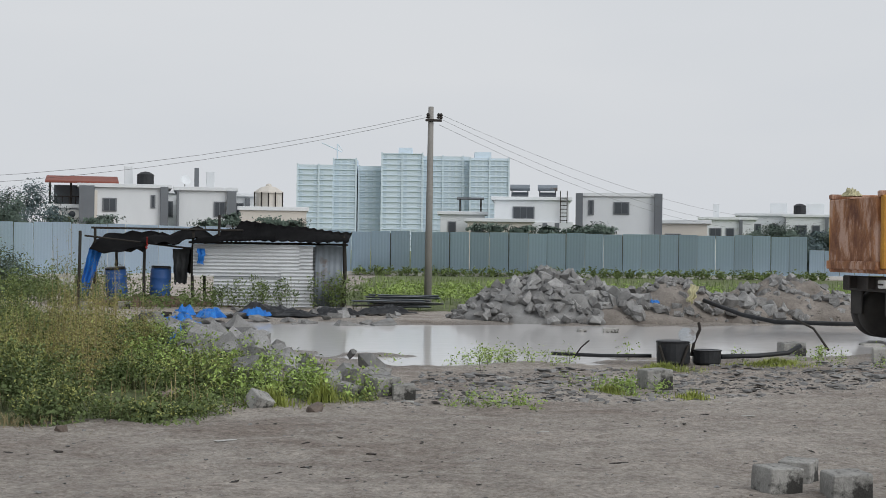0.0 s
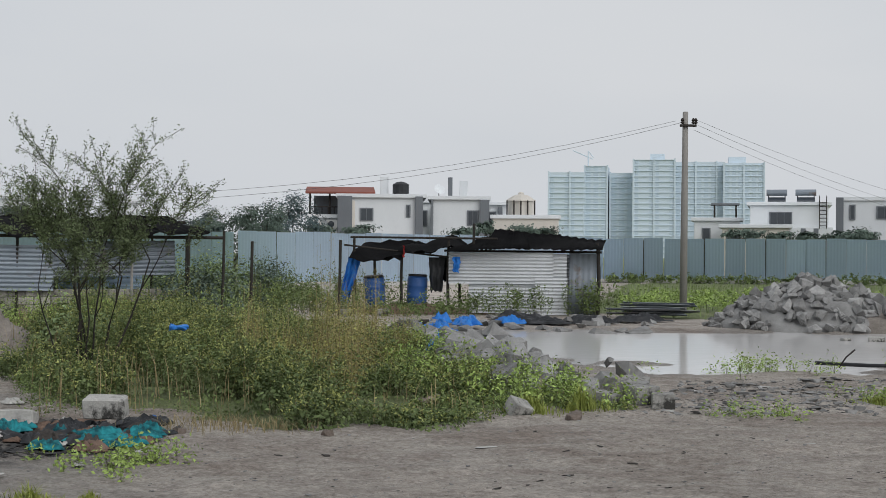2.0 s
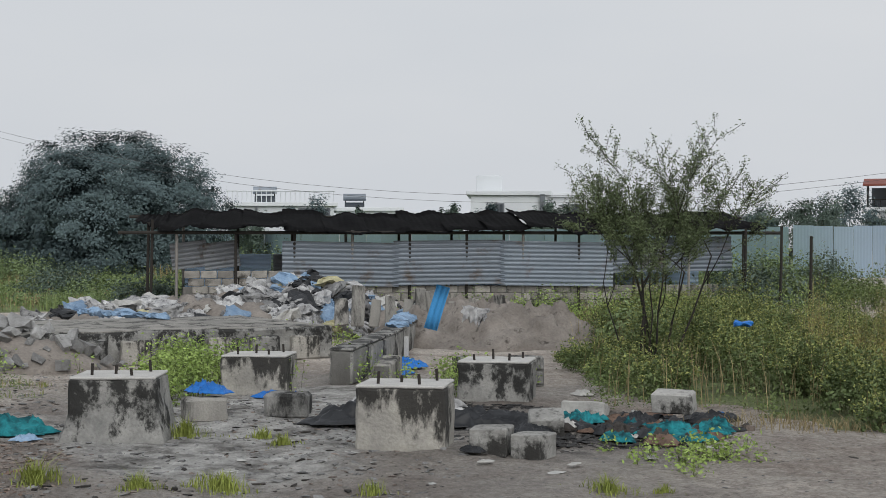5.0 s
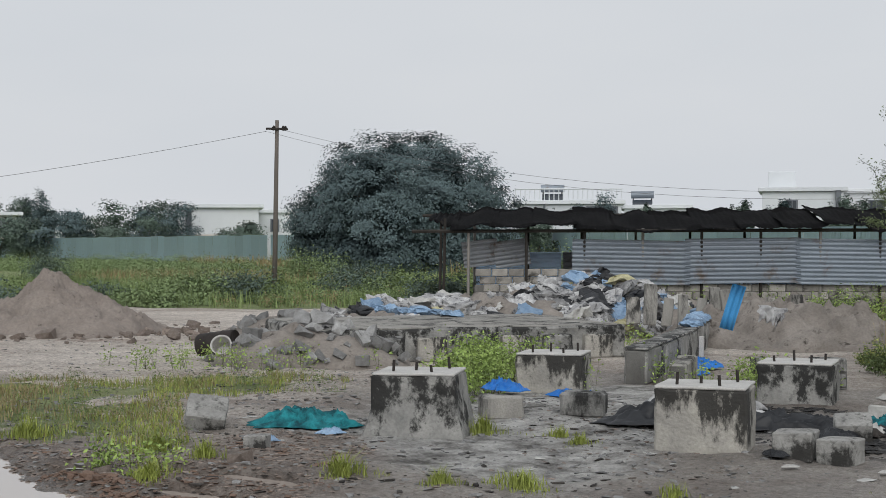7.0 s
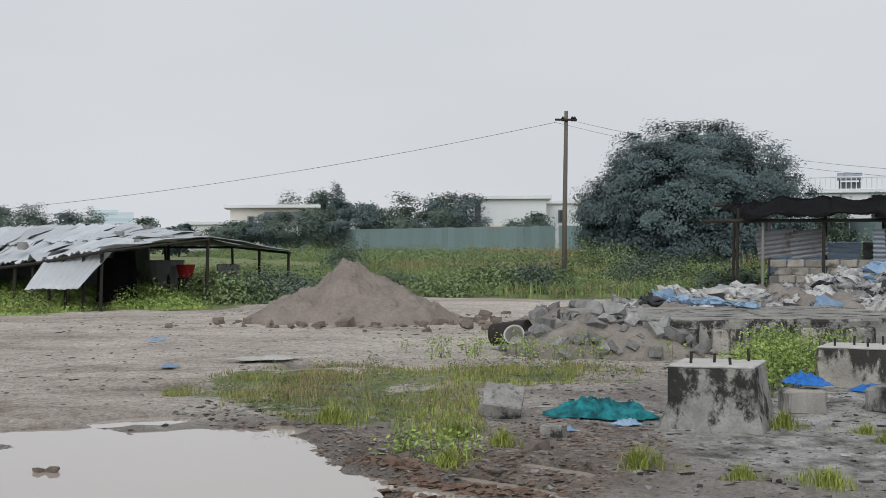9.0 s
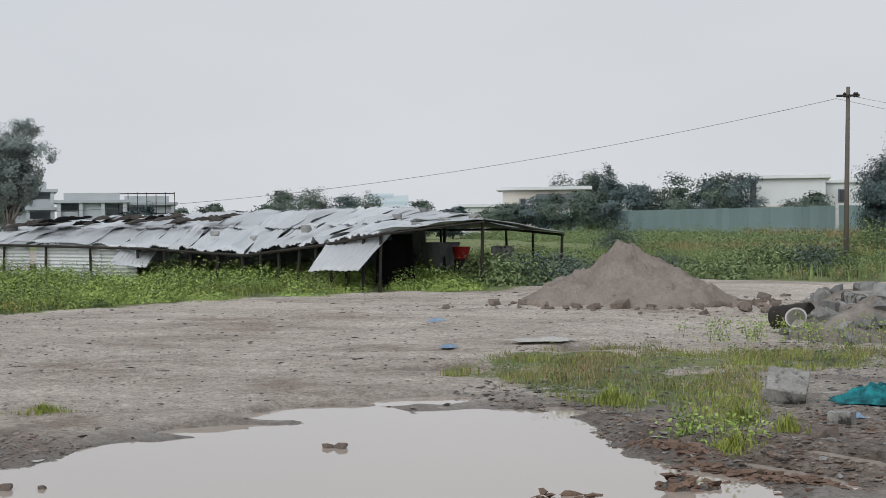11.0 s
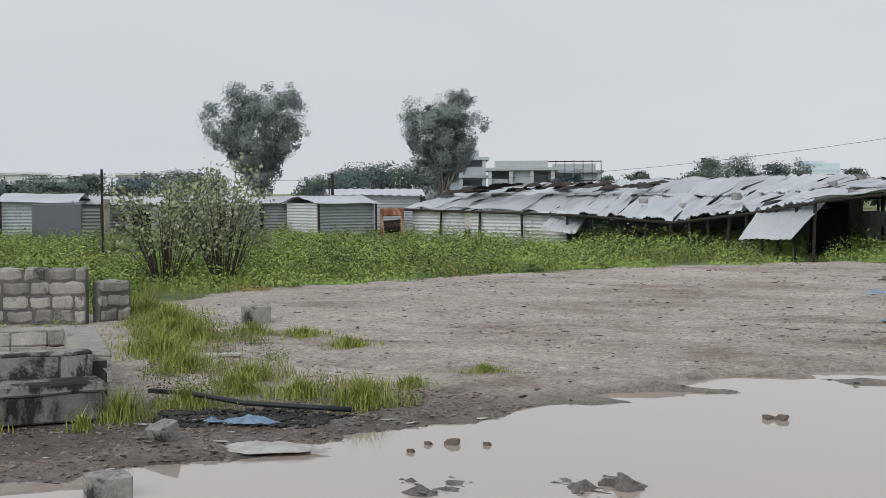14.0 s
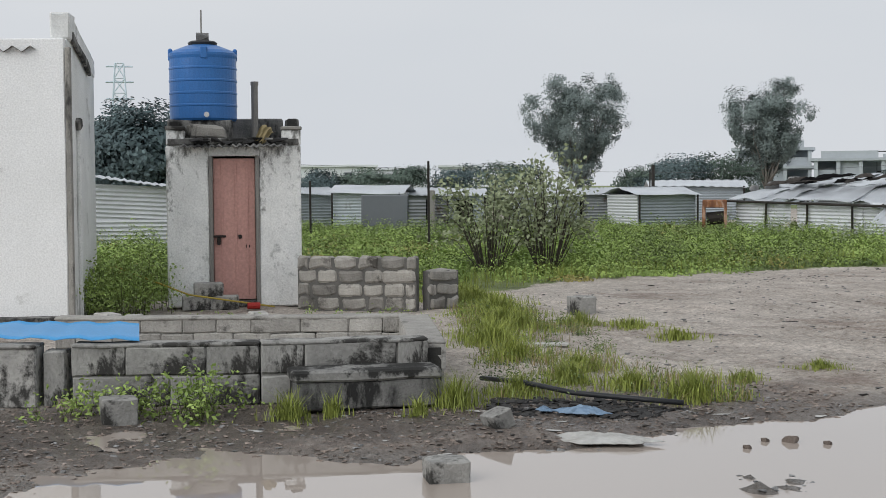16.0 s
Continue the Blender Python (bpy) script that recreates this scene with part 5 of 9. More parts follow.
    up = (b - a).cross(d - a).normalized()
    if up.z < 0:
        up = -up
    w = (b - a).length
    n = max(6, min(40, int(w / pitch * 4)))
    for side in (0, 0.006):
        for j in range(m + 1):
            for i in range(n + 1):
                u, v = i / n, j / m
                p = a.lerp(b, u).lerp(d.lerp(c, u), v)
                q = deep * math.sin(u * w / pitch * 2 * math.pi) + warp * noise.noise(Vector((u * 2.2 + seed, v * 2.2, seed * 1.7)))
                if j == 0:
                    p = p + (a - d).normalized() * 0.07 * noise.noise(Vector((u * 5, seed, 3)))
                vs.append(p + up * (q + side))
    per = (n + 1) * (m + 1)
    for j in range(m):
        for i in range(n):
            k = j * (n + 1) + i
            fs.append((k, k + 1, k + n + 2, k + n + 1))
            fs.append((per + k, per + k + n + 1, per + k + n + 2, per + k + 1))
    for i in range(n):
        for k in (i, m * (n + 1) + i):
            fs.append((k, per + k, per + k + 1, k + 1))
    return part(name, mesh_of(name, vs, fs, smooth=True), mt, parent, label)


def drum_mesh(r, h):
    return mesh_of("drum", *lathe([(r * 0.9, 0), (r, 0.03), (r, h * 0.3), (r * 1.04, h * 0.33), (r, h * 0.36), (r, h * 0.64), (r * 1.04, h * 0.67), (r, h * 0.7), (r, h - 0.06), (r * 0.93, h), (r * 0.9, h - 0.02)], 22), smooth=True)


def tin_shed():
    t = thing("tin_shack", pose(0, 0, 0), "small tin shack with torn black sheeting and an open side", "shack")
    for k, (x0, x1, z0, z1, y) in enumerate(((-6.48, -3.72, 0.82, 1.64, 37.9), (-5.95, -4.15, 0.05, 0.86, 37.93), (-4.2, -3.35, 0.03, 0.98, 37.87), (-3.74, -3.38, 0.94, 1.62, 37.95))):
        part("wall_sheet", sheet(x1 - x0, z1 - z0, 0.09, 0.022, "x", 0.0, k), M["galv_white"], t, "ribbed galvanised wall sheet", pose((x0 + x1) / 2, y, z0, 0, 0.4 * (k % 2), 0))
    part("door_sheet", sheet(0.72, 1.6, 0.15, 0.012, "z", 0.04, 9), M["galv"], t, "plain tin door leaf", pose(-3.0, 38.15, 0.03, -2, 1.5, 14))
    part("back_sheet", sheet(3.4, 1.6, 0.1, 0.018, "x", 0.02, 5), M["galv_old"], t, "", pose(-4.6, 40.2, 0))
    for x, y, h in ((-9.05, 38.0, 2.05), (-8.95, 40.0, 1.9), (-6.5, 38.05, 2.0), (-6.5, 40.0, 1.9), (-2.62, 38.5, 1.9), (-2.7, 40.2, 1.9), (-7.75, 38.0, 1.75), (-5.85, 38.2, 2.4)):
        vs, fs = tube([(x, y, -0.1), (x + 0.03 * math.sin(x * 9), y, h * 0.5), (x, y, h)], [0.045, 0.04, 0.035], 7)
        part("post", mesh_of("post", vs, fs), M["wood"], t)
    rod("rail", (-9.15, 38.0, 2.03), (-5.2, 38.0, 2.0), 0.028, M["wood"], t)
    rod("rail", (-9.3, 37.9, 1.82), (-6.4, 38.0, 1.5), 0.025, M["wood"], t)
    rod("rail", (-6.6, 37.9, 1.68), (-2.5, 38.4, 1.66), 0.03, M["wood"], t)
    # black roof sheeting, sagging and torn
    roof_sheet([(-9.1, 37.6, 1.55), (-7.7, 37.5, 1.48), (-7.7, 39.8, 1.85), (-9.1, 39.8, 1.9)], M["black"], t, 2, 0.5, 0.03, warp=0.3, name="roof_cover", label="sagging torn black sheeting")
    roof_sheet([(-7.8, 37.6, 1.62), (-6.35, 37.6, 1.7), (-6.3, 39.9, 1.95), (-7.8, 39.9, 1.9)], M["black"], t, 4, 0.5, 0.03, warp=0.32, name="roof_cover")
    roof_sheet([(-6.5, 37.55, 1.68), (-4.3, 37.6, 1.78), (-4.6, 39.0, 2.22), (-5.9, 39.0, 1.95)], M["black"], t, 6, 0.12, 0.025, warp=0.1, name="roof_cover")
    roof_sheet([(-5.6, 37.5, 1.70), (-2.45, 37.9, 1.72), (-2.5, 40.2, 2.0), (-5.4, 39.0, 2.26)], M["black"], t, 8, 0.12, 0.025, warp=0.1, name="roof_cover")
    part("hanging_rag", hanging(0.45, 0.9, 3), M["black_plastic"], t, "", pose(-6.85, 38.2, 0.6))
    part("hanging_rag", hanging(0.35, 0.7, 5), M["black"], t, "", pose(-6.62, 38.3, 0.85))
    part("hanging_rag", hanging(0.05, 0.3, 9, fold=0.02), M["red"], t, "thin orange-red rag", pose(-7.6, 37.5, 1.5))
    part("hanging_rag", hanging(0.2, 0.4, 11, fold=0.02), M["blue_tarp"], t, "small blue rag", pose(-6.25, 37.75, 1.12))
    return t


tin_shed()
for x, y, r, h, tilt in ((-8.52, 38.3, 0.28, 0.88, 4), (-7.45, 38.5, 0.27, 0.92, -2)):
    t = thing("drum", pose(x, y, 0.2, tilt, -tilt, 0), "scuffed blue plastic drum under the shack roof", "drum", "blue drums")
    part("body", drum_mesh(r, h * 0.85), M["blue_drum"], t)
    part("lid", mesh_of("lid", *lathe([(r * 0.94, h * 0.855), (r * 0.96, h * 0.9), (r * 0.9, h * 0.92)], 20)), M["black_plastic"], t, "dark cover")
    single("flat_stone", chunk(int(x * 10), 0.7, 0.6, 0.22), M["rubble"], pose(x, y, gz(x, y) + 0.1), "rough flat stone under a drum", "stone", "drum stands")
single("blue_tarpaulin", hanging(0.34, 1.2, 2, n=26, fold=0.09, ragged=0.3), M["blue_tarp"], pose(-9.3, 37.85, 0.3, 0, 14, 10), "torn blue tarpaulin hanging on the shack corner post", "tarpaulin")
single("white_sheet", hanging(0.38, 0.55, 6, fold=0.04), M["white_cloth"], pose(-9.75, 37.7, 0.25, -8, 6, 5), "dirty white woven sheet beside the shack", "sheet")
single("earth_bank", heap_mesh(2.4, 1.0, 0.28, 14, 48, 0.12, 4, 1.0, 0.6), M["clay"], pose(-7.7, 38.4, 0), "reddish earth floor of the open shack", "earth")
for k in range(9):
    x0, y0 = -1.95 + rng.uniform(-0.2, 0.3), 38.0 + rng.uniform(-0.5, 0.4)
    single("metal_strip", sheet(1.5 + 0.5 * rng.uniform(), 0.22, 0.07, 0.012, "x", 0.03, k), M["galv_old"] if k % 2 else M["galv"], pose(x0 + 0.75, y0, 0.06 + 0.035 * k, 80, 0, -8 + rng.uniform(-7, 7)), "bent strip of roofing metal on a pile", "metal strip", "pile of metal strips")

# ---- rubble heaps at the edge of the flooded yard ----
CHUNKS = []
for k in range(10):
    q = random.Random(k)
    me = chunk(k, 1.0, q.uniform(0.6, 0.95), q.uniform(0.4, 0.75), 16, 0.7)
    me.materials.append(M["rubble"])
    CHUNKS.append(me)
STONES = []
for k in range(6):
    me = chunk(50 + k, 1.0, 0.8, 0.6, 22, 0.1)
    me.materials.append(M["rubble"])
    STONES.append(me)


CLODS = []
for k in range(6):
    me = chunk(70 + k, 1.0, 0.8, 0.55, 24, 0.15)
    me.materials.append(M["mud_clod"])
    CLODS.append(me)


def rubble_heap(x, y, rx, ry, h, n, seed, label, turn=0.0, core="mound", size=(0.16, 0.42)):
    t = thing("rubble_heap", pose(x, y, 0, 0, 0, turn), label, "rubble heap", "rubble heaps")
    part("core", heap_mesh(rx, ry, h * 0.92, 20, 60, 0.22 * h, seed, 0.85, 0.35), M[core], t, "loose earth core")
    g = random.Random(seed)
    for i in range(n):
        a, q = g.uniform(0, 2 * math.pi), g.uniform(0, 1) ** 0.6
        u, v = math.cos(a) * q, math.sin(a) * q
        z = h * 0.92 * max(0, 1 - q ** 1.35) ** 0.85
        s = g.uniform(*size) * (1.15 - 0.4 * q)
        o = part("chunk", CHUNKS[g.randrange(10)], None, t, "", pose(u * rx * 1.04, v * ry * 1.04, z + s * 0.12, g.uniform(-50, 50), g.uniform(-50, 50), g.uniform(0, 360)) @ Matrix.Diagonal((s, s, s, 1)))
    return t


rubble_heap(2.55, 33.7, 2.35, 1.7, 1.12, 300, 1, "tall heap of broken grey concrete and stones", 0.0, "rubble", (0.16, 0.36))
rubble_heap(5.35, 34.4, 1.9, 1.5, 0.98, 190, 2, "heap of brown earth and broken stones", 0.0, "mound", (0.08, 0.26))
rubble_heap(8.3, 35.3, 2.4, 1.6, 1.0, 260, 3, "low heap of earth, stones and rubbish", 0.0, "mound", (0.09, 0.28))
rubble_heap(4.0, 33.0, 1.6, 0.9, 0.55, 70, 4, "low skirt of broken stones between heaps")
rubble_heap(6.9, 34.0, 1.5, 0.8, 0.5, 60, 5, "low skirt of stones and earth")
single("yellow_rag", hanging(0.2, 0.5, 4, fold=0.05), M["sack_yellow"], pose(5.6, 33.0, 0.45, -35, 20, 0), "pale yellow rag on a rubble heap", "rag")
single("blue_rag", drape(0.25, 0.2, 3, 0.1), M["blue_tarp"], pose(4.75, 33.0, 0.42), "small scrap of blue plastic on rubble", "rag")


# ---- tipper truck ----
def tipper_truck():
    t = thing("tipper_truck", pose(7.75, 26.0, 0, 0, 0, 8), "rusty orange tipper truck seen from its tail", "truck")
    # x runs forward, y from the near side to the far side
    body = part("tipper_body", box(5.0, 2.2, 0.1, 0.02, (2.5, 1.1, 1.24)), M["rust"], t, "rusted orange tipper body")
    part("tailgate", rough_box(0.08, 2.12, 1.26, 0.012, 3, 2, 0.015), M["rust"], body, "dented rusty tailgate", pose(0.03, 1.1, 1.36, 0, 0, 0))
    part("tailgate_lip", box(0.12, 2.2, 0.16, 0.02, (0.0, 1.1, 1.3)), M["rust"], body)
    for y0 in (0.02, 2.18):
        part("side_panel", box(4.9, 0.06, 1.3, 0.015, (2.5, y0, 1.34)), M["rust_yellow"], body, "worn yellow side panel")
        for k in range(6):
            part("side_rib", box(0.13, 0.12, 1.32, 0.02, (0.1 + k * 0.95, y0 + (-0.06 if y0 < 1 else 0.06), 1.33)), M["rust_yellow"], body)
        part("top_rail", box(5.0, 0.14, 0.1, 0.02, (2.5, y0, 2.63)), M["rust"], body)
    part("front_panel", box(0.08, 2.1, 1.5, 0.02, (4.95, 1.1, 1.34)), M["rust"], body)
    for y0 in (0.7, 1.5):
        part("chassis_rail", box(7.2, 0.1, 0.22, 0.01, (3.7, y0, 0.95)), M["iron"], t)
    part("tail_bar", box(0.12, 2.0, 0.28, 0.02, (0.3, 1.1, 0.9)), M["iron"], t, "dark tail bar")
    lamp = part("tail_lamp", box(0.06, 0.3, 0.16, 0.02, (0.22, 0.3, 0.97)), M["white_plastic"], t, "pale rear plate and lamp")
    part("plate_bar", box(0.02, 0.2, 0.03, 0, (0.18, 0.3, 1.03)), M["iron"], lamp)
    part("mudflap", box(0.03, 0.5, 0.5, 0.01, (0.42, 0.35, 0.45)), M["tyre"], t)
    part("mudflap", box(0.03, 0.5, 0.5, 0.01, (0.42, 1.85, 0.45)), M["tyre"], t)
    tyre = mesh_of("tyre", *lathe([(0.26, -0.13), (0.44, -0.14), (0.5, -0.1), (0.505, 0.0), (0.5, 0.1), (0.44, 0.14), (0.26, 0.13)], 28), smooth=True)
    tyre.materials.append(M["tyre"])
    rim = mesh_of("rim", *lathe([(0.27, -0.1), (0.27, 0.1), (0.2, 0.06), (0.08, 0.08)], 18))
    rim.materials.append(M["rust"])
    for x0 in (0.95, 2.2, 6.1):
        for y0 in ((0.12, 0.42, 1.78, 2.08) if x0 < 5 else (0.2, 2.0)):
            w = part("wheel", rim, None, t, "", pose(x0, y0, 0.5, 90, 0, 0))
            part("tyre", tyre, None, w)
        rod("axle", (x0, 0.2, 0.5), (x0, 2.0, 0.5), 0.07, M["iron"], t)
    cab = part("cab", box(1.5, 2.1, 1.6, 0.08, (6.2, 1.1, 0.95)), M["rust_yellow"], t, "worn yellow cab")
    part("windscreen", box(0.04, 1.8, 0.6, 0.02, (6.96, 1.1, 1.75)), M["glass"], cab)
    for y0 in (0.03, 2.17):
        part("side_window", box(0.8, 0.03, 0.5, 0.02, (6.3, y0, 1.8)), M["glass"], cab)
    return t


tipper_truck()
single("twisted_sack", drape(0.5, 0.3, 4, 0.2), M["sack_yellow"], pose(7.62, 27.2, 2.66, 0, 0, 40), "brown rolled sacking on the tailgate top", "sacking")

# ---- old stove pots, pipes and blocks by the water ----
t = thing("cooking_pot", pose(3.28, 20.7, gz(3.28, 20.7)), "soot-black cooking drum with a loose lid", "pot")
part("body", mesh_of("body", *lathe([(0.2, 0.02), (0.235, 0.05), (0.24, 0.32), (0.25, 0.35), (0.22, 0.36)], 20)), M["black_plastic"], t)
part("lid", mesh_of("lid", *lathe([(0.12, 0), (0.13, 0.02), (0.02, 0.04)], 16)), M["galv_old"], t, "tilted grey lid", pose(0.18, -0.05, 0.42, 60, 20, 0))
for x0, lean in ((-0.12, -14), (0.05, 16)):
    rod("prop", (x0, -0.25, -0.05), (x0 + lean * 0.008, -0.2, 0.3), 0.02, M["wood"], t)
t = thing("cooking_pot", pose(3.78, 20.85, gz(3.8, 20.85)), "low soot-black pan beside the drum", "pot")
part("body", mesh_of("body", *lathe([(0.17, 0.0), (0.2, 0.03), (0.205, 0.19), (0.215, 0.21), (0.19, 0.2)], 20)), M["black_plastic"], t)
part("handle", mesh_of("handle", *tube([(-0.22, 0, 0.12), (-0.18, 0, 0.32), (-0.1, 0, 0.5), (-0.12, 0, 0.6)], 0.022, 6)), M["iron"], t)


def pipe(points, r, label, mt="black_plastic"):
    single("pipe", mesh_of("pipe", *tube(points, r, 7), smooth=True), M[mt], Matrix(), label, "pipe", "loose pipes and hoses")


pipe([(4.0, 20.9, 0.1), (4.6, 21.2, 0.1), (5.05, 21.3, 0.14), (5.25, 21.4, 0.24)], 0.035, "bent black pipe with a flared end lying on the mud")
pipe([(1.6, 21.3, 0.09), (2.3, 21.1, 0.08), (3.0, 20.9, 0.1)], 0.028, "straight black pipe lying on the mud")
pipe([(5.9, 33.0, 0.5), (6.6, 32.2, 0.22), (7.2, 31.6, 0.1), (8.4, 31.5, 0.08), (9.6, 31.6, 0.08)], 0.05, "long black hose running off a rubble heap")
pipe([(1.9, 21.0, 0.05), (2.0, 21.0, 0.2), (2.12, 21.05, 0.3)], 0.012, "thin dead stick standing in mud", "wood")
pipe([(6.3, 23.8, 0.02), (6.15, 24.2, 0.35), (5.9, 24.6, 0.5)], 0.02, "thin bent branch standing in mud", "wood")

BLOCK = bm_mesh("block", rough_box(0.38, 0.19, 0.19, 0.012, 2, 1, 0.014))
BLOCK.materials.append(M["masonry"])
BLOCK2 = bm_mesh("block", rough_box(0.30, 0.28, 0.22, 0.012, 3, 3, 0.01))
BLOCK2.materials.append(M["masonry_dark"])


def block(x, y, z=0.0, turn=0.0, tip=0.0, roll=0.0, me=None, s=1.0, label="weathered grey concrete block lying on the ground"):
    ob = new("concrete_block", me or BLOCK)
    ob.matrix_world = pose(x, y, gz(x, y) + z - 0.015, tip, roll, turn) @ Matrix.Scale(s, 4)
    return tagged(ob, label, "concrete block", "loose concrete blocks")


block(2.22, 9.65, 0, 20, 0, 4, BLOCK2, 0.85, "broken concrete block on the dirt")
block(2.5, 10.2, 0, 60, 0, 0, BLOCK2, 0.8, "broken concrete block on the dirt")
block(2.64, 9.5, -0.02, 5, 0, 0, BLOCK2, 0.9, "broken concrete block on the dirt")
for a in ((2.5, 17.1, 0, 15, 0, 0, BLOCK2, 1.1), (3.37, 29.2, 0, 0, 0, 0, BLOCK, 0.8), (7.69, 26.3, 0, 10, 90, 0, BLOCK, 1.1), (5.6, 23.4, 0, 5, 0, 0, BLOCK2, 1.25), (6.6, 21.6, 0, -10, 0, 0, BLOCK, 1.2), (2.8, 29.3, 0, 30, 0, 0, BLOCK2, 0.5),
          (-1.82, 14.35, 0, 40, 25, 20, BLOCK2, 0.72), (-0.62, 15.9, 0, 25, 0, 0, BLOCK2, 0.95), (-0.4, 15.6, 0, 5, 0, 0, BLOCK2, 0.8), (-1.0, 15.5, 0, 70, 10, 0, BLOCK2, 0.75), (-0.75, 16.6, 0.02, -15, 12, 5, BLOCK2, 1.0), (-7.9, 36.3, 0, 10, 0, 0, BLOCK2, 1.0), (-8.8, 36.0, 0, 40, 0, 0, BLOCK2, 0.9),
          (-18.7, 0.46, 0, 12, 0, 0, BLOCK2, 1.05), (-10.45, -3.05, 0, 20, 0, 0, BLOCK2, 0.85), (-8.62, -0.7, 0.0, 12, 0, 0, BLOCK2, 0.82), (-10.05, -0.42, 0, 33, 20, 0, BLOCK2, 0.55),
          (-5.78, 9.95, 0, 15, 0, 0, BLOCK2, 1.0), (-5.45, 10.02, 0, -5, 0, 0, BLOCK2, 0.9), (-6.1, 12.35, 0.06, 10, 75, 0, BLOCK, 1.1), (-5.95, 11.2, 0, 30, 15, 0, BLOCK2, 1.0), (-5.3, 12.5, 0.12, 5, 10, 0, BLOCK, 1.0), (-10.75, 8.25, 0.0, 50, 30, 10, BLOCK2, 1.2), (-9.25, 7.6, 0, 30, 0, 0, BLOCK2, 0.6)):
    block(*a)
for k in range(95):
    f = rng.uniform() ** 0.8
    cx, cy = -1.1 - 3.4 * f + rng.normal() * 0.42, 15.9 + 9.2 * f + rng.normal() * 0.5
    s = rng.uniform(0.16, 0.46) * (0.75 + 0.5 * f)
    ob = new("rubble_chunk", CHUNKS[k % 10])
    ob.matrix_world = pose(cx, cy, gz(cx, cy) + s * 0.2 + rng.uniform(0, 0.16), rng.uniform(-40, 40), rng.uniform(-40, 40), rng.uniform(0, 360)) @ Matrix.Scale(s, 4)
    tagged(ob, "broken chunk of grey concrete beside the weeds", "rubble", "scattered rubble chunks")
for k in range(60):
    cx, cy = rng.uniform(-6.5, -1.0), rng.uniform(30.5, 36.5)
    s = rng.uniform(0.12, 0.4)
    ob = new("rubble_chunk", CHUNKS[k % 10])
    ob.matrix_world = pose(cx, cy, gz(cx, cy) + s * 0.12, rng.uniform(-25, 25), rng.uniform(-25, 25), rng.uniform(0, 360)) @ Matrix.Diagonal((s * 1.3, s, s * 0.6, 1))
    tagged(ob, "flat broken debris in front of the shack", "rubble", "debris by the shack")
single("blue_tarpaulin", drape(0.95, 0.9, 12, 0.42), M["blue_tarp"], pose(-4.55, 25.3, 0.12, 0, 0, 20), "crumpled bright blue tarpaulin on the rubble", "tarpaulin")
for x, y, w, d, s in ((-5.0, 31.5, 1.3, 0.6, 21), (-4.2, 32.4, 0.9, 0.6, 22), (-3.2, 22.4, 0.5, 0.3, 23), (-4.1, 22.8, 0.35, 0.25, 24), (-5.7, 32.2, 0.5, 0.4, 25)):
    single("blue_tarpaulin", drape(w, d, s, 0.28), M["blue_tarp"], pose(x, y, 0.06, 0, 0, s * 31), "crumpled scrap of blue plastic sheeting", "tarpaulin", "blue plastic scraps")
for x, y, w, d, s in ((-3.6, 33.0, 1.4, 0.9, 31), (-2.5, 33.6, 1.2, 0.7, 32), (-1.4, 34.6, 1.3, 0.6, 33), (-4.3, 34.6, 1.2, 0.8, 34), (-5.9, 29.5, 1.3, 0.5, 35)):
    single("black_sheet", drape(w, d, s, 0.26), M["black_plastic"], pose(x, y, 0.04, 0, 0, s * 17), "crumpled black plastic and board debris", "plastic sheet", "black plastic scraps")
single("plank", box(1.9, 0.16, 0.05, 0.006), M["wood"], pose(-5.5, 27.8, 0.12, 0, 12, 118), "dark plank leaning on the rubble", "plank")

# ---- long shed with a black roof and tin sheet wall ----
SHED_L, SHED_R = Vector((-22.9, 25.5, 0)), Vector((-12.2, 33.9, 0))
SHED_A = math.degrees(math.atan2(SHED_R.y - SHED_L.y, SHED_R.x - SHED_L.x))


def along_shed(s, back=0.0, z=0.0):
    d = (SHED_R - SHED_L).normalized()
    return SHED_L + d * s + Vector((-d.y, d.x, 0)) * back + Vector((0, 0, z))


def long_shed():
    t = thing("long_shed", Matrix(), "long open shed with a black roof and tin sheet walls", "shed")
    length = (SHED_R - SHED_L).length
    n = 15
    for i in range(n):
        a, b = -0.3 + (length + 0.6) * i / n, -0.3 + (length + 0.6) * (i + 1.1) / n
        dz = [0.06 * math.sin(k * 0.9) + 0.03 * math.sin(k * 2.3) for k in (i, i + 1)]
        roof_sheet([along_shed(a, -0.5, 1.98 + dz[0]), along_shed(b, -0.5, 1.98 + dz[1]), along_shed(b, 2.9, 2.5 + dz[1] * 0.5), along_shed(a, 2.9, 2.5 + dz[0] * 0.5)], M["black"], t, i + 3, 0.14, 0.007, warp=0.13, label="tarred black roof sheet")
    roof_sheet([along_shed(-0.9, 0.2, 2.2), along_shed(-0.2, 0.2, 2.05), along_shed(-0.2, 2.4, 2.42), along_shed(-0.9, 2.4, 2.4)], M["black"], t, 44, 0.14, 0.025, warp=0.05)
    for i in range(11):
        s = 0.1 + i * (length - 0.2) / 10
        for back, h in ((-0.1, 2.0), (2.7, 2.45)):
            p = along_shed(s, back)
            rod("post", p, p + Vector((0.02, 0, h)), 0.035, M["wood"] if i % 3 else M["pole"], t, 6)
    for back, z in ((-0.15, 2.0), (2.7, 2.42)):
        rod("beam", along_shed(-1.2, back, z - 0.05), along_shed(length + 0.8, back, z - 0.05), 0.045, M["wood"], t, 6)
    for k, (s0, s1, z0, z1, tilt) in enumerate(((2.5, 5.2, 0.72, 1.74, 1.1), (5.1, 7.7, 0.74, 1.78, -0.6), (7.6, 10.3, 0.70, 1.75, 0.9), (10.2, 13.3, 1.02, 1.85, -1.0))):
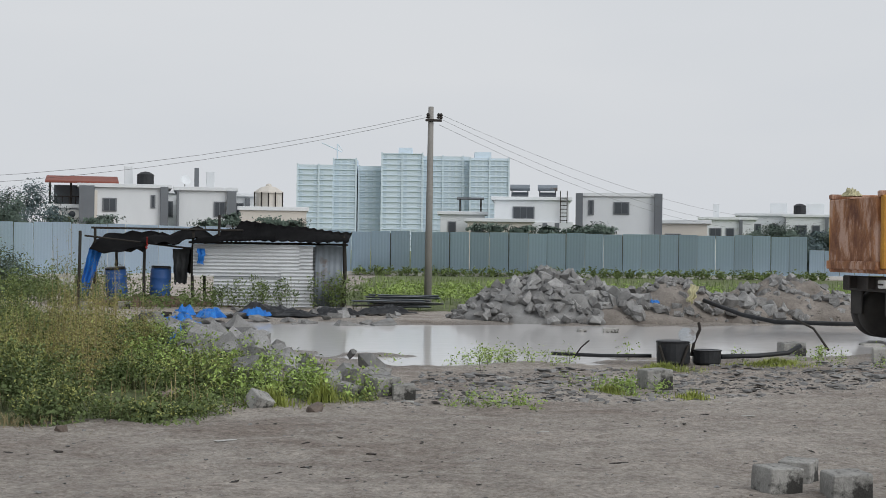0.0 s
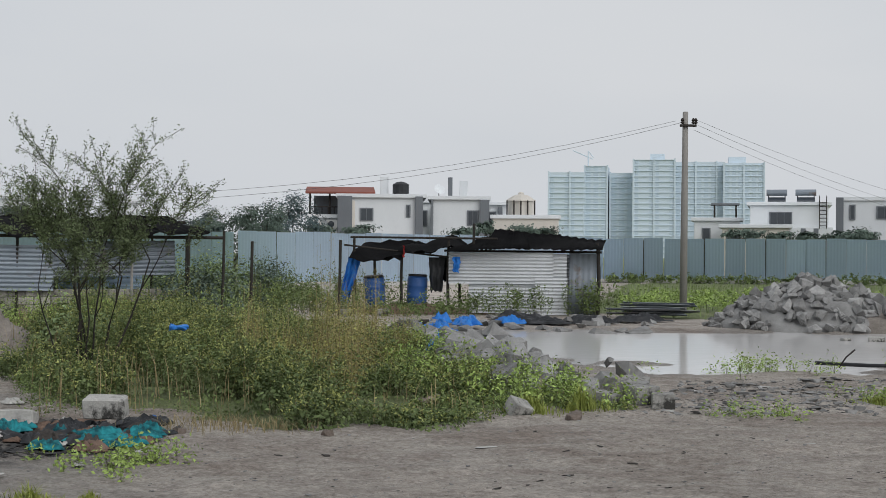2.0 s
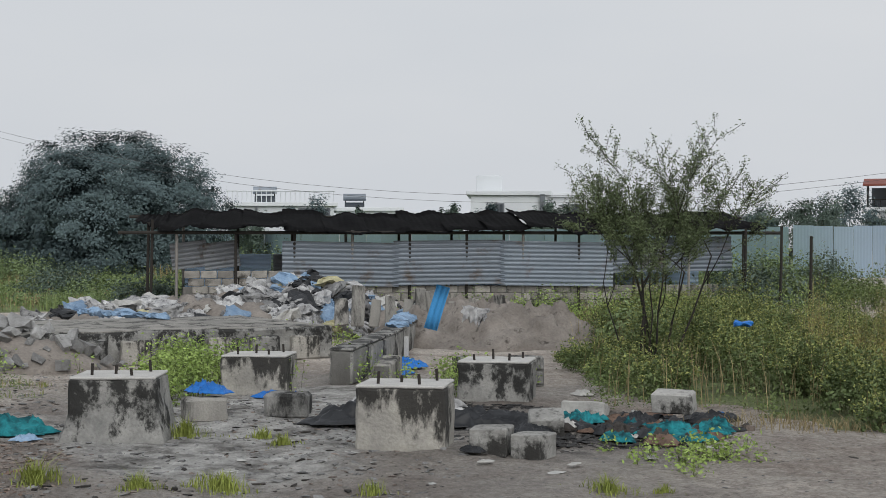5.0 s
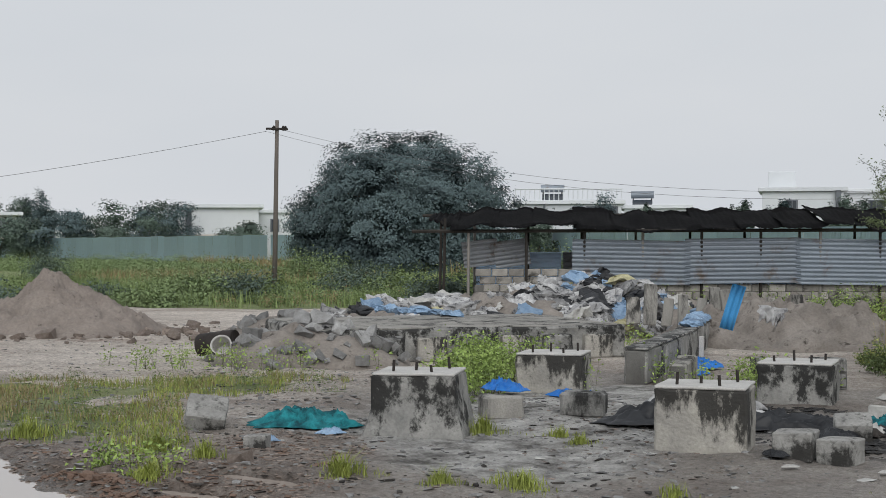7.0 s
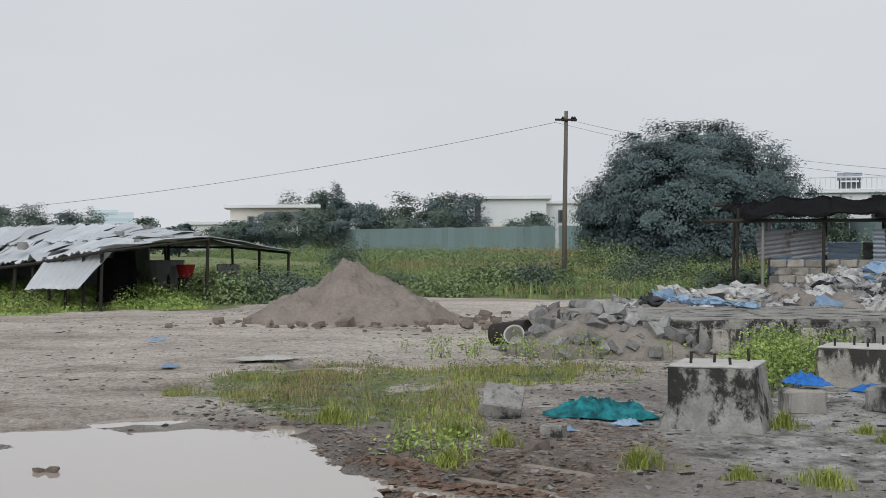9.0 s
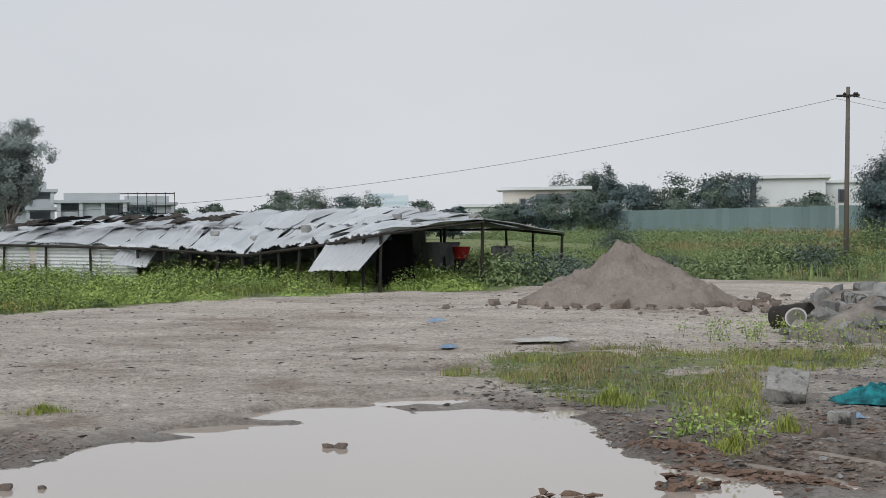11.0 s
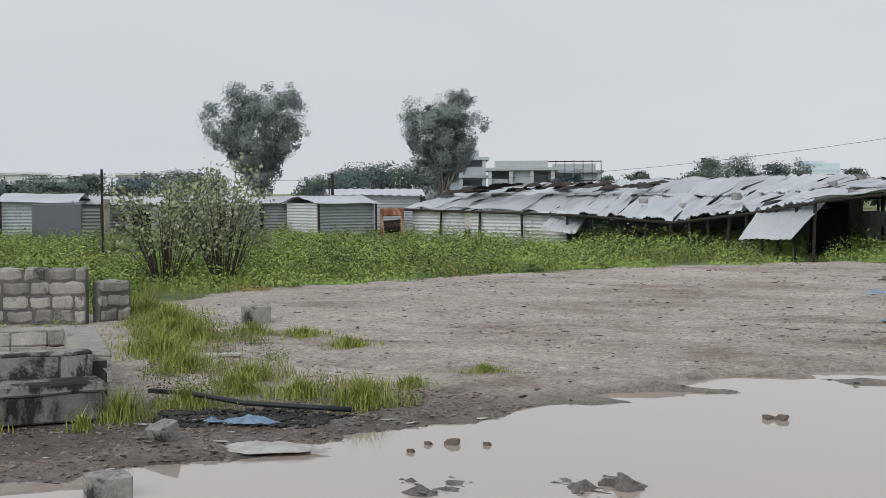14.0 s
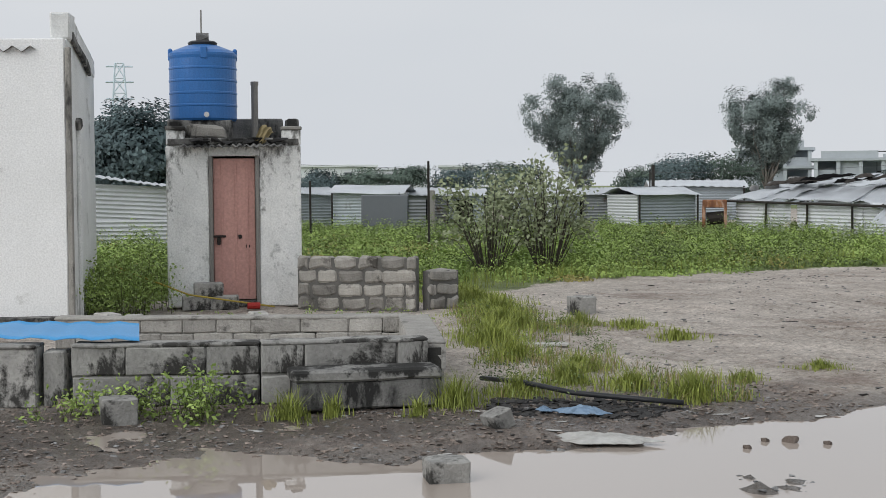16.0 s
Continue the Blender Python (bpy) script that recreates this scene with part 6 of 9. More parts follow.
        p = along_shed((s0 + s1) / 2, -0.2 if k < 3 else 0.05)
        part("wall_sheet", sheet(s1 - s0, z1 - z0, 0.1, 0.026, "x", 0.0, k + 2), M["galv"], t, "ribbed grey tin wall sheet", Matrix.Translation((p.x, p.y, z0)) @ pose(0, 0, 0, -4, tilt, SHED_A))
    p = along_shed(0.75, 0.4)
    for k, dx in enumerate((-0.35, 0.4)):
        q = along_shed(0.75 + dx, 0.4)
        part("end_sheet", sheet(0.85, 0.62, 0.1, 0.02, "x", 0.04, 12 + k), M["galv_old"], t, "dark old corrugated sheet", Matrix.Translation((q.x, q.y, 1.13)) @ pose(0, 0, 0, 0, -7, SHED_A - 8 + 25 * k))
    for k in range(6):
        p = along_shed(1.2 + k * 2.2, 2.75)
        part("back_sheet", sheet(2.15, 1.1, 0.12, 0.02, "x", 0.03, 30 + k), M["galv_old"] if k in (1, 4) else M["fence"], t, "", Matrix.Translation((p.x, p.y, 0.35)) @ pose(0, 0, 0, 0, 0, SHED_A))
    # low block wall below the sheets
    w = part("block_wall", box(length - 0.3, 0.15, 0.7, 0.01), M["mortar"], t, "low wall of pale concrete blocks", Matrix.Translation(along_shed(length / 2 + 0.1, 0.0, 0)) @ pose(0, 0, 0, 0, 0, SHED_A))
    me = bm_mesh("block", rough_box(0.36, 0.1, 0.17, 0.012, 1, 5, 0.015))
    me.materials.append(M["block_pale"])
    for row in range(4):
        for i in range(34):
            s = -length / 2 + 0.35 + i * 0.385 + (0.19 if row % 2 else 0)
            if s < length / 2 - 0.3:
                part("block", me, None, w, "", pose(s, -0.045, 0.01 + row * 0.178, 0, rng.uniform(-1, 1), rng.uniform(-2, 2)))
    for i in range(7):
        part("block", me, None, w, "", pose(-length / 2 + 0.35 + i * 0.385, -0.03, 0.72 + (0.18 if i < 6 else 0), 0, 0, rng.uniform(-2, 2)))
        part("block", me, None, w, "", pose(-length / 2 + 0.45 + i * 0.385, -0.03, 0.72, 0, 0, rng.uniform(-2, 2)))
    return t


long_shed()
for x, y, h in ((-12.0, 33.2, 2.05), (-11.2, 33.4, 2.1), (-10.0, 31.8, 1.85), (-8.2, 32.8, 1.9), (-23.3, 25.2, 2.25), (-23.6, 25.4, 2.2)):
    single("wooden_post", mesh_of("post", *tube([(0, 0, -0.2), (0.02, 0.0, h * 0.5), (0, 0.02, h)], 0.035, 7)), M["wood"], pose(x, y, 0, 0, 1.5, 0), "thin dark wooden post standing in the weeds", "post", "bare posts")


# ---- foundation works: column stubs, slab, low walls ----
def column_stub(x, y, w, d, h, turn, seed, label, dark=False, splay=0.0):
    t = thing("column_stub", pose(x, y, 0, 0, 0, turn), label, "concrete footing", "concrete column stubs")
    bm = rough_box(w, d, h + 0.06, 0.02, 5, seed, 0.018)
    for v in bm.verts:
        k = 1 + splay * (1 - (v.co.z / (h + 0.06))) ** 2
        v.co.x, v.co.y = v.co.x * k, v.co.y * k
        v.co.z -= 0.06
    part("body", bm, M["stub_dark"] if dark else M["stub"], t)
    part("cap", rough_box(w * 0.99, d * 0.99, 0.025, 0.006, 4, seed + 5, 0.008), M["cement"], t, "paler trowelled top", pose(0, 0, h - 0.004))
    for k, (u, v) in enumerate(((-0.28, -0.28), (0.2, -0.3), (-0.05, -0.02), (0.33, 0.25))):
        a = Vector((u * w, v * d, h - 0.05))
        rod("rebar", a, a + Vector((0.012 * math.sin(k * 3 + seed), 0.01 * math.cos(k + seed), 0.15 + 0.025 * math.sin(seed + k * 2))), 0.0125, M["iron"], t, 8)
    return t


column_stub(-6.62, 10.02, 0.72, 0.66, 0.49, 24, 1, "square concrete column stub with rebar and black streaks")
column_stub(-9.02, 9.25, 0.72, 0.68, 0.51, 33, 2, "blackened concrete column stub with rebar and a splayed foot", True, 0.26)
column_stub(-10.28, 12.75, 0.72, 0.66, 0.42, 27, 3, "concrete column stub with rebar behind a weed patch")
column_stub(-7.62, 13.35, 0.74, 0.66, 0.42, 21, 4, "dark-stained concrete column stub with rebar", True)
single("small_footing", rough_box(0.42, 0.36, 0.24, 0.02, 4, 6, 0.03), M["concrete_dark"], pose(-8.72, 11.2, -0.02, 0, 0, 30), "small blackened concrete footing", "concrete footing")
single("small_footing", rough_box(0.36, 0.3, 0.22, 0.02, 4, 8, 0.02), M["concrete"], pose(-9.2, 10.55, -0.02, 0, 0, 60), "small concrete footing with blue plastic on it", "concrete footing")


def low_wall(points, h, thick, label, mt="concrete", course=0.2, unit_len=0.42, name="low_wall", cap="", joint=0.016, worn=0.02, core="mortar"):
    """A low run of block masonry: a mortar core with blocks set proud of it on both faces; worn: how uneven they are."""
    t = thing(name, Matrix(), label, "wall", "low masonry walls", kind="structure")
    rows = max(1, round(h / course))
    mes = [bm_mesh("block", rough_box(unit_len - joint, thick + 0.02, h / rows - 0.75 * joint, worn, 2, int(h * 100) + 7 * k, worn)) for k in range(4)]
    for me in mes:
        me.materials.append(M[mt])
    for (ax, ay), (bx, by) in zip(points, points[1:]):
        L = math.hypot(bx - ax, by - ay)
        a = math.degrees(math.atan2(by - ay, bx - ax))
        part("core", box(L, thick - 0.03, h - 0.01, 0.005), M[core], t, "", pose((ax + bx) / 2, (ay + by) / 2, -0.02, 0, 0, a))
        for r in range(rows):
            s = 0.0
            while s < L - 0.06:
                u = min(unit_len * rng.uniform(0.72, 1.25) * (0.5 if s == 0 and r % 2 else 1.0), L - s)
                if L - s - u < 0.12:
                    u = L - s
                f, k = (s + u / 2) / L, int(rng.integers(0, 4))
                part("block", mes[k], None, t, "", pose(ax + (bx - ax) * f, ay + (by - ay) * f, r * h / rows + 0.004, rng.uniform(-1, 1), rng.uniform(-0.9, 0.9), a + rng.uniform(-1, 1)) @ Matrix.Diagonal((u / unit_len, 1, rng.uniform(0.94, 1.02), 1)))
                s += u
        if cap:
            part("coping", rough_box(L, thick + 0.035, 0.03, 0.012, 5, int(L * 10), 0.01), M[cap], t, "worn mortar coping", pose((ax + bx) / 2, (ay + by) / 2, h - 0.012, 0, 0, a))
    return t


low_wall([(-10.0, 13.9), (-11.5, 17.2), (-13.7, 21.4)], 0.42, 0.25, "low stained foundation wall running to the sack heap", "masonry_dark", 0.42, 1.2, cap="stub_dark")
low_wall([(-9.3, 13.7), (-10.0, 15.0)], 0.3, 0.2, "low broken foundation wall", "concrete")
low_wall([(-8.9, 14.6), (-8.1, 15.3)], 0.34, 0.2, "short foundation wall behind a column stub", "concrete_dark")
t = thing("slab_platform", pose(-15.3, 16.3, 0, 0, 0, 60), "raised blackened concrete platform with broken edges", "platform", kind="structure")
bm = rough_box(4.6, 3.6, 0.46, 0.035, 12, 11, 0.03)
part("slab", bm, M["stub_dark"], t)
part("top_screed", rough_box(4.4, 3.4, 0.03, 0.02, 12, 12, 0.01), M["concrete"], t, "grey dusty screed", pose(0, 0, 0.445))
for k in range(7):
    part("side_block", rough_box(0.42, 0.2, 0.34, 0.025, 2, k, 0.02), M["stub_dark"] if k % 2 else M["stub"], t, "", pose(-1.9 + k * 0.62, -1.84, 0.01, 0, 0, rng.uniform(-4, 4)))

# ---- heap of old sacks, sheets and plastic ----
def sack_mesh(seed):
    bm = bmesh.new()
    bmesh.ops.create_icosphere(bm, subdivisions=3, radius=0.5)
    for v in bm.verts:
        c = v.co.copy()
        s = Vector([math.copysign(abs(q * 2) ** 0.7, q) / 2 for q in c])
        o = Vector((seed * 5.1, seed * 2.3, 0))
        crease = (1 - abs(noise.noise(c * 4.5 + o))) ** 4 * 0.10
        v.co = Vector((s.x, s.y * 0.62, s.z * 0.22)) + noise.noise_vector(c * 2.6 + o) * 0.17 + noise.noise_vector(c * 9 + o) * 0.05 + c.normalized() * (crease - 0.04)
    return bm_mesh("sack", bm)


SACKS = {}
for key in ("sack", "black_plastic", "pale_blue", "sack_yellow", "white_cloth", "blue_tarp"):
    SACKS[key] = []
    for k in range(4):
        me = sack_mesh(k + 3 * len(SACKS))
        me.materials.append(M[key])
        SACKS[key].append(me)
WORDS = {"sack": "crumpled grey woven sack on the refuse heap", "black_plastic": "crumpled black plastic bag on the refuse heap", "pale_blue": "faded blue plastic bag on the refuse heap", "sack_yellow": "yellowish torn sack on the refuse heap", "white_cloth": "dirty white sheeting on the refuse heap"}
single("refuse_mound", heap_mesh(4.3, 2.4, 0.62, 30, 80, 0.3, 7, 0.8, 0.8), M["mound"], pose(-17.5, 21.4, 0, 0, 0, 40), "grey dusty mound of refuse under old sacks", "mound")
single("refuse_mound", heap_mesh(2.0, 1.7, 0.9, 30, 70, 0.3, 9, 0.8, 0.8), M["mound"], pose(-16.9, 22.3, 0, 0, 0, 40), "tall grey mound of refuse under old sacks", "mound")
for k in range(300):
    if k % 3 == 0:
        cx, cy, hh = -16.9 + rng.normal() * 0.9, 22.2 + rng.normal() * 0.75, 0.0
        hh = 0.88 * max(0, 1 - (math.hypot(cx + 16.9, cy - 22.3) / 2.1) ** 1.8) ** 0.8
    else:
        u, v = rng.uniform(-0.95, 0.95), rng.uniform(-0.9, 0.75)
        ca, sa = math.cos(radians(40)), math.sin(radians(40))
        cx, cy = -17.5 + u * 4.3 * ca - v * 2.4 * sa, 21.4 + u * 4.3 * sa + v * 2.4 * ca
        hh = 0.6 * max(0, 1 - math.hypot(u, v) ** 1.8) ** 0.8
    if math.hypot(cx, cy) > 32 or (cx > -13.2 and cy < 21) or math.atan2(-cx, cy) > radians(47.6):
        continue
    q = rng.uniform()
    key = "sack" if q < 0.72 else "white_cloth" if q < 0.8 else "black_plastic" if q < 0.87 else "pale_blue" if q < 0.95 else "sack_yellow"
    s = rng.uniform(0.35, 0.85)
    ob = new("sack", SACKS[key][k % 4])
    ob.matrix_world = pose(cx, cy, hh + 0.05, rng.uniform(-25, 25), rng.uniform(-35, 35), rng.uniform(0, 360)) @ Matrix.Scale(s, 4)
    tagged(ob, WORDS[key], "sack", "sacks on the refuse heap")
for k in range(15):  # bags laid in a row on the foundation wall
    f = k / 14
    ob = new("plastic_bag", SACKS["pale_blue"][k % 4])
    ob.matrix_world = pose(-11.9 - 2.0 * f, 18.0 + 3.6 * f, 0.47, rng.uniform(-10, 10), rng.uniform(-10, 10), rng.uniform(0, 360)) @ Matrix.Scale(rng.uniform(0.3, 0.42), 4)
    tagged(ob, "faded blue filled bag laid along a low wall", "bag", "row of blue bags")
for k in range(9):
    ob = new("plastic_bag", SACKS["pale_blue"][k % 4])
    ob.matrix_world = pose(-16.0 - 2.3 * k / 8, 17.4 + 0.7 * k / 8 + 0.1 * math.sin(k), 0.52, 0, rng.uniform(-10, 10), rng.uniform(0, 360)) @ Matrix.Scale(rng.uniform(0.26, 0.4), 4)
    tagged(ob, "faded blue filled bag on the slab edge", "bag", "row of blue bags")
me = bm_mesh("slab", rough_box(0.2, 0.06, 0.6, 0.015, 2, 4, 0.012))
me.materials.append(M["concrete"])
for k in range(11):
    ob = new("fence_slab", me)
    ob.matrix_world = pose(-14.35 + k * 0.235, 20.1 + k * 0.13, 0.3 - 0.012 * k, -12 + rng.uniform(-8, 8), rng.uniform(-9, 9), 32 + rng.uniform(-14, 14)) @ Matrix.Diagonal((rng.uniform(0.8, 1.2), 1, rng.uniform(0.75, 1.15), 1))
    tagged(ob, "grey concrete slab standing upright against the heap", "slab", "row of upright slabs")
single("blue_sheet", sheet(0.22, 0.62, 0.09, 0.015, "z", 0.03, 3), M["blue_sheet"], pose(-10.75, 17.1, 0.48, 10, 14, 62), "upright bright blue ribbed sheet at the mound edge", "metal sheet")
single("torn_sheet", hanging(0.42, 0.24, 41, fold=0.08, ragged=0.25), M["sack"], pose(-11.1, 18.9, 0.5, -28, 8, 35), "torn grey sheet propped on the mound", "sheet")
TURN = {59: 42, 57: 30, 55: 36, 56: 36, 60: 30, 61: 30, 68: 60, 69: 84}
for x, y, w, d, s, mt, lab in ((-10.6, 16.2, 0.7, 0.5, 51, "blue_tarp", "torn blue tarpaulin on the wall end"), (-10.2, 15.5, 0.6, 0.35, 52, "blue_tarp", "blue plastic scrap by the footing"), (-9.35, 10.75, 0.5, 0.4, 53, "blue_tarp", "blue plastic sheet on a small footing"), (-9.6, 12.2, 0.5, 0.3, 54, "blue_tarp", "folded blue plastic on the ground"),
                            (-7.75, 11.15, 1.25, 0.8, 55, "black_plastic", "crumpled black plastic sheet by a column stub"), (-7.95, 12.0, 1.3, 0.8, 56, "sack", "grey dusty sheet over rubble"), (-6.7, 11.4, 1.3, 0.5, 57, "black_plastic", "black plastic sheet lying between the stubs"), (-6.25, 10.9, 0.35, 0.25, 58, "white_cloth", "crumpled white cloth on black plastic"),
                            (-9.98, 8.85, 1.05, 0.62, 59, "teal", "crumpled teal cloth on the cement ground"), (-5.95, 11.9, 0.46, 0.4, 60, "teal", "teal cloth tangled among blocks"), (-5.0, 11.6, 0.55, 0.42, 61, "teal", "crumpled teal cloth among rubble"), (-5.45, 11.5, 0.5, 0.35, 62, "litter", "dark tangled refuse between teal cloths"), (-5.15, 13.1, 0.3, 0.25, 63, "blue_tarp", "small blue plastic scrap at the weed edge"),
                            (-9.55, 7.9, 0.3, 0.2, 64, "pale_blue", "pale blue rag in the mud"), (-9.45, 8.6, 0.25, 0.18, 65, "pale_blue", "small pale blue rag"), (-21.1, 9.8, 0.3, 0.2, 66, "pale_blue", "pale blue litter on the dirt track"), (-17.1, 8.05, 0.3, 0.2, 67, "pale_blue", "pale blue litter on the dirt"), (-17.0, 9.35, 0.9, 0.5, 68, "white_cloth", "flat pale sheet lying on the dirt"),
                            (-9.75, 0.2, 0.75, 0.35, 69, "white_cloth", "muddy pale sack at the puddle edge"), (-10.6, 0.12, 0.42, 0.14, 70, "pale_blue", "faded blue plastic by the burnt patch"), (-10.66, -0.12, 0.16, 0.1, 74, "pale_blue", "small faded blue scrap by the burnt patch"), (-9.4, 9.7, 0.2, 0.15, 71, "sack_yellow", "yellowish scrap beside the footing"), (-7.15, 14.4, 0.3, 0.2, 72, "white_cloth", "white plastic scrap on the ground"), (-16.6, 13.1, 0.7, 0.3, 73, "white_cloth", "pale plastic sheet by the rubble"),
                            (-6.0, 10.75, 0.9, 0.45, 80, "black_plastic", "torn black plastic beside a column stub"), (-5.55, 12.2, 0.6, 0.4, 81, "black_plastic", "black plastic among teal rags"), (-4.75, 11.95, 0.45, 0.35, 82, "teal", "torn teal rag on rubble"), (-5.3, 12.1, 0.3, 0.22, 83, "clay", "brown rag among teal cloths"), (-5.5, 9.35, 0.12, 0.07, 84, "white_cloth", "white paper scrap on dark earth"), (-4.9, 9.6, 0.14, 0.06, 85, "white_cloth", "white paper scrap by the weeds"), (-4.6, 10.3, 0.1, 0.08, 86, "white_cloth", "crumpled white scrap on dark earth"), (-5.85, 9.75, 0.25, 0.16, 87, "black_plastic", "black scrap on the ground"), (-6.9, 12.0, 0.8, 0.4, 88, "black_plastic", "black plastic sheet behind a column stub")):
    single("cloth_scrap", drape(w, d, s, (0.05 if s in (68, 69, 70, 66, 67, 73) else 0.33 * min(w, d)), 34), M[mt], pose(x, y, gz(x, y) + (0.22 if s in (53,) else 0.02), 0, 0, TURN.get(s, s * 37)), lab, "cloth scrap", "discarded cloth and plastic")
for k in range(64):  # small rags and scraps trodden into the soot
    x, y = rng.uniform(-6.3, -4.5), rng.uniform(11.0, 12.9)
    key = ("black_plastic", "litter", "black_plastic", "litter", "teal", "clay", "black_plastic", "white_cloth")[k % 8]
    word = {"black_plastic": "black plastic", "litter": "dark sodden cloth", "teal": "torn teal cloth", "clay": "brown cloth", "white_cloth": "dirty white cloth"}[key]
    w = rng.uniform(0.14, 0.42) * (0.6 if key == "white_cloth" else 1.0)
    single("cloth_scrap", drape(w, w * rng.uniform(0.4, 0.8), 300 + k, 0.3 * w, 10, ragged=0.7), M[key], pose(x, y, gz(x, y) + 0.015, 0, 0, rng.uniform(0, 360)), "small scrap of " + word + " on sooty ground", "cloth scrap", "discarded cloth and plastic")
single("plastic_bag", SACKS["blue_tarp"][0], None, pose(-5.6, 15.2, 0.78, 0, 0, 20) @ Matrix.Scale(0.22, 4), "blue plastic bag caught in the weeds", "plastic bag")
single("white_post", box(0.06, 0.06, 0.42, 0.008), M["cement"], pose(-10.7, 16.4, 0, 0, 1, 20), "short white marker post", "post")

# ---- mounds of earth and sand ----
single("earth_mound", heap_mesh(2.3, 1.9, 0.64, 44, 120, 0.34, 13, 0.9, 0.9), M["mound"], pose(-12.3, 21.6, -0.02, 0, 0, 30), "brown-grey mound of dumped earth with ruts", "earth mound")
single("sand_mound", heap_mesh(2.2, 2.2, 1.14, 70, 190, 0.22, 17, 1.12), M["sand"], pose(-24.3, 15.5, -0.02, 0, 0, 10), "tall conical heap of brown sand", "sand heap")
rubble_heap(-15.2, 13.6, 1.5, 1.1, 0.62, 70, 8, "broken earth and concrete rubble beside the slab", 40, "mound", (0.08, 0.3))
rubble_heap(-19.8, 17.2, 1.4, 0.8, 0.4, 30, 9, "low bank of broken earth behind the slab", 40, "mound", (0.1, 0.3))
t = thing("old_drum", pose(-17.3, 13.35, 0.16, 0, 82, 25), "rusty dark drum half buried in earth", "drum")
part("body", drum_mesh(0.17, 0.6), M["iron"], t)
t = thing("bucket", pose(-16.3, 13.0, 0.12, 60, 0, 40), "dirty white plastic bucket lying on its side", "bucket")
part("body", mesh_of("body", *lathe([(0.11, 0), (0.14, 0.26), (0.15, 0.27), (0.13, 0.26), (0.1, 0.02)], 18)), M["cement"], t)
for k in range(260):
    a, q = rng.uniform(0, 6.28), 1.75 + abs(rng.normal()) * 1.1
    cx, cy = -24.3 + math.cos(a) * q, 15.5 + math.sin(a) * q
    if cx + 24.3 < -0.8:
        continue
    s = 0.05 + 0.2 * rng.uniform() ** 2
    ob = new("clod", CLODS[k % 6])
    ob.matrix_world = pose(cx, cy, gz(cx, cy) + s * 0.15, rng.uniform(-30, 30), rng.uniform(-30, 30), rng.uniform(0, 360)) @ Matrix.Scale(s, 4)
    tagged(ob, "hard clod of earth at the foot of the sand heap", "stone", "clods round the sand heap")
for x, y, s in ((-22.5, 14.1, 0.36), (-10.42, 3.8, 0.07), (-10.36, 3.88, 0.09), (-9.83, 1.41, 0.09), (-9.85, 1.25, 0.05), (-9.6, 1.1, 0.05), (-9.75, 1.62, 0.05), (-3.25, 12.5, 0.11), (-2.85, 15.3, 0.2), (-1.2, 14.0, 0.17), (-10.9, -3.55, 0.14), (-4.55, 12.35, 0.12), (-8.75, 7.0, 0.17), (-8.9, 5.9, 0.1)):
    ob = new("stone", CLODS[int(s * 100) % 6])
    ob.matrix_world = pose(x, y, max(gz(x, y), -0.045) + s * 0.14, 10, 8, x * 50) @ Matrix.Scale(s, 4)
    tagged(ob, "single rounded stone lying in the open", "stone", "loose stones")


# ---- long collapsed tin shed ----
def lerp_path(P, f):
    x = f * (len(P) - 1)
    i = min(int(x), len(P) - 2)
    return Vector(P[i]).lerp(Vector(P[i + 1]), x - i)


def collapsed_shed():
    t = thing("collapsed_shed", Matrix(), "long low shed with a warped and patched tin roof", "shed")

    def at(az, d, z):
        x, y = spot(az, d)
        return (x - 0.45, y - 0.12, z)

    ridge = [at(62.5, 36.0, 1.64), at(65.3, 40.0, 1.99), at(69.5, 43.5, 1.99), at(74.2, 47.5, 1.93), at(79.2, 52.5, 1.72)]
    eave = [at(66.5, 33.6, 1.38), at(69.0, 34.6, 1.12), at(71.8, 36.2, 0.88), at(75.8, 40.0, 1.02), at(82.3, 47.0, 1.12)]
    back = [at(59.4, 40.0, 1.27), at(61.5, 45.0, 1.4), at(66.5, 48.5, 1.4), at(72.0, 53.0, 1.4), at(77.5, 58.0, 1.3)]
    n = 22
    for i in range(n):
        f0, f1 = i / n, (i + 1.06) / n
        lift = 0.05 * math.sin(i * 2.1)
        q = [lerp_path(eave, f0), lerp_path(eave, min(1, f1)), lerp_path(ridge, min(1, f1)), lerp_path(ridge, f0)]
        m1, m2 = q[0].lerp(q[3], 0.52), q[1].lerp(q[2], 0.52)
        roof_sheet([q[0], q[1], m2 + Vector((0, 0, 0.03)), m1 + Vector((0, 0, 0.03))], M["galv_roof"], t, i * 3 + 1, 0.13, 0.02, warp=0.10 + 0.06 * (i % 3))
        m1, m2 = q[0].lerp(q[3], 0.46), q[1].lerp(q[2], 0.46)
        roof_sheet([m1 + Vector((0, 0, 0.06 + lift * 0.5)), m2 + Vector((0, 0, 0.06)), q[2], q[3]], M["galv_roof"], t, i * 3 + 2, 0.13, 0.02, warp=0.08 + 0.05 * (i % 2))
    for i in range(12):
        f0, f1 = i / 12, (i + 1.05) / 12
        roof_sheet([lerp_path(back, f0), lerp_path(back, min(1, f1)), lerp_path(ridge, min(1, f1)), lerp_path(ridge, f0)], M["galv_old"], t, 90 + i, 0.14, 0.02, warp=0.06)
    for P, k, r in ((eave, 17, 0.04), (ridge, 9, 0.045), (back, 9, 0.04)):
        for i in range(k):
            p = lerp_path(P, i / (k - 1))
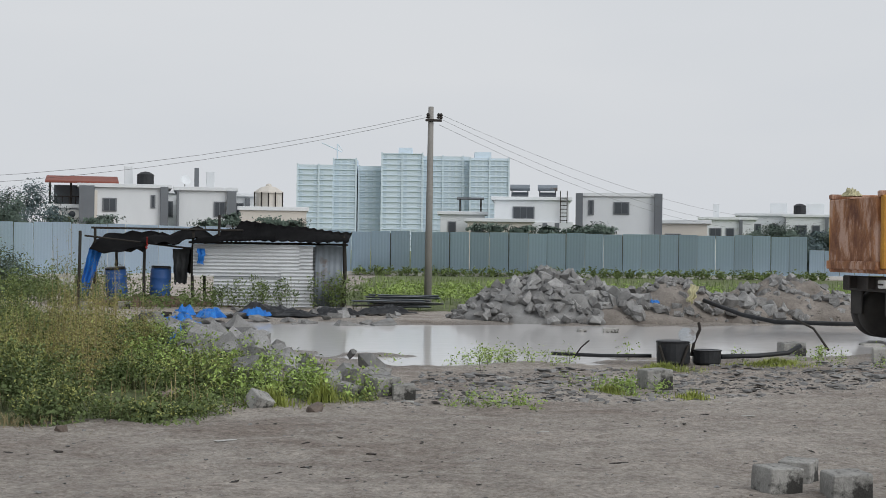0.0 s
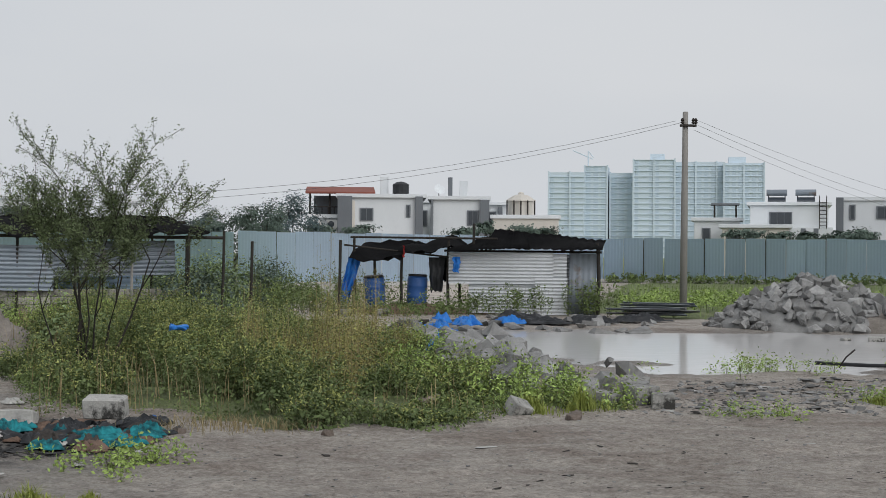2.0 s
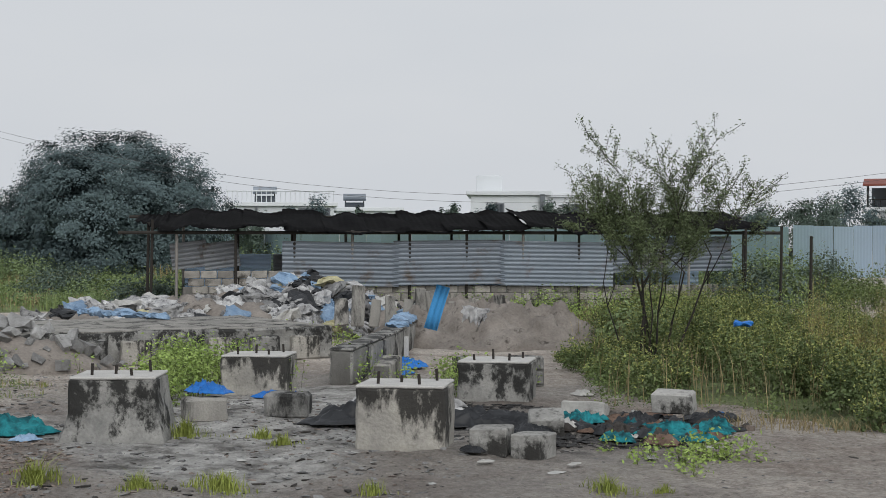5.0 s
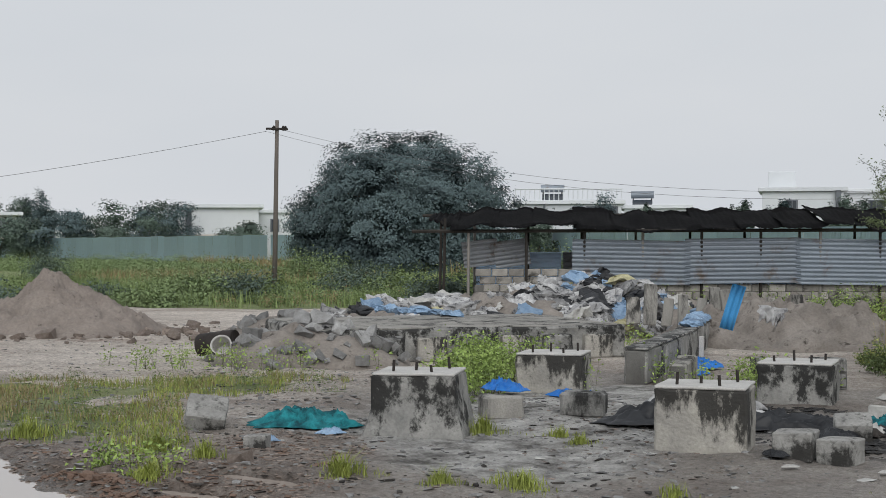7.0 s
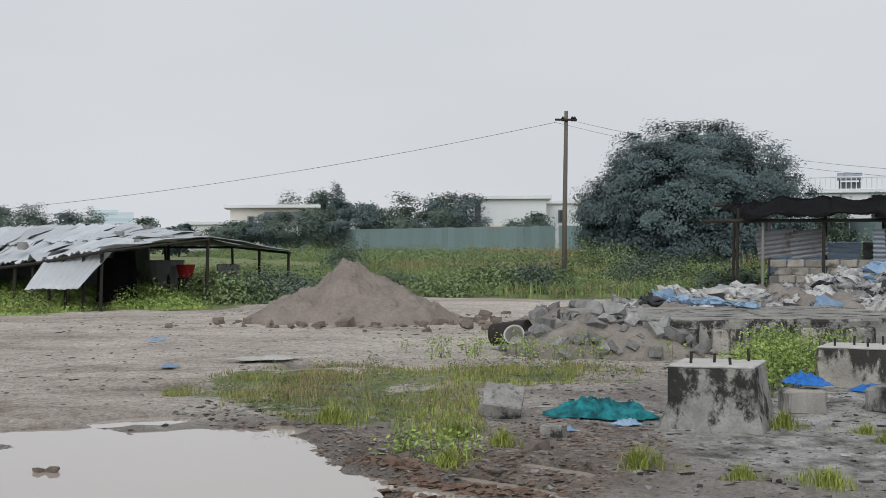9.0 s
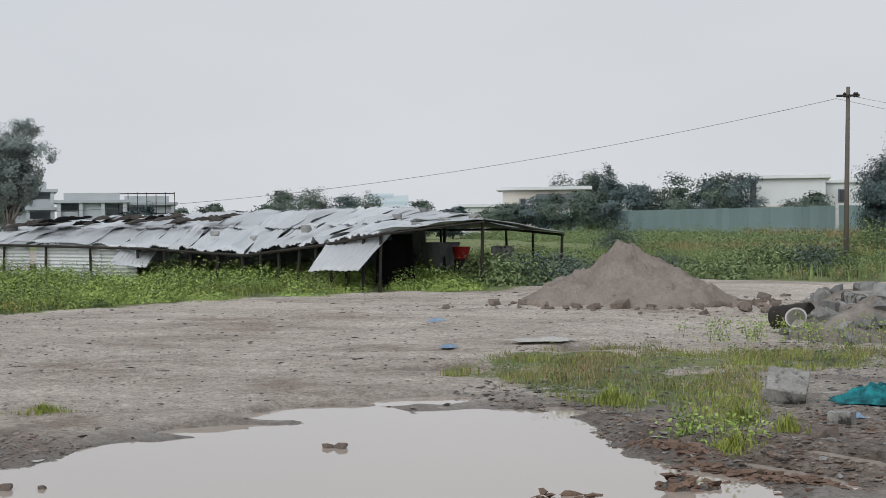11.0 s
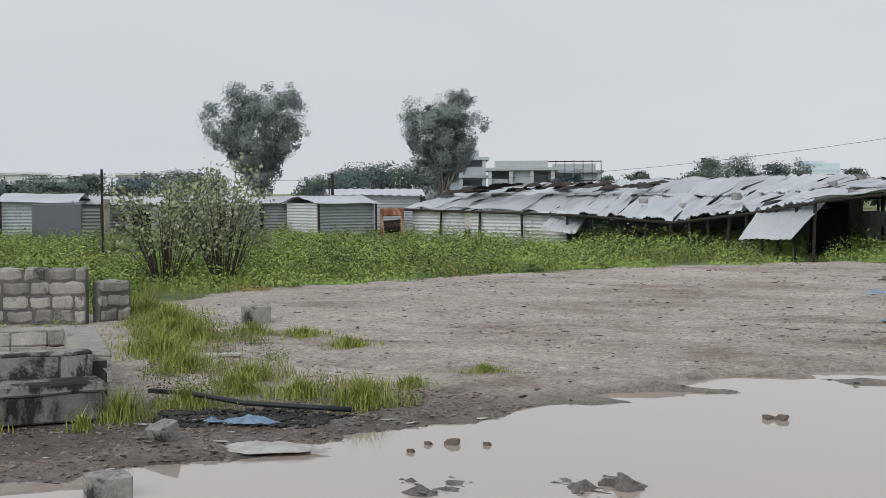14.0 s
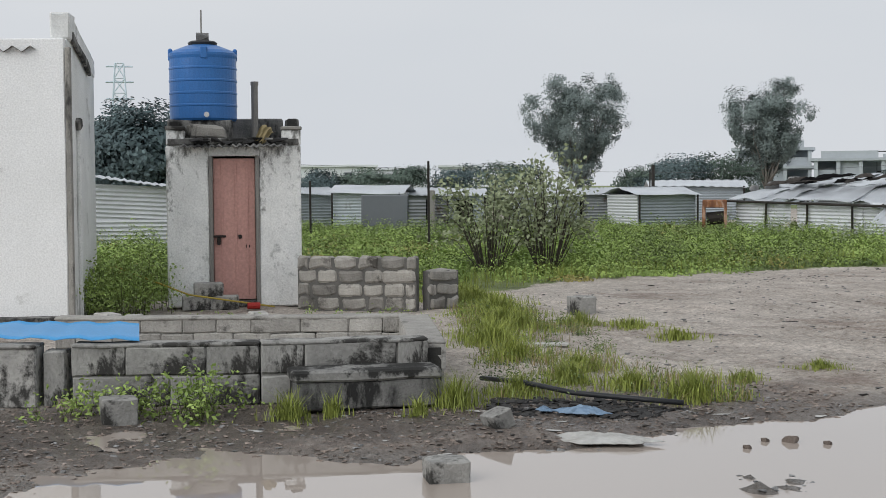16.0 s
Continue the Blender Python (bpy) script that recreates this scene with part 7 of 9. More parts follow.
            rod("post", (p.x - 0.15, p.y, -0.2), (p.x - 0.15 + 0.06 * math.sin(i * 3), p.y + 0.05 * math.cos(i * 5), p.z - 0.04), r, M["wood"], t, 6)
    for P in (eave, ridge, back):
        vs, fs = tube([lerp_path(P, i / 12) - Vector((0, 0, 0.07)) for i in range(13)], 0.04, 6)
        part("purlin", mesh_of("purlin", vs, fs), M["wood"], t)
    for i in range(10):
        a, b = lerp_path(eave, i / 9), lerp_path(ridge, i / 9)
        rod("rafter", a - Vector((0, 0, 0.06)), b - Vector((0, 0, 0.06)), 0.03, M["wood"], t, 6)
    # tin walls at the far end, dark openings between them
    for k, (f0, f1) in enumerate(((0.985, 0.90), (0.89, 0.80), (0.80, 0.755))):
        a, b = lerp_path(eave, f0), lerp_path(eave, f1)
        c = (a + b) / 2
        part("wall_sheet", sheet((b - a).length, 1.05, 0.1, 0.018, "x", 0.04, 60 + k), M["galv_white"], t, "pale ribbed tin wall", Matrix.Translation((c.x - 0.3, c.y + 0.05, 0.0)) @ pose(0, 0, 0, 0, 0, math.degrees(math.atan2(b.y - a.y, b.x - a.x))))
    for k, (f0, f1, d) in enumerate(((0.98, 0.7, 2.2), (0.7, 0.45, 2.4), (0.45, 0.2, 2.2))):
        a, b = lerp_path(ridge, f0), lerp_path(ridge, f1)
        c = (a + b) / 2
        part("inner_wall", box((b - a).length, 0.05, 1.7, 0.005), M["galv_old"], t, "dark inner partition", Matrix.Translation((c.x, c.y, -0.1)) @ pose(0, 0, 0, 0, 0, math.degrees(math.atan2(b.y - a.y, b.x - a.x))))
    # fallen panels hanging from the eave
    e0, e1 = Vector(at(68.6, 34.6, 1.16)), Vector(at(66.0, 34.0, 1.4))
    roof_sheet([Vector(at(69.4, 33.4, 0.5)), Vector(at(67.4, 33.2, 0.52)), e1, e0], M["galv_roof"], t, 71, 0.13, 0.012, warp=0.04, name="fallen_sheet", label="large tin sheet hanging from the eave")
    roof_sheet([Vector(at(77.0, 40.0, 0.55)), Vector(at(75.6, 39.6, 0.45)), Vector(at(75.0, 41.0, 1.05)), Vector(at(76.3, 41.2, 1.1))], M["galv_roof"], t, 73, 0.13, 0.012, warp=0.05, name="fallen_sheet", label="fallen tin sheet below the eave")
    part("hanging_sheet", box(0.7, 0.03, 1.05, 0.005), M["black"], t, "black hanging sheet", Matrix.Translation(at(66.2, 35.4, 0.1)) @ pose(0, 0, 0, 0, 3, 62))
    part("hanging_sheet", box(0.5, 0.03, 1.2, 0.005), M["black"], t, "", Matrix.Translation(at(65.6, 35.8, 0.1)) @ pose(0, 0, 0, 0, -3, 70))
    # stones, bricks and rags that hold the sheets down
    return t, at


shed_t, shed_at = collapsed_shed()
for az, d, z, s in ((69.4, 36.0, 1.42, 0.34), (64.8, 38.5, 1.84, 0.3), (65.2, 35.2, 1.5, 0.26), (64.0, 35.6, 1.58, 0.34), (62.9, 36.0, 1.66, 0.3), (65.9, 36.6, 1.7, 0.22), (80.6, 49.0, 1.5, 0.45), (81.3, 48.5, 1.4, 0.4), (79.8, 50.0, 1.68, 0.4), (71.5, 38.0, 1.2, 0.2), (73.0, 39.5, 1.3, 0.25)):
    ob = new("roof_stone", STONES[int(d) % 6])
    ob.matrix_world = Matrix.Translation(shed_at(az, d, z + 0.03)) @ pose(0, 0, 0, 0, 0, az * 77) @ Matrix.Diagonal((s, s * 0.8, s * 0.9, 1))
    tagged(ob, "stone holding down the tin roof", "stone", "stones on the shed roof")
for k in range(46):
    f = rng.uniform(0.35, 0.98)
    az = 68 + 13.0 * f + rng.normal() * 0.3
    d = 38.0 + 10.0 * f + rng.uniform(-1.2, 1.6)
    single("roof_debris", drape(rng.uniform(0.4, 1.3), rng.uniform(0.12, 0.35), 100 + k, 0.12, 8), M["litter"] if k % 4 else M["black"], Matrix.Translation(shed_at(az, d, 1.32 + 0.22 * math.sin(f * 3) + rng.uniform(0.12, 0.3))) @ pose(0, 0, 0, 4, -6, az + rng.uniform(20, 70)), "dark rag or plank weighing down the tin roof", "debris", "debris on the shed roof")
x, y, z = shed_at(64.2, 38.5, 0)
t = thing("barrow", pose(x, y, 0.2, 0, 0, 60), "old grey metal hopper under the shed roof", "hopper")
part("tub", mesh_of("tub", *lathe([(0.35, 0.1), (0.5, 0.8), (0.52, 0.85), (0.48, 0.84), (0.33, 0.12)], 16)), M["galv_old"], t)
x, y, z = shed_at(63.4, 37.8, 0)
t = thing("red_bucket", pose(x, y, 0.62), "red plastic bucket under the shed roof", "bucket")
part("body", mesh_of("body", *lathe([(0.16, 0), (0.24, 0.3), (0.25, 0.32), (0.22, 0.3)], 16)), M["red"], t)
part("stand", mesh_of("stand", *lathe([(0.2, -0.62), (0.2, -0.01)], 10)), M["wood"], t)
x, y, z = shed_at(61.8, 40.5, 0)
single("white_cabinet", box(0.6, 0.45, 0.8, 0.03), M["white_plastic"], pose(x, y, 0.1, 0, 0, 64), "old white metal cabinet under the shed roof", "cabinet")
x, y = spot(82.9, 46.5)
t = thing("orange_machine", pose(x - 0.5, y, 0.1, 0, 0, 82), "small rusty orange machine frame beside the shed", "machine")
part("body", box(0.75, 0.6, 0.25, 0.03, (0, 0, 0.75)), M["rust"], t)
for a in (-0.33, 0.33):
    for b in (-0.25, 0.25):
        part("leg", box(0.1, 0.1, 0.8, 0.01, (a, b, 0)), M["rust"], t)
part("drum", mesh_of("drum", *tube([(-0.25, 0, 0.4), (0.3, 0, 0.45)], 0.2, 12)), M["iron"], t)


# ---- shacks beyond the weeds ----
def shack(az, d, w, h, deep, label, turn=0.0, dark=False, door=True):
    x, y = spot(az, d)
    t = thing("shack", pose(x - 0.5, y - 0.15, 0, 0, 0, az + turn), label, "shack", "tin shacks")
    part("wall_sheet", sheet(w, h, 0.12, 0.02, "x", 0.03, int(az)), M["galv_old"] if dark else M["galv_mid"], t, "", pose(0, 0, 0))
    for s in (-1, 1):
        part("side_sheet", sheet(deep, h, 0.12, 0.02, "x", 0.03, int(az) + s), M["galv_white"], t, "", pose(s * w / 2, deep / 2, 0, 0, 0, 90))
    part("back_sheet", sheet(w, h, 0.12, 0.02, "x", 0.03, int(az) + 5), M["galv_white"], t, "", pose(0, deep, 0))
    rise = 0.28
    roof_sheet([(-w / 2 - 0.2, -0.25, h), (w / 2 + 0.2, -0.25, h - 0.04), (w / 2 + 0.2, deep / 2, h + rise), (-w / 2 - 0.2, deep / 2, h + rise)], M["galv_roof"], t, int(az * 3), 0.15, 0.02, warp=0.05)
    roof_sheet([(-w / 2 - 0.2, deep + 0.2, h), (w / 2 + 0.2, deep + 0.2, h), (w / 2 + 0.2, deep / 2, h + rise), (-w / 2 - 0.2, deep / 2, h + rise)], M["galv_roof"], t, int(az * 3) + 1, 0.15, 0.02, warp=0.05)
    if door:
        # the wall is uncut; a black panel gives the darkness of the opening
        part("doorway", box(0.7, 0.06, h * 0.85, 0.005, (w * 0.18, -0.05, 0.0)), M["black"], t, "black panel in place of an unlit door opening")
    for k in (-0.5, 0.5):
        rod("post", (k * w, -0.15, 0), (k * w, -0.15, h), 0.04, M["wood"], t, 6)
    return t


for a in ((84.5, 58, 2.6, 1.2, 2.5, "small grey tin shack with a low gable", 30, False, False), (86.3, 60, 3.0, 1.2, 2.5, "dark-fronted low tin shack", 0, True), (87.9, 62, 2.2, 1.15, 2.5, "tin shack with a blue-grey roof", 8), (89.6, 64, 2.4, 1.25, 2.5, "low tin shack among the bushes", -5), (92.8, 60, 2.6, 1.2, 2.5, "pale tin shack behind the bush", 5),
          (94.8, 58, 3.6, 1.25, 3, "tin shack with a long patched roof", 0, True), (96.2, 56, 2.6, 1.35, 3, "tin shack with a dark lean-to", -10), (98.2, 60, 2.4, 1.3, 3, "pale ribbed tin shack", 25, False, False), (83.3, 66, 4.0, 1.5, 3, "grey tin shed with a broad roof", 5, False, False)):
    shack(*a)
x, y = spot(105.0, 35)
t = thing("tin_store", pose(x - 0.5, y - 0.2, 0, 0, 0, 105), "ribbed tin store with a shallow pitched roof and torn side", "shed")
part("wall_sheet", sheet(2.3, 0.85, 0.1, 0.02, "x", 0.03, 3), M["galv_white"], t, "", pose(-0.1, 0, 0))
part("wall_sheet", sheet(2.3, 0.85, 0.1, 0.02, "x", 0.03, 4), M["galv_white"], t, "", pose(-0.1, 0.03, 0.8, 0, 3, 0))
part("side_sheet", sheet(1.6, 1.45, 0.1, 0.02, "z", 0.05, 5), M["galv_old"], t, "torn dark side sheet", pose(1.1, 0.8, 0, 0, 0, 70))
part("back_sheet", sheet(2.5, 1.5, 0.1, 0.02, "x", 0.03, 6), M["galv_white"], t, "", pose(0, 3.0, 0))
roof_sheet([(-1.6, -0.2, 1.9), (1.5, -0.2, 1.5), (1.5, 3.2, 1.6), (-1.6, 3.2, 2.0)], M["galv_roof"], t, 5, 0.13, 0.02, warp=0.04)
x, y = spot(95.45, 47)
t = thing("tin_cabin", pose(x - 0.5, y - 0.2, 0, 0, 0, 94), "dark grey sheet-metal cabin with a ribbed side", "cabin")
part("body", box(1.5, 1.1, 1.2, 0.03, (0, 0.55, 0.12)), M["villa_grey"], t)
part("side_panel", sheet(0.55, 1.1, 0.11, 0.02, "x", 0.02, 2), M["galv_old"], t, "ribbed dark side panel", pose(1.05, 0.1, 0.1))
part("base_slab", box(3.6, 0.8, 0.12, 0.02, (1.0, 0.2, 0)), M["cement"], t, "pale concrete base slab")
x, y = spot(93.6, 47)
single("concrete_post", rough_box(0.2, 0.2, 1.45, 0.015, 4, 3, 0.02), M["pole"], pose(x - 0.5, y - 0.2, 0, 0, 0, 10), "grey concrete gate post", "post")
for az, d, h in ((98.35, 40, 1.75), (93.75, 36, 2.2), (85.1, 60, 2.2)):
    x, y = spot(az, d)
    single("thin_pole", mesh_of("pole", *tube([(0, 0, -0.1), (0, 0, h)], 0.03, 6)), M["wood"], pose(x - 0.5, y - 0.2, 0, 0, 0.7, 0), "thin dark pole standing among the weeds", "pole", "thin poles")

# lattice tower on the skyline
x, y = spot(105.5, 252)
t = thing("lattice_tower", pose(x, y, 0, 0, 0, 105), "hazy steel lattice power tower on the skyline", "power tower")
for sx in (-1, 1):
    for sy in (-1, 1):
        rod("leg", (sx * 2.2, sy * 2.2, 0), (sx * 0.7, sy * 0.7, 22.5), 0.14, M["tower"], t, 5)
for k in range(9):
    z0, z1 = k * 2.5, (k + 1) * 2.5
    w0, w1 = 2.2 - 1.5 * z0 / 22.5, 2.2 - 1.5 * z1 / 22.5
    rod("brace", (-w0, -w0, z0), (w1, -w1, z1), 0.1, M["tower"], t, 5)
    rod("brace", (w0, -w0, z0), (-w1, -w1, z1), 0.1, M["tower"], t, 5)
    rod("tie", (-w1, -w1, z1), (w1, -w1, z1), 0.09, M["tower"], t, 5)
for z0, w in ((22.0, 2.2), (19.4, 2.3), (16.6, 2.2)):
    rod("crossarm", (-w, 0, z0), (w, 0, z0), 0.15, M["tower"], t, 5)


# ---- hut with a pink door and a blue water tank ----
def hut():
    A, B = Vector((-19.63, -4.95, 0)), Vector((-19.98, -3.21, 0))
    w = (B - A).length
    a = math.degrees(math.atan2(B.y - A.y, B.x - A.x))
    t = thing("hut", Matrix.Translation((A + B) / 2) @ pose(0, 0, 0, 0, 0, a), "small whitewashed brick hut with a faded pink door", "hut")
    h = 2.14
    dl, dr, dt = -0.33, 0.33, 2.0
    depth = 1.5
    for x0, x1 in ((-w / 2, dl), (dr, w / 2)):
        part("wall", rough_box(x1 - x0, 0.2, h, 0.012, 5, int(x0 * 10), 0.015), M["hut_wall"], t, "stained whitewashed front wall", pose((x0 + x1) / 2, 0.1, 0))
    part("lintel", rough_box(dr - dl, 0.18, h - dt - 0.01, 0.008, 3, 2, 0.01), M["hut_wall"], t, "", pose((dl + dr) / 2, 0.1, dt))
    for s in (-1, 1):
        part("wall", rough_box(0.18, depth - 0.21, h, 0.012, 5, s + 4, 0.015), M["hut_wall"], t, "whitewashed side wall", pose(s * (w / 2 - 0.09), 0.21 + (depth - 0.2) / 2, 0))
    part("wall", box(w - 0.37, 0.18, h, 0.01, (0, depth - 0.1, 0)), M["hut_wall"], t)
    part("roof_slab", rough_box(w - 0.05, depth + 0.05, 0.1, 0.015, 5, 8, 0.015), M["concrete_dark"], t, "blackened roof slab", pose(0, depth / 2 + 0.02, h + 0.004))
    for s in (-1, 1):
        stub = part("parapet", rough_box(0.25, 0.3, 0.2, 0.012, 3, 9 + s, 0.015), M["hut_wall"], t, "whitewashed corner stub", pose(s * (w / 2 - 0.125), 0.155, h + 0.004))
        part("stub_cap", rough_box(0.27, 0.34, 0.05, 0.012, 3, 19 + s, 0.012), M["concrete"], stub, "bare grey mortar cap", pose(0, 0, 0.2))
        part("parapet", rough_box(0.16, depth - 0.4, 0.3, 0.025, 4, 12 + s, 0.02), M["concrete_dark"], t, "blackened side parapet", pose(s * (w / 2 - 0.09), 0.34 + (depth - 0.4) / 2, h + 0.08, 1.5, 0, 0))
    part("parapet", rough_box(0.5, 0.2, 0.17, 0.03, 3, 15, 0.03), M["concrete"], t, "broken grey parapet block", pose(-0.36, 0.16, h + 0.1, 0, 4, 0))
    part("parapet", rough_box(w - 0.36, 0.14, 0.31, 0.02, 4, 16, 0.02), M["concrete_dark"], t, "blackened rear parapet", pose(0.0, depth - 0.1, h + 0.1))
    part("tank_plinth", rough_box(0.82, 0.8, 0.25, 0.02, 4, 18, 0.02), M["concrete_dark"], t, "dark brick base below the tank", pose(-0.42, 0.75, h + 0.1))
    part("canopy", sheet(1.42, 0.4, 0.09, 0.016, "z", 0.03, 4, ragged=0.16), M["concrete_dark"], t, "mossy corrugated canopy over the door", pose(0.0, -0.2, h - 0.02, -78, 0, 0))
    for k in range(9):
        part("canopy_debris", chunk(300 + k, 0.2, 0.12, 0.06, 10, 0.3), M["char"], t, "", pose(-0.5 + k * 0.14, -0.02 + 0.05 * math.sin(k * 2.1), h + 0.06 + 0.02 * math.cos(k * 3), 0, 0, k * 40))
    fr = part("door_frame", box(0.05, 0.16, dt, 0.006, (dl + 0.025, 0.06, 0)), M["pole"], t, "grey door frame")
    part("door_frame", box(0.05, 0.16, dt, 0.006, (dr - 0.025, 0.06, 0)), M["pole"], t)
    door = part("door", box(dr - dl - 0.11, 0.04, dt - 0.12, 0.006, ((dl + dr) / 2, 0.1, 0.09)), M["pink"], t, "faded pink plank door")
    for k in (-0.16, 0.02, 0.17):
        part("door_batten", box(0.03, 0.012, dt - 0.16, 0.003, ((dl + dr) / 2 + k, 0.073, 0.11)), M["pink"], door)
    part("latch", box(0.17, 0.03, 0.03, 0.006, (dl + 0.13, 0.06, 0.92)), M["iron"], door, "rusty iron latch")
    part("padlock", box(0.05, 0.03, 0.1, 0.01, (dl + 0.12, 0.05, 0.82)), M["iron"], door)
    part("knob", mesh_of("knob", *lathe([(0.01, 0), (0.028, 0.01), (0.025, 0.03), (0.01, 0.035)], 10)), M["iron"], door, "", pose(dl + 0.4, 0.075, 0.93, 90, 0, 0))
    # raised black disc painted as the dark inside of a hole
    part("hole", mesh_of("hole", *lathe([(0.01, 0), (0.03, 0.004), (0.02, 0.006)], 10)), M["black"], door, "", pose(dl + 0.5, 0.076, 0.8, 90, 30, 0))
    part("floor_sill", box(dr - dl - 0.1, 0.25, 0.08, 0.01, ((dl + dr) / 2, 0.05, 0.0)), M["concrete_dark"], t)
    pipe_m = part("vent_pipe", mesh_of("vent_pipe", *tube([(0, 0, 0), (0, 0, 0.78)], 0.048, 12)), M["pole"], t, "grey plastic vent pipe", pose(0.3, 0.95, h + 0.1))
    part("pipe_cap", mesh_of("pipe_cap", *tube([(0, 0, 0.76), (0, 0, 0.81)], 0.056, 12)), M["pole"], pipe_m)
    part("broom_head", hanging(0.18, 0.3, 8, fold=0.03), M["grass_dry"], t, "old straw broom on the canopy", pose(0.34, -0.05, h + 0.05, -40, 30, 0))
    return t, Matrix.Translation((A + B) / 2) @ pose(0, 0, 0, 0, 0, a)


hut_t, hut_m = hut()
r = 0.455
prof = [(r * 0.95, 0), (r, 0.03), (r, 0.16)]
for k in range(4):
    z = 0.18 + k * 0.16
    prof += [(r, z), (r * 1.016, z + 0.008), (r * 1.016, z + 0.028), (r, z + 0.036), (r, z + 0.14)]
prof += [(r * 1.02, 0.84), (r * 1.02, 0.87), (r * 0.9, 0.91), (r * 0.55, 0.97), (r * 0.4, 0.99)]
t = thing("water_tank", hut_m @ pose(-0.40, 0.75, 2.49) @ Matrix.Diagonal((1, 1, 1.05, 1)), "blue plastic water tank with ribs on the hut roof", "water tank")
part("body", mesh_of("body", *lathe(prof, 48)), M["blue_tank"], t)
for k in range(4):
    part("lug", box(0.1, 0.06, 0.16, 0.015, (0, 0, 0)), M["blue_tank"], t, "", pose(math.cos(k * 1.57 + 0.05) * r * 0.96, math.sin(k * 1.57 + 0.05) * r * 0.96, 0.78, 0, 0, 90 + k * 90))
part("lid", mesh_of("lid", *lathe([(0.19, 0.985), (0.2, 1.02), (0.17, 1.04)], 18)), M["black_plastic"], t, "dark lid")
part("outlet", mesh_of("outlet", *tube([(0.05, -r - 0.04, 0.07), (0.05, -r + 0.05, 0.07)], 0.035, 10)), M["white_plastic"], t)
single("lid_stone", chunk(91, 0.17, 0.15, 0.12), M["rubble"], hut_m @ pose(-0.40, 0.75, 3.635), "stone holding down the tank lid", "stone")
single("steel_rod", mesh_of("rod", *tube([(0, 0, 0), (0, 0, 0.58)], 0.011, 6)), M["pole"], hut_m @ pose(-0.42, 0.93, 3.45), "thin steel rod above the tank", "rod")
for bx, bz, tt in ((-0.55, 0.0, 4), (-0.2, 0.0, -6), (-0.4, 0.17, 3)):
    ob = new("step_block", BLOCK)
    ob.matrix_world = hut_m @ pose(bx + 0.05, -0.3, bz + gz(-19.5, -4.2), 0, 0, tt)
    tagged(ob, "worn concrete block stacked as a door step", "concrete block", "door step blocks")
pipe([tuple(hut_m @ Vector(p)) for p in ((-1.6, 0.3, 0.55), (-0.6, -0.45, 0.2), (0.5, -0.5, 0.03))], 0.012, "thin yellow cord slung to the ground", "yellow")
single("red_can", mesh_of("can", *tube([(0, 0, 0.05), (0.16, 0, 0.05)], 0.045, 10)), M["red"], hut_m @ pose(0.15, -0.55, 0.0, 0, 0, 10), "small red can lying by the step", "can")


# ---- white building with a corrugated roof ----
t = thing("white_building", pose(-17.15, -5.48, 0), "tall whitewashed building with a corrugated roof edge", "building")
# front runs to the south-west corner, side runs back from the near corner
part("wall", rough_box(5.0, 0.2, 3.3, 0.008, 6, 3, 0.012), M["whitewash_clean"], t, "whitewashed front wall with faint stains", pose(0.35 - 0.1, -2.5, 0, 0, 0, 97.0))
part("side_wall", rough_box(2.9, 0.2, 3.3, 0.008, 6, 5, 0.012), M["wall_white"], t, "whitewashed side wall", pose(-1.45, -0.36, 0, 0, 0, 10.8))
part("side_parapet", rough_box(0.5, 0.22, 0.32, 0.02, 3, 7, 0.02), M["wall_white"], t, "raised cracked parapet corner", pose(-0.28, -0.12, 3.3, 0, 0, 10.8))
part("side_parapet", rough_box(2.4, 0.22, 0.24, 0.02, 3, 8, 0.02), M["wall_white"], t, "sloping cracked parapet", pose(-1.62, -0.38, 3.2, 0, -7, 10.8))
part("crack_ledge", rough_box(1.9, 0.05, 0.1, 0.02, 3, 9, 0.01), M["concrete_dark"], t, "", pose(-1.15, -0.17, 3.17, 0, -8, 10.8))
part("roof", sheet(4.6, 2.2, 0.2, 0.035, "z", 0.01, 2), M["concrete_dark"], t, "grey corrugated roof sheets", pose(0.42, -2.6, 3.18, -88, 0, 97.0))
part("back_wall", box(4.6, 0.2, 3.2, 0.01), M["wall_white"], t, "", pose(-1.95, -2.7, 0, 0, 0, 97))
part("drain_pipe", mesh_of("pipe", *tube([(0, 0, 0), (0, 0, 2.2), (-0.02, -0.05, 2.3)], 0.03, 8)), M["wall_white"], t, "painted drain pipe", pose(-0.75, -0.1, 0.05))
part("pipe_hood", box(0.14, 0.1, 0.12, 0.02, (0, 0, 0)), M["concrete"], t, "", pose(-0.75, -0.1, 2.3, 0, 25, 7))
part("corner_strip", box(0.06, 0.06, 3.2, 0.008, (0.02, 0.03, 0)), M["concrete"], t, "", pose(0, 0, 0))
part("plinth", rough_box(5.0, 0.35, 0.12, 0.01, 4, 11, 0.01), M["concrete_dark"], t, "", pose(0.42, -2.5, 0, 0, 0, 97.0))

# ---- low walls of the old wash place ----
WASH = dict(joint=0.006, worn=0.011, core="masonry")
low_wall([(-11.0, -6.2), (-11.0, -3.78)], 0.44, 0.2, "low rough rendered wall with black stains", "masonry", 0.44, 0.9, cap="masonry_dark", **WASH)
low_wall([(-11.05, -3.74), (-11.05, -3.58)], 0.42, 0.2, "narrow dark block between two wall runs", "masonry_dark", 0.42, 0.3, **WASH)
low_wall([(-11.05, -3.54), (-11.2, -2.2), (-11.48, -1.0)], 0.44, 0.2, "low rendered block wall with black stains", "masonry_dark", 0.22, 0.62, cap="masonry_dark", **WASH)
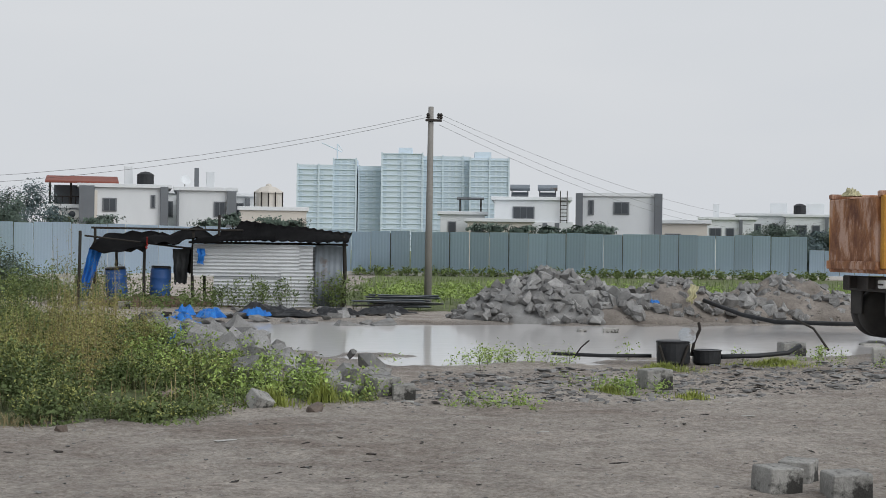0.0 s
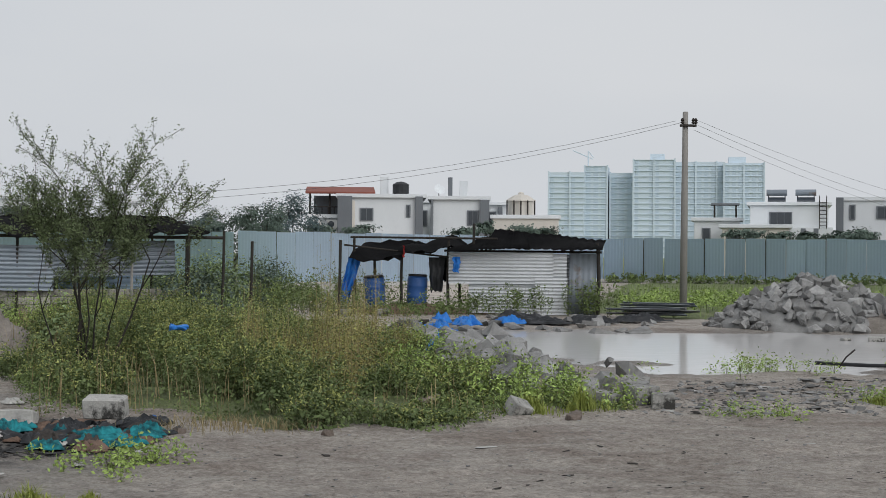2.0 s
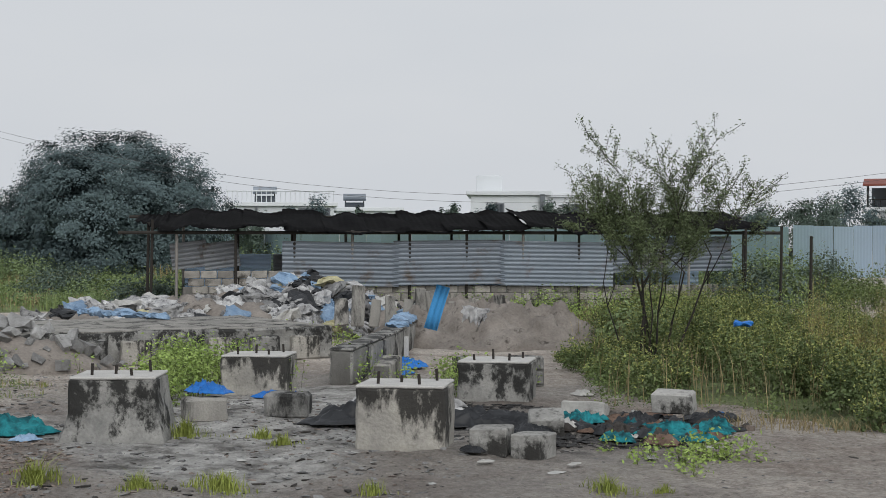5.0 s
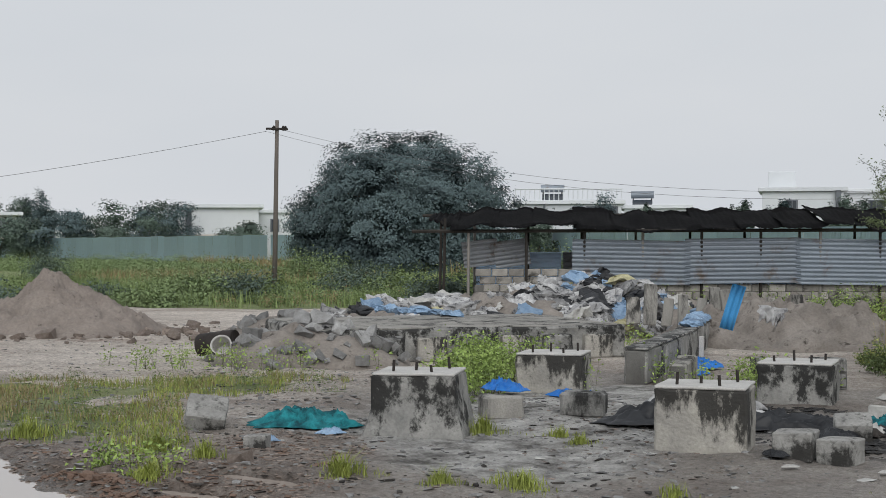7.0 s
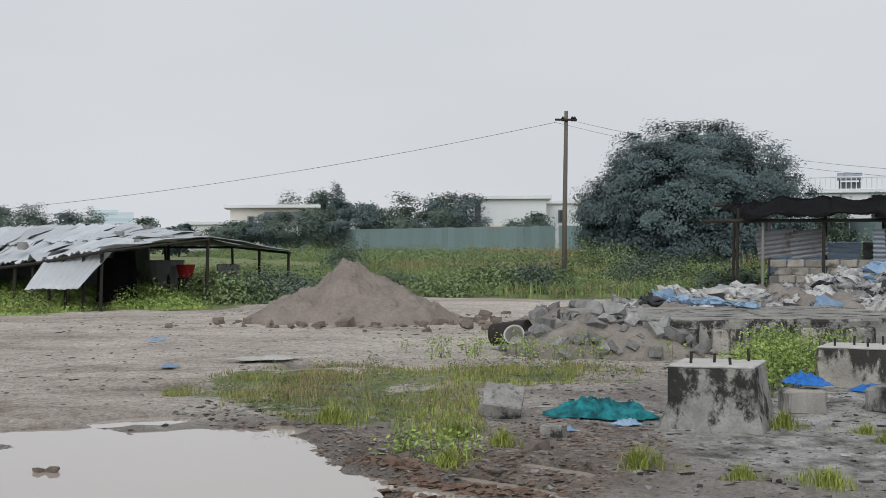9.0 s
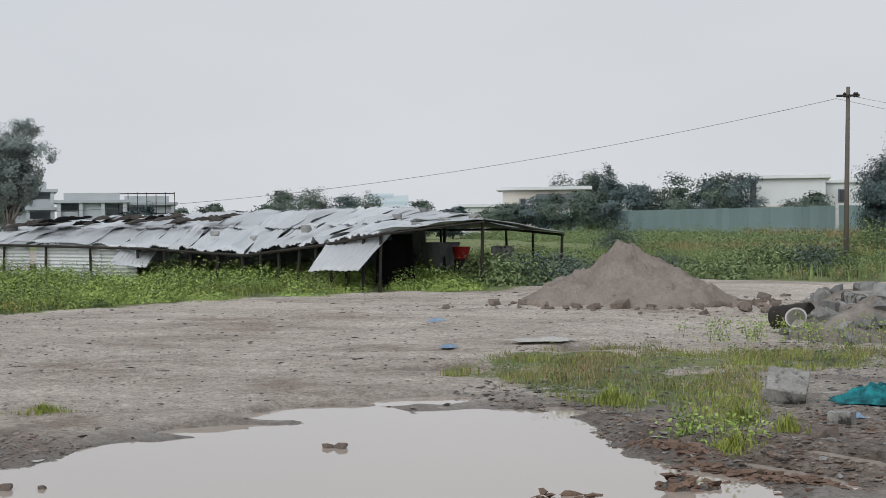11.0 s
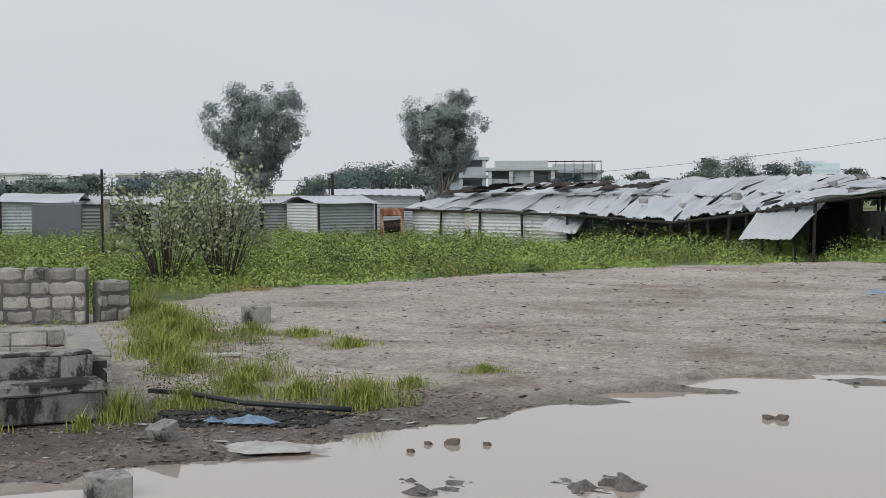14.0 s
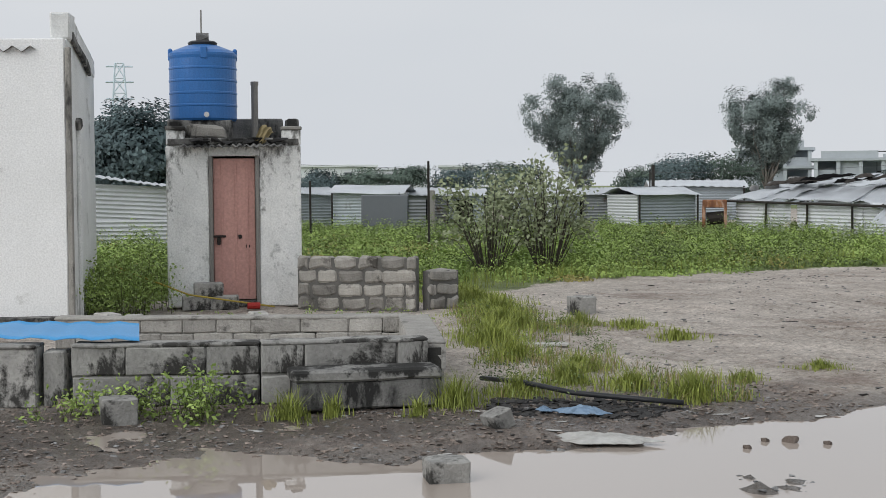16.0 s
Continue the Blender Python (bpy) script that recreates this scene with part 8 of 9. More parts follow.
low_wall([(-11.45, -0.98), (-13.75, -1.26)], 0.41, 0.24, "low block wall closing the old wash place", "masonry_pale", 0.205, 0.5, cap="masonry_pale", **WASH)
low_wall([(-13.65, -4.5), (-13.82, -1.3)], 0.4, 0.2, "low inner wall of pale rendered blocks", "masonry_pale", 0.13, 0.4, cap="masonry_pale", **WASH)
t = thing("bench_step", pose(-11.05, -1.42, 0, 0, 0, 107), "low mossy concrete step against the wall", "step")
part("seat", rough_box(1.08, 0.34, 0.08, 0.012, 4, 3, 0.015), M["stub_dark"], t, "", pose(0, 0, 0.2))
part("riser", rough_box(1.04, 0.3, 0.2, 0.012, 4, 4, 0.012), M["concrete_dark"], t)
roof_sheet([(-10.95, -6.6, 0.49), (-11.02, -3.05, 0.485), (-12.15, -3.35, 0.50), (-12.1, -6.6, 0.50)], M["blue_sheet"], thing("blue_roof_sheet", Matrix(), "bright blue ribbed roofing sheet laid across low walls", "metal sheet"), 3, 0.3, 0.01, warp=0.015, name="sheet")
low_wall([(-19.4, -3.16), (-19.1, -1.6)], 0.7, 0.16, "rough concrete block wall beside the hut", "block_pale", 0.175, 0.31, joint=0.02, worn=0.028)
low_wall([(-19.15, -1.5), (-19.5, -1.14)], 0.53, 0.16, "stepped end of the block wall", "block_pale", 0.177, 0.31, joint=0.02, worn=0.03)
for bx, by, bz, tt in ((-17.2, -3.3, 0, 20), (-17.0, -5.0, 0, 40), (-16.6, -4.6, 0, 10)):
    block(bx, by, bz, tt)
pipe([(-12.1, -0.6, 0.06), (-11.6, -0.3, 0.1), (-11.2, 0.1, 0.07), (-11.0, 0.5, 0.06), (-10.85, 0.85, 0.05)], 0.02, "black hose lying in the burnt patch")
single("pale_board", box(0.75, 0.12, 0.03, 0.005), M["cement"], pose(-14.7, -0.2, 0.03, 0, 1, 100), "pale board lying in the grass", "board")


# ---- plants ----
def weed_leaves(P, height, spread, per, size, stems=5):
    """Leaves of many-stemmed weeds rooted at P (n x 3): n*per leaf pieces, and thin stems."""
    n = len(P)
    phi = rng.uniform(0, 2 * np.pi, (n, stems))
    lean = spread[:, None] * rng.uniform(0.2, 1.0, (n, stems))
    top = height[:, None] * rng.uniform(0.65, 1.1, (n, stems))
    k = rng.integers(0, stems, (n, per))
    f = rng.uniform(0.12, 1.0, (n, per)) ** 0.75
    rows = np.arange(n)[:, None]
    a, l, h = phi[rows, k], lean[rows, k], top[rows, k]
    side = rng.normal(size=(n, per, 3)) * (0.06 + 0.10 * spread[:, None, None]) * (1.15 - 0.6 * f[..., None])
    L = np.stack([np.cos(a) * l * f ** 1.4, np.sin(a) * l * f ** 1.4, h * f], -1) + side + P[:, None, :]
    L[..., 2] = np.maximum(L[..., 2], P[:, None, 2] + 0.01)
    leaves = leaf_quads(L.reshape(-1, 3), size, 0.5, 0.7)
    base = np.repeat(P[:, None, :], stems, 1)
    tip = base + np.stack([np.cos(phi) * lean, np.sin(phi) * lean, top], -1)
    w = np.stack([-np.sin(phi), np.cos(phi), np.zeros_like(phi)], -1) * 0.0022
    stem = np.stack([base - w, base + w, tip + w * 0.4, tip - w * 0.4], 2).reshape(-1, 4, 3)
    return leaves, stem


def rooted(xy):
    return np.column_stack([xy, ground_at(xy[:, 0], xy[:, 1])[0]])


def patch(name, groups, label, category="weeds"):
    """One patch of plants: each group a leaf or blade part with its material."""
    t = None
    for nm, V, mt in groups:
        if len(V):
            if t is None:
                t = single(name, quads_of(nm, V), mt, Matrix(), label, category, kind="stuff")
            else:
                tagged(part(nm, quads_of(nm, V), mt, t), kind="stuff")
    return t


def dome_leaves(C, R, H, n, size, aspect=0.5):
    """Leaves of rounded bushes: C n x 3 feet, R radii, H heights, n leaves each, thickest near the skin, with ragged shoots."""
    out, away = [], []
    for c, r, h in zip(C, R, H):
        k = int(n * rng.uniform(0.7, 1.3))
        u = rng.normal(size=(k, 3))
        u[:, 2] = np.abs(u[:, 2]) * 0.9 - 0.1
        u /= np.linalg.norm(u, axis=1, keepdims=True)
        f = 0.55 + 0.45 * rng.uniform(0, 1, k) ** 0.55
        f *= 1 + 0.22 * np.sin(u[:, 0] * 6 + c[0] * 5) * np.sin(u[:, 1] * 6 + c[1] * 3) + 0.12 * np.sin(u[:, 2] * 11 + c[0])
        shoot = rng.uniform(size=k) < 0.06
        f = np.where(shoot, f * rng.uniform(1.0, 1.35, k), f)
        P = c + u * f[:, None] * np.array([r, r, h])
        P[:, 2] = np.maximum(P[:, 2], c[2] + 0.01)
        out.append(P)
        away.append(u * 0.9)
    return leaf_quads(np.concatenate(out), size, aspect, 0.25, out=np.concatenate(away))


# tall weeds by the road: many-stemmed plants in clumps; paler flowering tops, top light included in their colour
def bank_height(x, y):
    """How tall the weeds stand: knee-high at the edge, chest-high lumps in the middle, lower towards the rubble."""
    sd = inside(WEED_BANK, x, y)
    lump = 1 + 0.34 * wave(x, y, 1.5, 3) + 0.22 * wave(x, y, 3.4, 8)
    return (0.22 + 0.86 * step(-0.1, 1.2, sd)) * (0.34 + 0.66 * step(-2.0, -5.0, x)) * lump * np.where(np.hypot(x, y) > 24, 0.7, 1.0)


def shoots(P, height, spread, stems, per, size):
    """Upright leafy shoots: stems from each foot, per leaves along each stem; gives lower leaves, top leaves and stems."""
    n = len(P)
    phi = rng.uniform(0, 2 * np.pi, (n, stems))
    lean = spread * np.sqrt(rng.uniform(0.02, 1.0, (n, stems)))
    top = height[:, None] * rng.uniform(0.55, 1.12, (n, stems)) * (1.05 - 0.45 * lean / spread)
    f = rng.uniform(0.16, 1.0, (n, stems, per)) ** 0.6
    a, l, h = phi[..., None], lean[..., None], top[..., None]
    L = np.stack([np.cos(a) * l * (0.35 + 0.65 * f), np.sin(a) * l * (0.35 + 0.65 * f), h * f], -1) + P[:, None, None, :]
    L += rng.normal(size=L.shape) * (0.05 * (1.15 - 0.75 * f))[..., None]
    L[..., 2] = np.maximum(L[..., 2], P[:, None, None, 2] + 0.01)
    near_tip = (f > 0.8) & (rng.uniform(size=f.shape) < 0.8)
    base = np.repeat(P[:, None, :], stems, 1) + np.stack([np.cos(phi) * lean, np.sin(phi) * lean, 0 * phi], -1) * 0.35
    tip = P[:, None, :] + np.stack([np.cos(phi) * lean, np.sin(phi) * lean, top], -1)
    w = np.stack([-np.sin(phi), np.cos(phi), np.zeros_like(phi)], -1) * 0.0026
    stem = np.stack([base - w, base + w, tip + w * 0.4, tip - w * 0.4], 2).reshape(-1, 4, 3)
    return leaf_quads(L[~near_tip], size, 0.46, 0.6), leaf_quads(L[near_tip], size * 0.72, 0.42, 0.5), stem


mid = np.repeat(scatter(WEED_BANK, 118), 6, 0)  # rounded bushes of six plants each
off = rng.normal(size=mid.shape) * 0.27
xy = mid + off
h = bank_height(mid[:, 0], mid[:, 1]) * np.clip(1.16 - 1.7 * (off ** 2).sum(1), 0.3, 1.2) * np.repeat(rng.uniform(0.7, 1.2, len(mid) // 6), 6) * rng.uniform(0.85, 1.1, len(xy))
dry = np.exp(-((mid[:, 0] + 4.9) ** 2 / 2.6 + (mid[:, 1] - 18.8) ** 2 / 8.0)) * 1.4 > np.repeat(rng.uniform(0.15, 1, len(mid) // 6), 6)
weed = ~dry & (wave(mid[:, 0], mid[:, 1], 1.1, 12) + 0.4 * np.repeat(rng.normal(size=len(mid) // 6), 6) > 0.2)
G = []
for mask, low_mt, top_mt, per, size in ((~dry & ~weed, "leaf_bank", "leaf_tip", 22, 0.046), (weed, "leaf_weed", "leaf_tip", 22, 0.042), (dry, "leaf_dry", "leaf_tip", 20, 0.026)):
    A, B, S = shoots(rooted(xy[mask]), h[mask] * (1.2 if low_mt == "leaf_dry" else 1.0), 0.3, 18, per, size)
    G += [("leaves", A, M[low_mt]), ("shoot_tips", B, M[top_mt]), ("stems", S, M["grass_dry" if low_mt == "leaf_dry" else "stem"])]
core = rooted(xy[::2])
G.append(("leaves", dome_leaves(core, rng.uniform(0.25, 0.45, len(core)), h[::2] * 0.6, 200, 0.05), M["leaf_bank"]))
q = scatter(WEED_BANK, 3600)
q = q[np.abs(inside(WEED_BANK, q[:, 0], q[:, 1]) - 0.15) < 0.5]
q = q[(np.hypot(q[:, 0], q[:, 1]) < 22) & (wave(q[:, 0], q[:, 1], 2.0, 14) > -0.25)]
L, S = weed_leaves(rooted(q), rng.uniform(0.06, 0.26, len(q)), np.full(len(q), 0.12), 26, 0.034)
G.append(("leaves", L, M["leaf_weed"]))
b = rooted(scatter(WEED_BANK, 1500))
G.append(("blades", blades(b, 0.3 + 0.25 * step(-2.2, -5.4, b[:, 0]), 0.004, 0.5), M["grass_dry"]))
patch("weed_bank", G, "tall tangled green and yellowing weeds beside the dirt road")
q = np.column_stack([-4.25 + rng.normal(size=500) * 0.42, 12.75 + rng.normal(size=500) * 0.2])
patch("dry_grass", [("blades", blades(rooted(q), 0.11, 0.003, 1.6), M["grass_dry"])], "heap of dead straw-coloured grass at the weeds' edge", "dry grass")

# low growth over the rubble and the shack's foot
RUB = [(-1.2, 14.6), (-0.6, 15.6), (-3.6, 21.5), (-5.0, 26.0), (-6.2, 25.0), (-4.4, 20.0), (-2.4, 14.4)]
xy = scatter(RUB, 220)
L, S = weed_leaves(rooted(xy), rng.uniform(0.15, 0.45, len(xy)), np.full(len(xy), 0.2), 40, 0.05)
G = [("leaves", L, M["leaf_bright"]), ("stems", S, M["stem"])]
for cx, cy, n, hh, rr in ((-4.9, 37.3, 26, 0.75, 0.55), (-2.75, 37.8, 26, 0.85, 0.35), (-6.1, 37.2, 14, 0.5, 0.4), (-9.6, 36.8, 50, 0.7, 1.0), (-11.0, 38.5, 60, 0.9, 1.2), (-8.0, 36.6, 30, 0.35, 1.2), (-13.5, 42.0, 60, 1.2, 1.6), (-10.4, 41.5, 40, 1.0, 1.0)):
    xy = np.column_stack([cx + rng.normal(size=n) * rr, cy + rng.normal(size=n) * rr * 0.5])
    L, S = weed_leaves(rooted(xy), np.full(n, hh), np.full(n, 0.25), 46, 0.075)
    G += [("leaves", L, M["leaf_weed"]), ("stems", S, M["stem"])]
patch("rubble_weeds", G, "low green weeds growing through rubble and round the shack")

# field before the fence
xy = scatter(FIELD, 9000)
q = xy[np.hypot(xy[:, 0], xy[:, 1]) < 75]
V = blades(rooted(q), 0.32, 0.014, 0.6)
xy = scatter([(-2.5, 41.0), (14.0, 39.0), (16.0, 50.0), (-2.5, 56.0)], 420)
L, S = weed_leaves(rooted(xy), rng.uniform(0.2, 0.5, len(xy)), np.full(len(xy), 0.25), 40, 0.09)
xy = np.column_stack([rng.uniform(-5, 22, 260), 83.6 + rng.normal(size=260) * 0.4])
L2, S2 = weed_leaves(rooted(xy), rng.uniform(0.25, 0.6, len(xy)), np.full(len(xy), 0.3), 26, 0.16)
patch("field_grass", [("blades", V, M["grass_field"]), ("leaves", L, M["leaf_bright"]), ("leaves", L2, M["leaf_weed"])], "green grass field reaching back to the sheet fence", "grass")

# overgrown meadow
near_meadow = [(-34.5, 15.0), (-33.4, 20.0), (-32.6, 23.4), (-29.2, 25.4), (-25.0, 28.0), (-24.4, 30.0), (-30.0, 40.0), (-50.0, 52.0), (-62.0, 44.0), (-56.0, 26.0)]
xy = scatter(near_meadow, 1900)
d = np.hypot(xy[:, 0], xy[:, 1])
hh = (0.26 + 0.24 * np.clip(wave(xy[:, 0], xy[:, 1], 0.5, 4), -0.6, 1.2)) * rng.uniform(0.6, 1.3, len(xy))
tan = wave(xy[:, 0], xy[:, 1], 0.22, 9) + rng.normal(size=len(xy)) * 0.25 > 0.66
L, S = weed_leaves(rooted(xy[~tan]), hh[~tan], np.full((~tan).sum(), 0.35), 80, 0.065)
Ld, Sd = weed_leaves(rooted(xy[tan]), hh[tan] * 1.1, np.full(tan.sum(), 0.3), 60, 0.06)
bl = blades(rooted(scatter(near_meadow, 16000)), 0.45, 0.012, 0.4)
straw = blades(rooted(scatter([(-40.0, 35.0), (-46.0, 47.0), (-62.0, 44.0), (-52.0, 33.0)], 2600)), 0.62, 0.016, 0.4)
G = [("leaves", L, M["leaf_meadow"]), ("leaves", Ld, M["grass_dry"]), ("blades", bl, M["grass_field"]), ("straw", straw, M["grass_dry"]), ("stems", S, M["stem"])]
far_meadow = [(-50.0, 52.0), (-62.0, 44.0), (-120.0, 60.0), (-150.0, 82.0), (-90.0, 72.0), (-48.0, 64.0), (-22.0, 60.0), (-18.0, 48.0), (-30.0, 42.0)]
xy = scatter(far_meadow, 1700)
L, S = weed_leaves(rooted(xy), rng.uniform(0.15, 0.55, len(xy)), np.full(len(xy), 0.8), 60, 0.13)
G.append(("leaves", L, M["leaf_meadow"]))
rim = [(-46.0, 60.0), (-90.0, 70.0), (-88.0, 66.0), (-60.0, 54.0), (-42.0, 48.0)]
G.append(("straw", blades(rooted(scatter(rim, 3000)), 0.9, 0.03, 0.4), M["grass_dry"]))
xy = scatter(near_meadow, 150)
for mask, mt in ((wave(xy[:, 0], xy[:, 1], 0.7, 4) > 0, "leaf_weed"), (wave(xy[:, 0], xy[:, 1], 0.7, 4) <= 0, "leaf_meadow")):
    k = mask.sum()
    G.append(("leaves", dome_leaves(rooted(xy[mask]), rng.uniform(0.35, 1.1, k), rng.uniform(0.3, 1.0, k), 700, 0.065), M[mt]))
xy = scatter(far_meadow, 170)
G.append(("leaves", dome_leaves(rooted(xy), rng.uniform(0.7, 2.0, len(xy)), rng.uniform(0.4, 1.1, len(xy)), 520, 0.13), M["leaf_meadow"]))
behind = [(-24.4, 30.0), (-30.0, 40.0), (-18.0, 48.0), (-12.5, 40.0), (-13.0, 36.0)]
xy = scatter(behind, 500)
L, S = weed_leaves(rooted(xy), rng.uniform(0.5, 1.5, len(xy)), np.full(len(xy), 0.4), 44, 0.12)
G.append(("leaves", L, M["leaf_meadow"]))
patch("meadow", G, "overgrown field of mixed green weeds and straw-coloured grass")
for k, (az, d, r, hh) in enumerate(((50.5, 43, 1.1, 0.9), (52.5, 42, 1.0, 0.8), (55.8, 43, 0.7, 0.55), (54.3, 40, 0.9, 0.5), (46.2, 45, 1.1, 1.1), (44.4, 46, 0.9, 0.9), (57.5, 62, 1.0, 1.6), (47.8, 60, 1.4, 1.5), (61.0, 38, 1.3, 0.8), (62.3, 37, 1.0, 0.75), (42.8, 37, 0.8, 0.9), (39.3, 40, 1.2, 1.6), (37.9, 40, 1.0, 1.5), (18.6, 40, 0.9, 1.7), (17.0, 43, 0.8, 1.6), (23.2, 23.5, 0.8, 0.7), (19.9, 36, 0.9, 1.5))):
    x, y = spot(az, d)
    n = int(60 * r)
    xy = np.column_stack([x + rng.normal(size=n) * r * 0.5, y + rng.normal(size=n) * r * 0.5])
    L, S = weed_leaves(rooted(xy), np.full(n, hh) * rng.uniform(0.6, 1.1, n), np.full(n, 0.45), 24, 0.09)
    L = np.concatenate([L, dome_leaves(rooted(xy[: n // 4]), np.full(n // 4, r * 0.55), np.full(n // 4, hh) * rng.uniform(0.6, 1.05, n // 4), 190, 0.10)])
    patch("bush", [("leaves", L, M["leaf_meadow"] if k % 2 else M["leaf_hedge"]), ("stems", S, M["stem"])], "rounded green bush in the overgrown field", "bush")

for k in range(11):  # weeds along the foot of the long shed
    p = along_shed(1.5 + k * 1.12, -0.75 - 0.25 * math.sin(k * 2.3))
    n = 5
    foot = rooted(np.column_stack([p.x + rng.normal(size=n) * 0.35, p.y + rng.normal(size=n) * 0.3]))
    patch("bush", [("leaves", dome_leaves(foot, np.full(n, 0.42), rng.uniform(0.3, 0.75, n), 260, 0.07), M["leaf_bank"])], "low dark green bush at the foot of the long shed", "bush")

# strip of lush weeds along the dirt track
xy = scatter(STRIP, 2300)
sd = inside(STRIP, xy[:, 0], xy[:, 1])
keep = (np.hypot(xy[:, 0], xy[:, 1]) < 50) & (rng.uniform(size=len(xy)) < np.where(sd < 4, 1.0, 0.5))
xy, sd = xy[keep], sd[keep]
hh = (0.14 + 0.32 * step(0, 1.5, sd)) * rng.uniform(0.55, 1.3, len(xy)) * (1 + 0.35 * wave(xy[:, 0], xy[:, 1], 0.9, 6))
sel = rng.uniform(size=len(xy))
G = []
for mask, mt, sz, per in ((sel < 0.72, "leaf_bright", 0.06, 460), ((sel >= 0.72) & (sel < 0.95), "leaf_weed", 0.06, 420), (sel >= 0.95, "leaf_dry", 0.06, 300)):
    G.append(("leaves", dome_leaves(rooted(xy[mask]), rng.uniform(0.35, 0.85, mask.sum()), hh[mask], per, sz), M[mt]))
L, S = weed_leaves(rooted(xy), hh * 1.15, np.full(len(xy), 0.3), 14, 0.07)
bl = blades(rooted(scatter(STRIP[:5] + [(-36.0, 13.0), (-30.0, 4.0), (-24.0, -2.5)], 2600)), 0.28, 0.005, 0.8)
xy = scatter(STRIP, 190)
xy = xy[(np.hypot(xy[:, 0], xy[:, 1]) < 42) & (inside(STRIP, xy[:, 0], xy[:, 1]) > 0.3)]
k = rng.uniform(size=len(xy)) < 0.5
for mask, mt in ((k, "leaf_bright"), (~k, "leaf_weed")):
    G.append(("leaves", dome_leaves(rooted(xy[mask]), rng.uniform(0.4, 0.9, mask.sum()), rng.uniform(0.4, 0.85, mask.sum()), 700, 0.06), M[mt]))
G += [("leaves", L, M["leaf_bright"]), ("blades", bl, M["grass"]), ("stems", S, M["stem"])]
patch("weed_strip", G, "lush bright green weeds in front of the tin sheds")
xy = np.column_stack([-18.9 + rng.normal(size=90) * 0.6, -5.45 + rng.normal(size=90) * 0.25])
L, S = weed_leaves(rooted(xy), rng.uniform(0.4, 0.8, 90), np.full(90, 0.25), 60, 0.05)
patch("hut_weeds", [("leaves", L, M["leaf_bright"]), ("stems", S, M["stem"])], "bright green weeds between the hut and the building")
WP = [(-9.9, 10.9), (-10.6, 11.0), (-12.4, 13.6), (-11.4, 14.2)]
xy = scatter(WP, 110)
L, S = weed_leaves(rooted(xy), rng.uniform(0.3, 0.55, len(xy)), np.full(len(xy), 0.2), 60, 0.045)
patch("weed_patch", [("leaves", L, M["leaf_bright"]), ("stems", S, M["stem"])], "pale green weeds between the column stubs")
for cx, cy, n, rx, hh in ((-8.6, 14.0, 40, 0.45, 0.35), (-4.3, 10.45, 22, 0.26, 0.13), (-15.3, 12.2, 30, 0.8, 0.3), (0.9, 20.9, 26, 0.5, 0.22), (2.0, 16.6, 16, 0.25, 0.14), (0.6, 15.0, 10, 0.2, 0.1), (5.9, 21.5, 20, 0.7, 0.16), (-10.6, -2.55, 16, 0.12, 0.3), (-10.75, -3.3, 16, 0.25, 0.18), (-16.5, -2.6, 30, 0.8, 0.12), (-13.9, 18.2, 30, 0.5, 0.35), (-14.7, 24.5, 60, 1.6, 0.7), (-12.2, 27.0, 60, 1.5, 0.8), (-9.0, 6.2, 12, 0.2, 0.18)):
    xy = np.column_stack([cx + rng.normal(size=n) * rx, cy + rng.normal(size=n) * rx])
    L, S = weed_leaves(rooted(xy), np.full(n, hh) * rng.uniform(0.6, 1.2, n), np.full(n, hh * 0.5 + 0.05), 46, 0.035 + 0.02 * hh)
    patch("weed_clump", [("leaves", L, M["leaf_bright"]), ("stems", S, M["stem"])], "small clump of green weeds on bare ground", "weeds")

# grass tufts and patches
TUFTS = [(-4.3, 8.9, 0.18, 0.14), (-5.65, 8.1, 0.12, 0.14), (-6.6, 7.7, 0.24, 0.16), (-7.0, 7.3, 0.16, 0.15), (-7.8, 7.15, 0.2, 0.2), (-11.3, 6.8, 0.22, 0.22), (-9.75, 7.0, 0.25, 0.2), (-8.62, 6.1, 0.2, 0.17), (-9.15, 7.0, 0.15, 0.2), (-8.55, 9.55, 0.2, 0.2), (-11.0, -0.75, 0.26, 0.32), (-11.5, 1.0, 0.34, 0.3), (-12.2, 0.1, 0.35, 0.24),
         (-11.9, 0.55, 0.3, 0.24), (-11.6, -0.3, 0.3, 0.22), (-14.6, -0.55, 0.4, 0.3), (-13.6, -0.35, 0.4, 0.25), (-12.9, 0.2, 0.35, 0.2), (-16.5, 0.9, 0.35, 0.14), (-15.6, 1.3, 0.3, 0.16), (-16.8, 0.35, 0.3, 0.2), (-19.9, -0.9, 0.6, 0.3), (-18.3, -0.6, 0.6, 0.28), (-17.0, -0.5, 0.5, 0.25), (-10.6, -1.9, 0.2, 0.26), (-10.7, -1.6, 0.12, 0.22),
         (-10.5, -1.0, 0.1, 0.22), (-12.4, 1.5, 0.2, 0.14), (-13.3, 2.3, 0.25, 0.1), (-7.55, 9.6, 0.14, 0.12), (-8.0, 9.9, 0.14, 0.12), (-4.0, 9.1, 0.1, 0.08), (2.75, 16.0, 0.25, 0.13), (1.9, 16.4, 0.3, 0.12), (3.0, 19.7, 0.5, 0.14), (4.7, 20.6, 0.6, 0.12), (-15.2, -0.6, 0.5, 0.3), (-16.2, -0.3, 0.4, 0.24), (-21.0, -1.2, 0.8, 0.3), (-1.2, 14.9, 0.25, 0.3), (-1.7, 14.6, 0.3, 0.25)]
for cx, cy, rr, hh in TUFTS:
    n = int(300 * (rr / 0.2) ** 1.4)
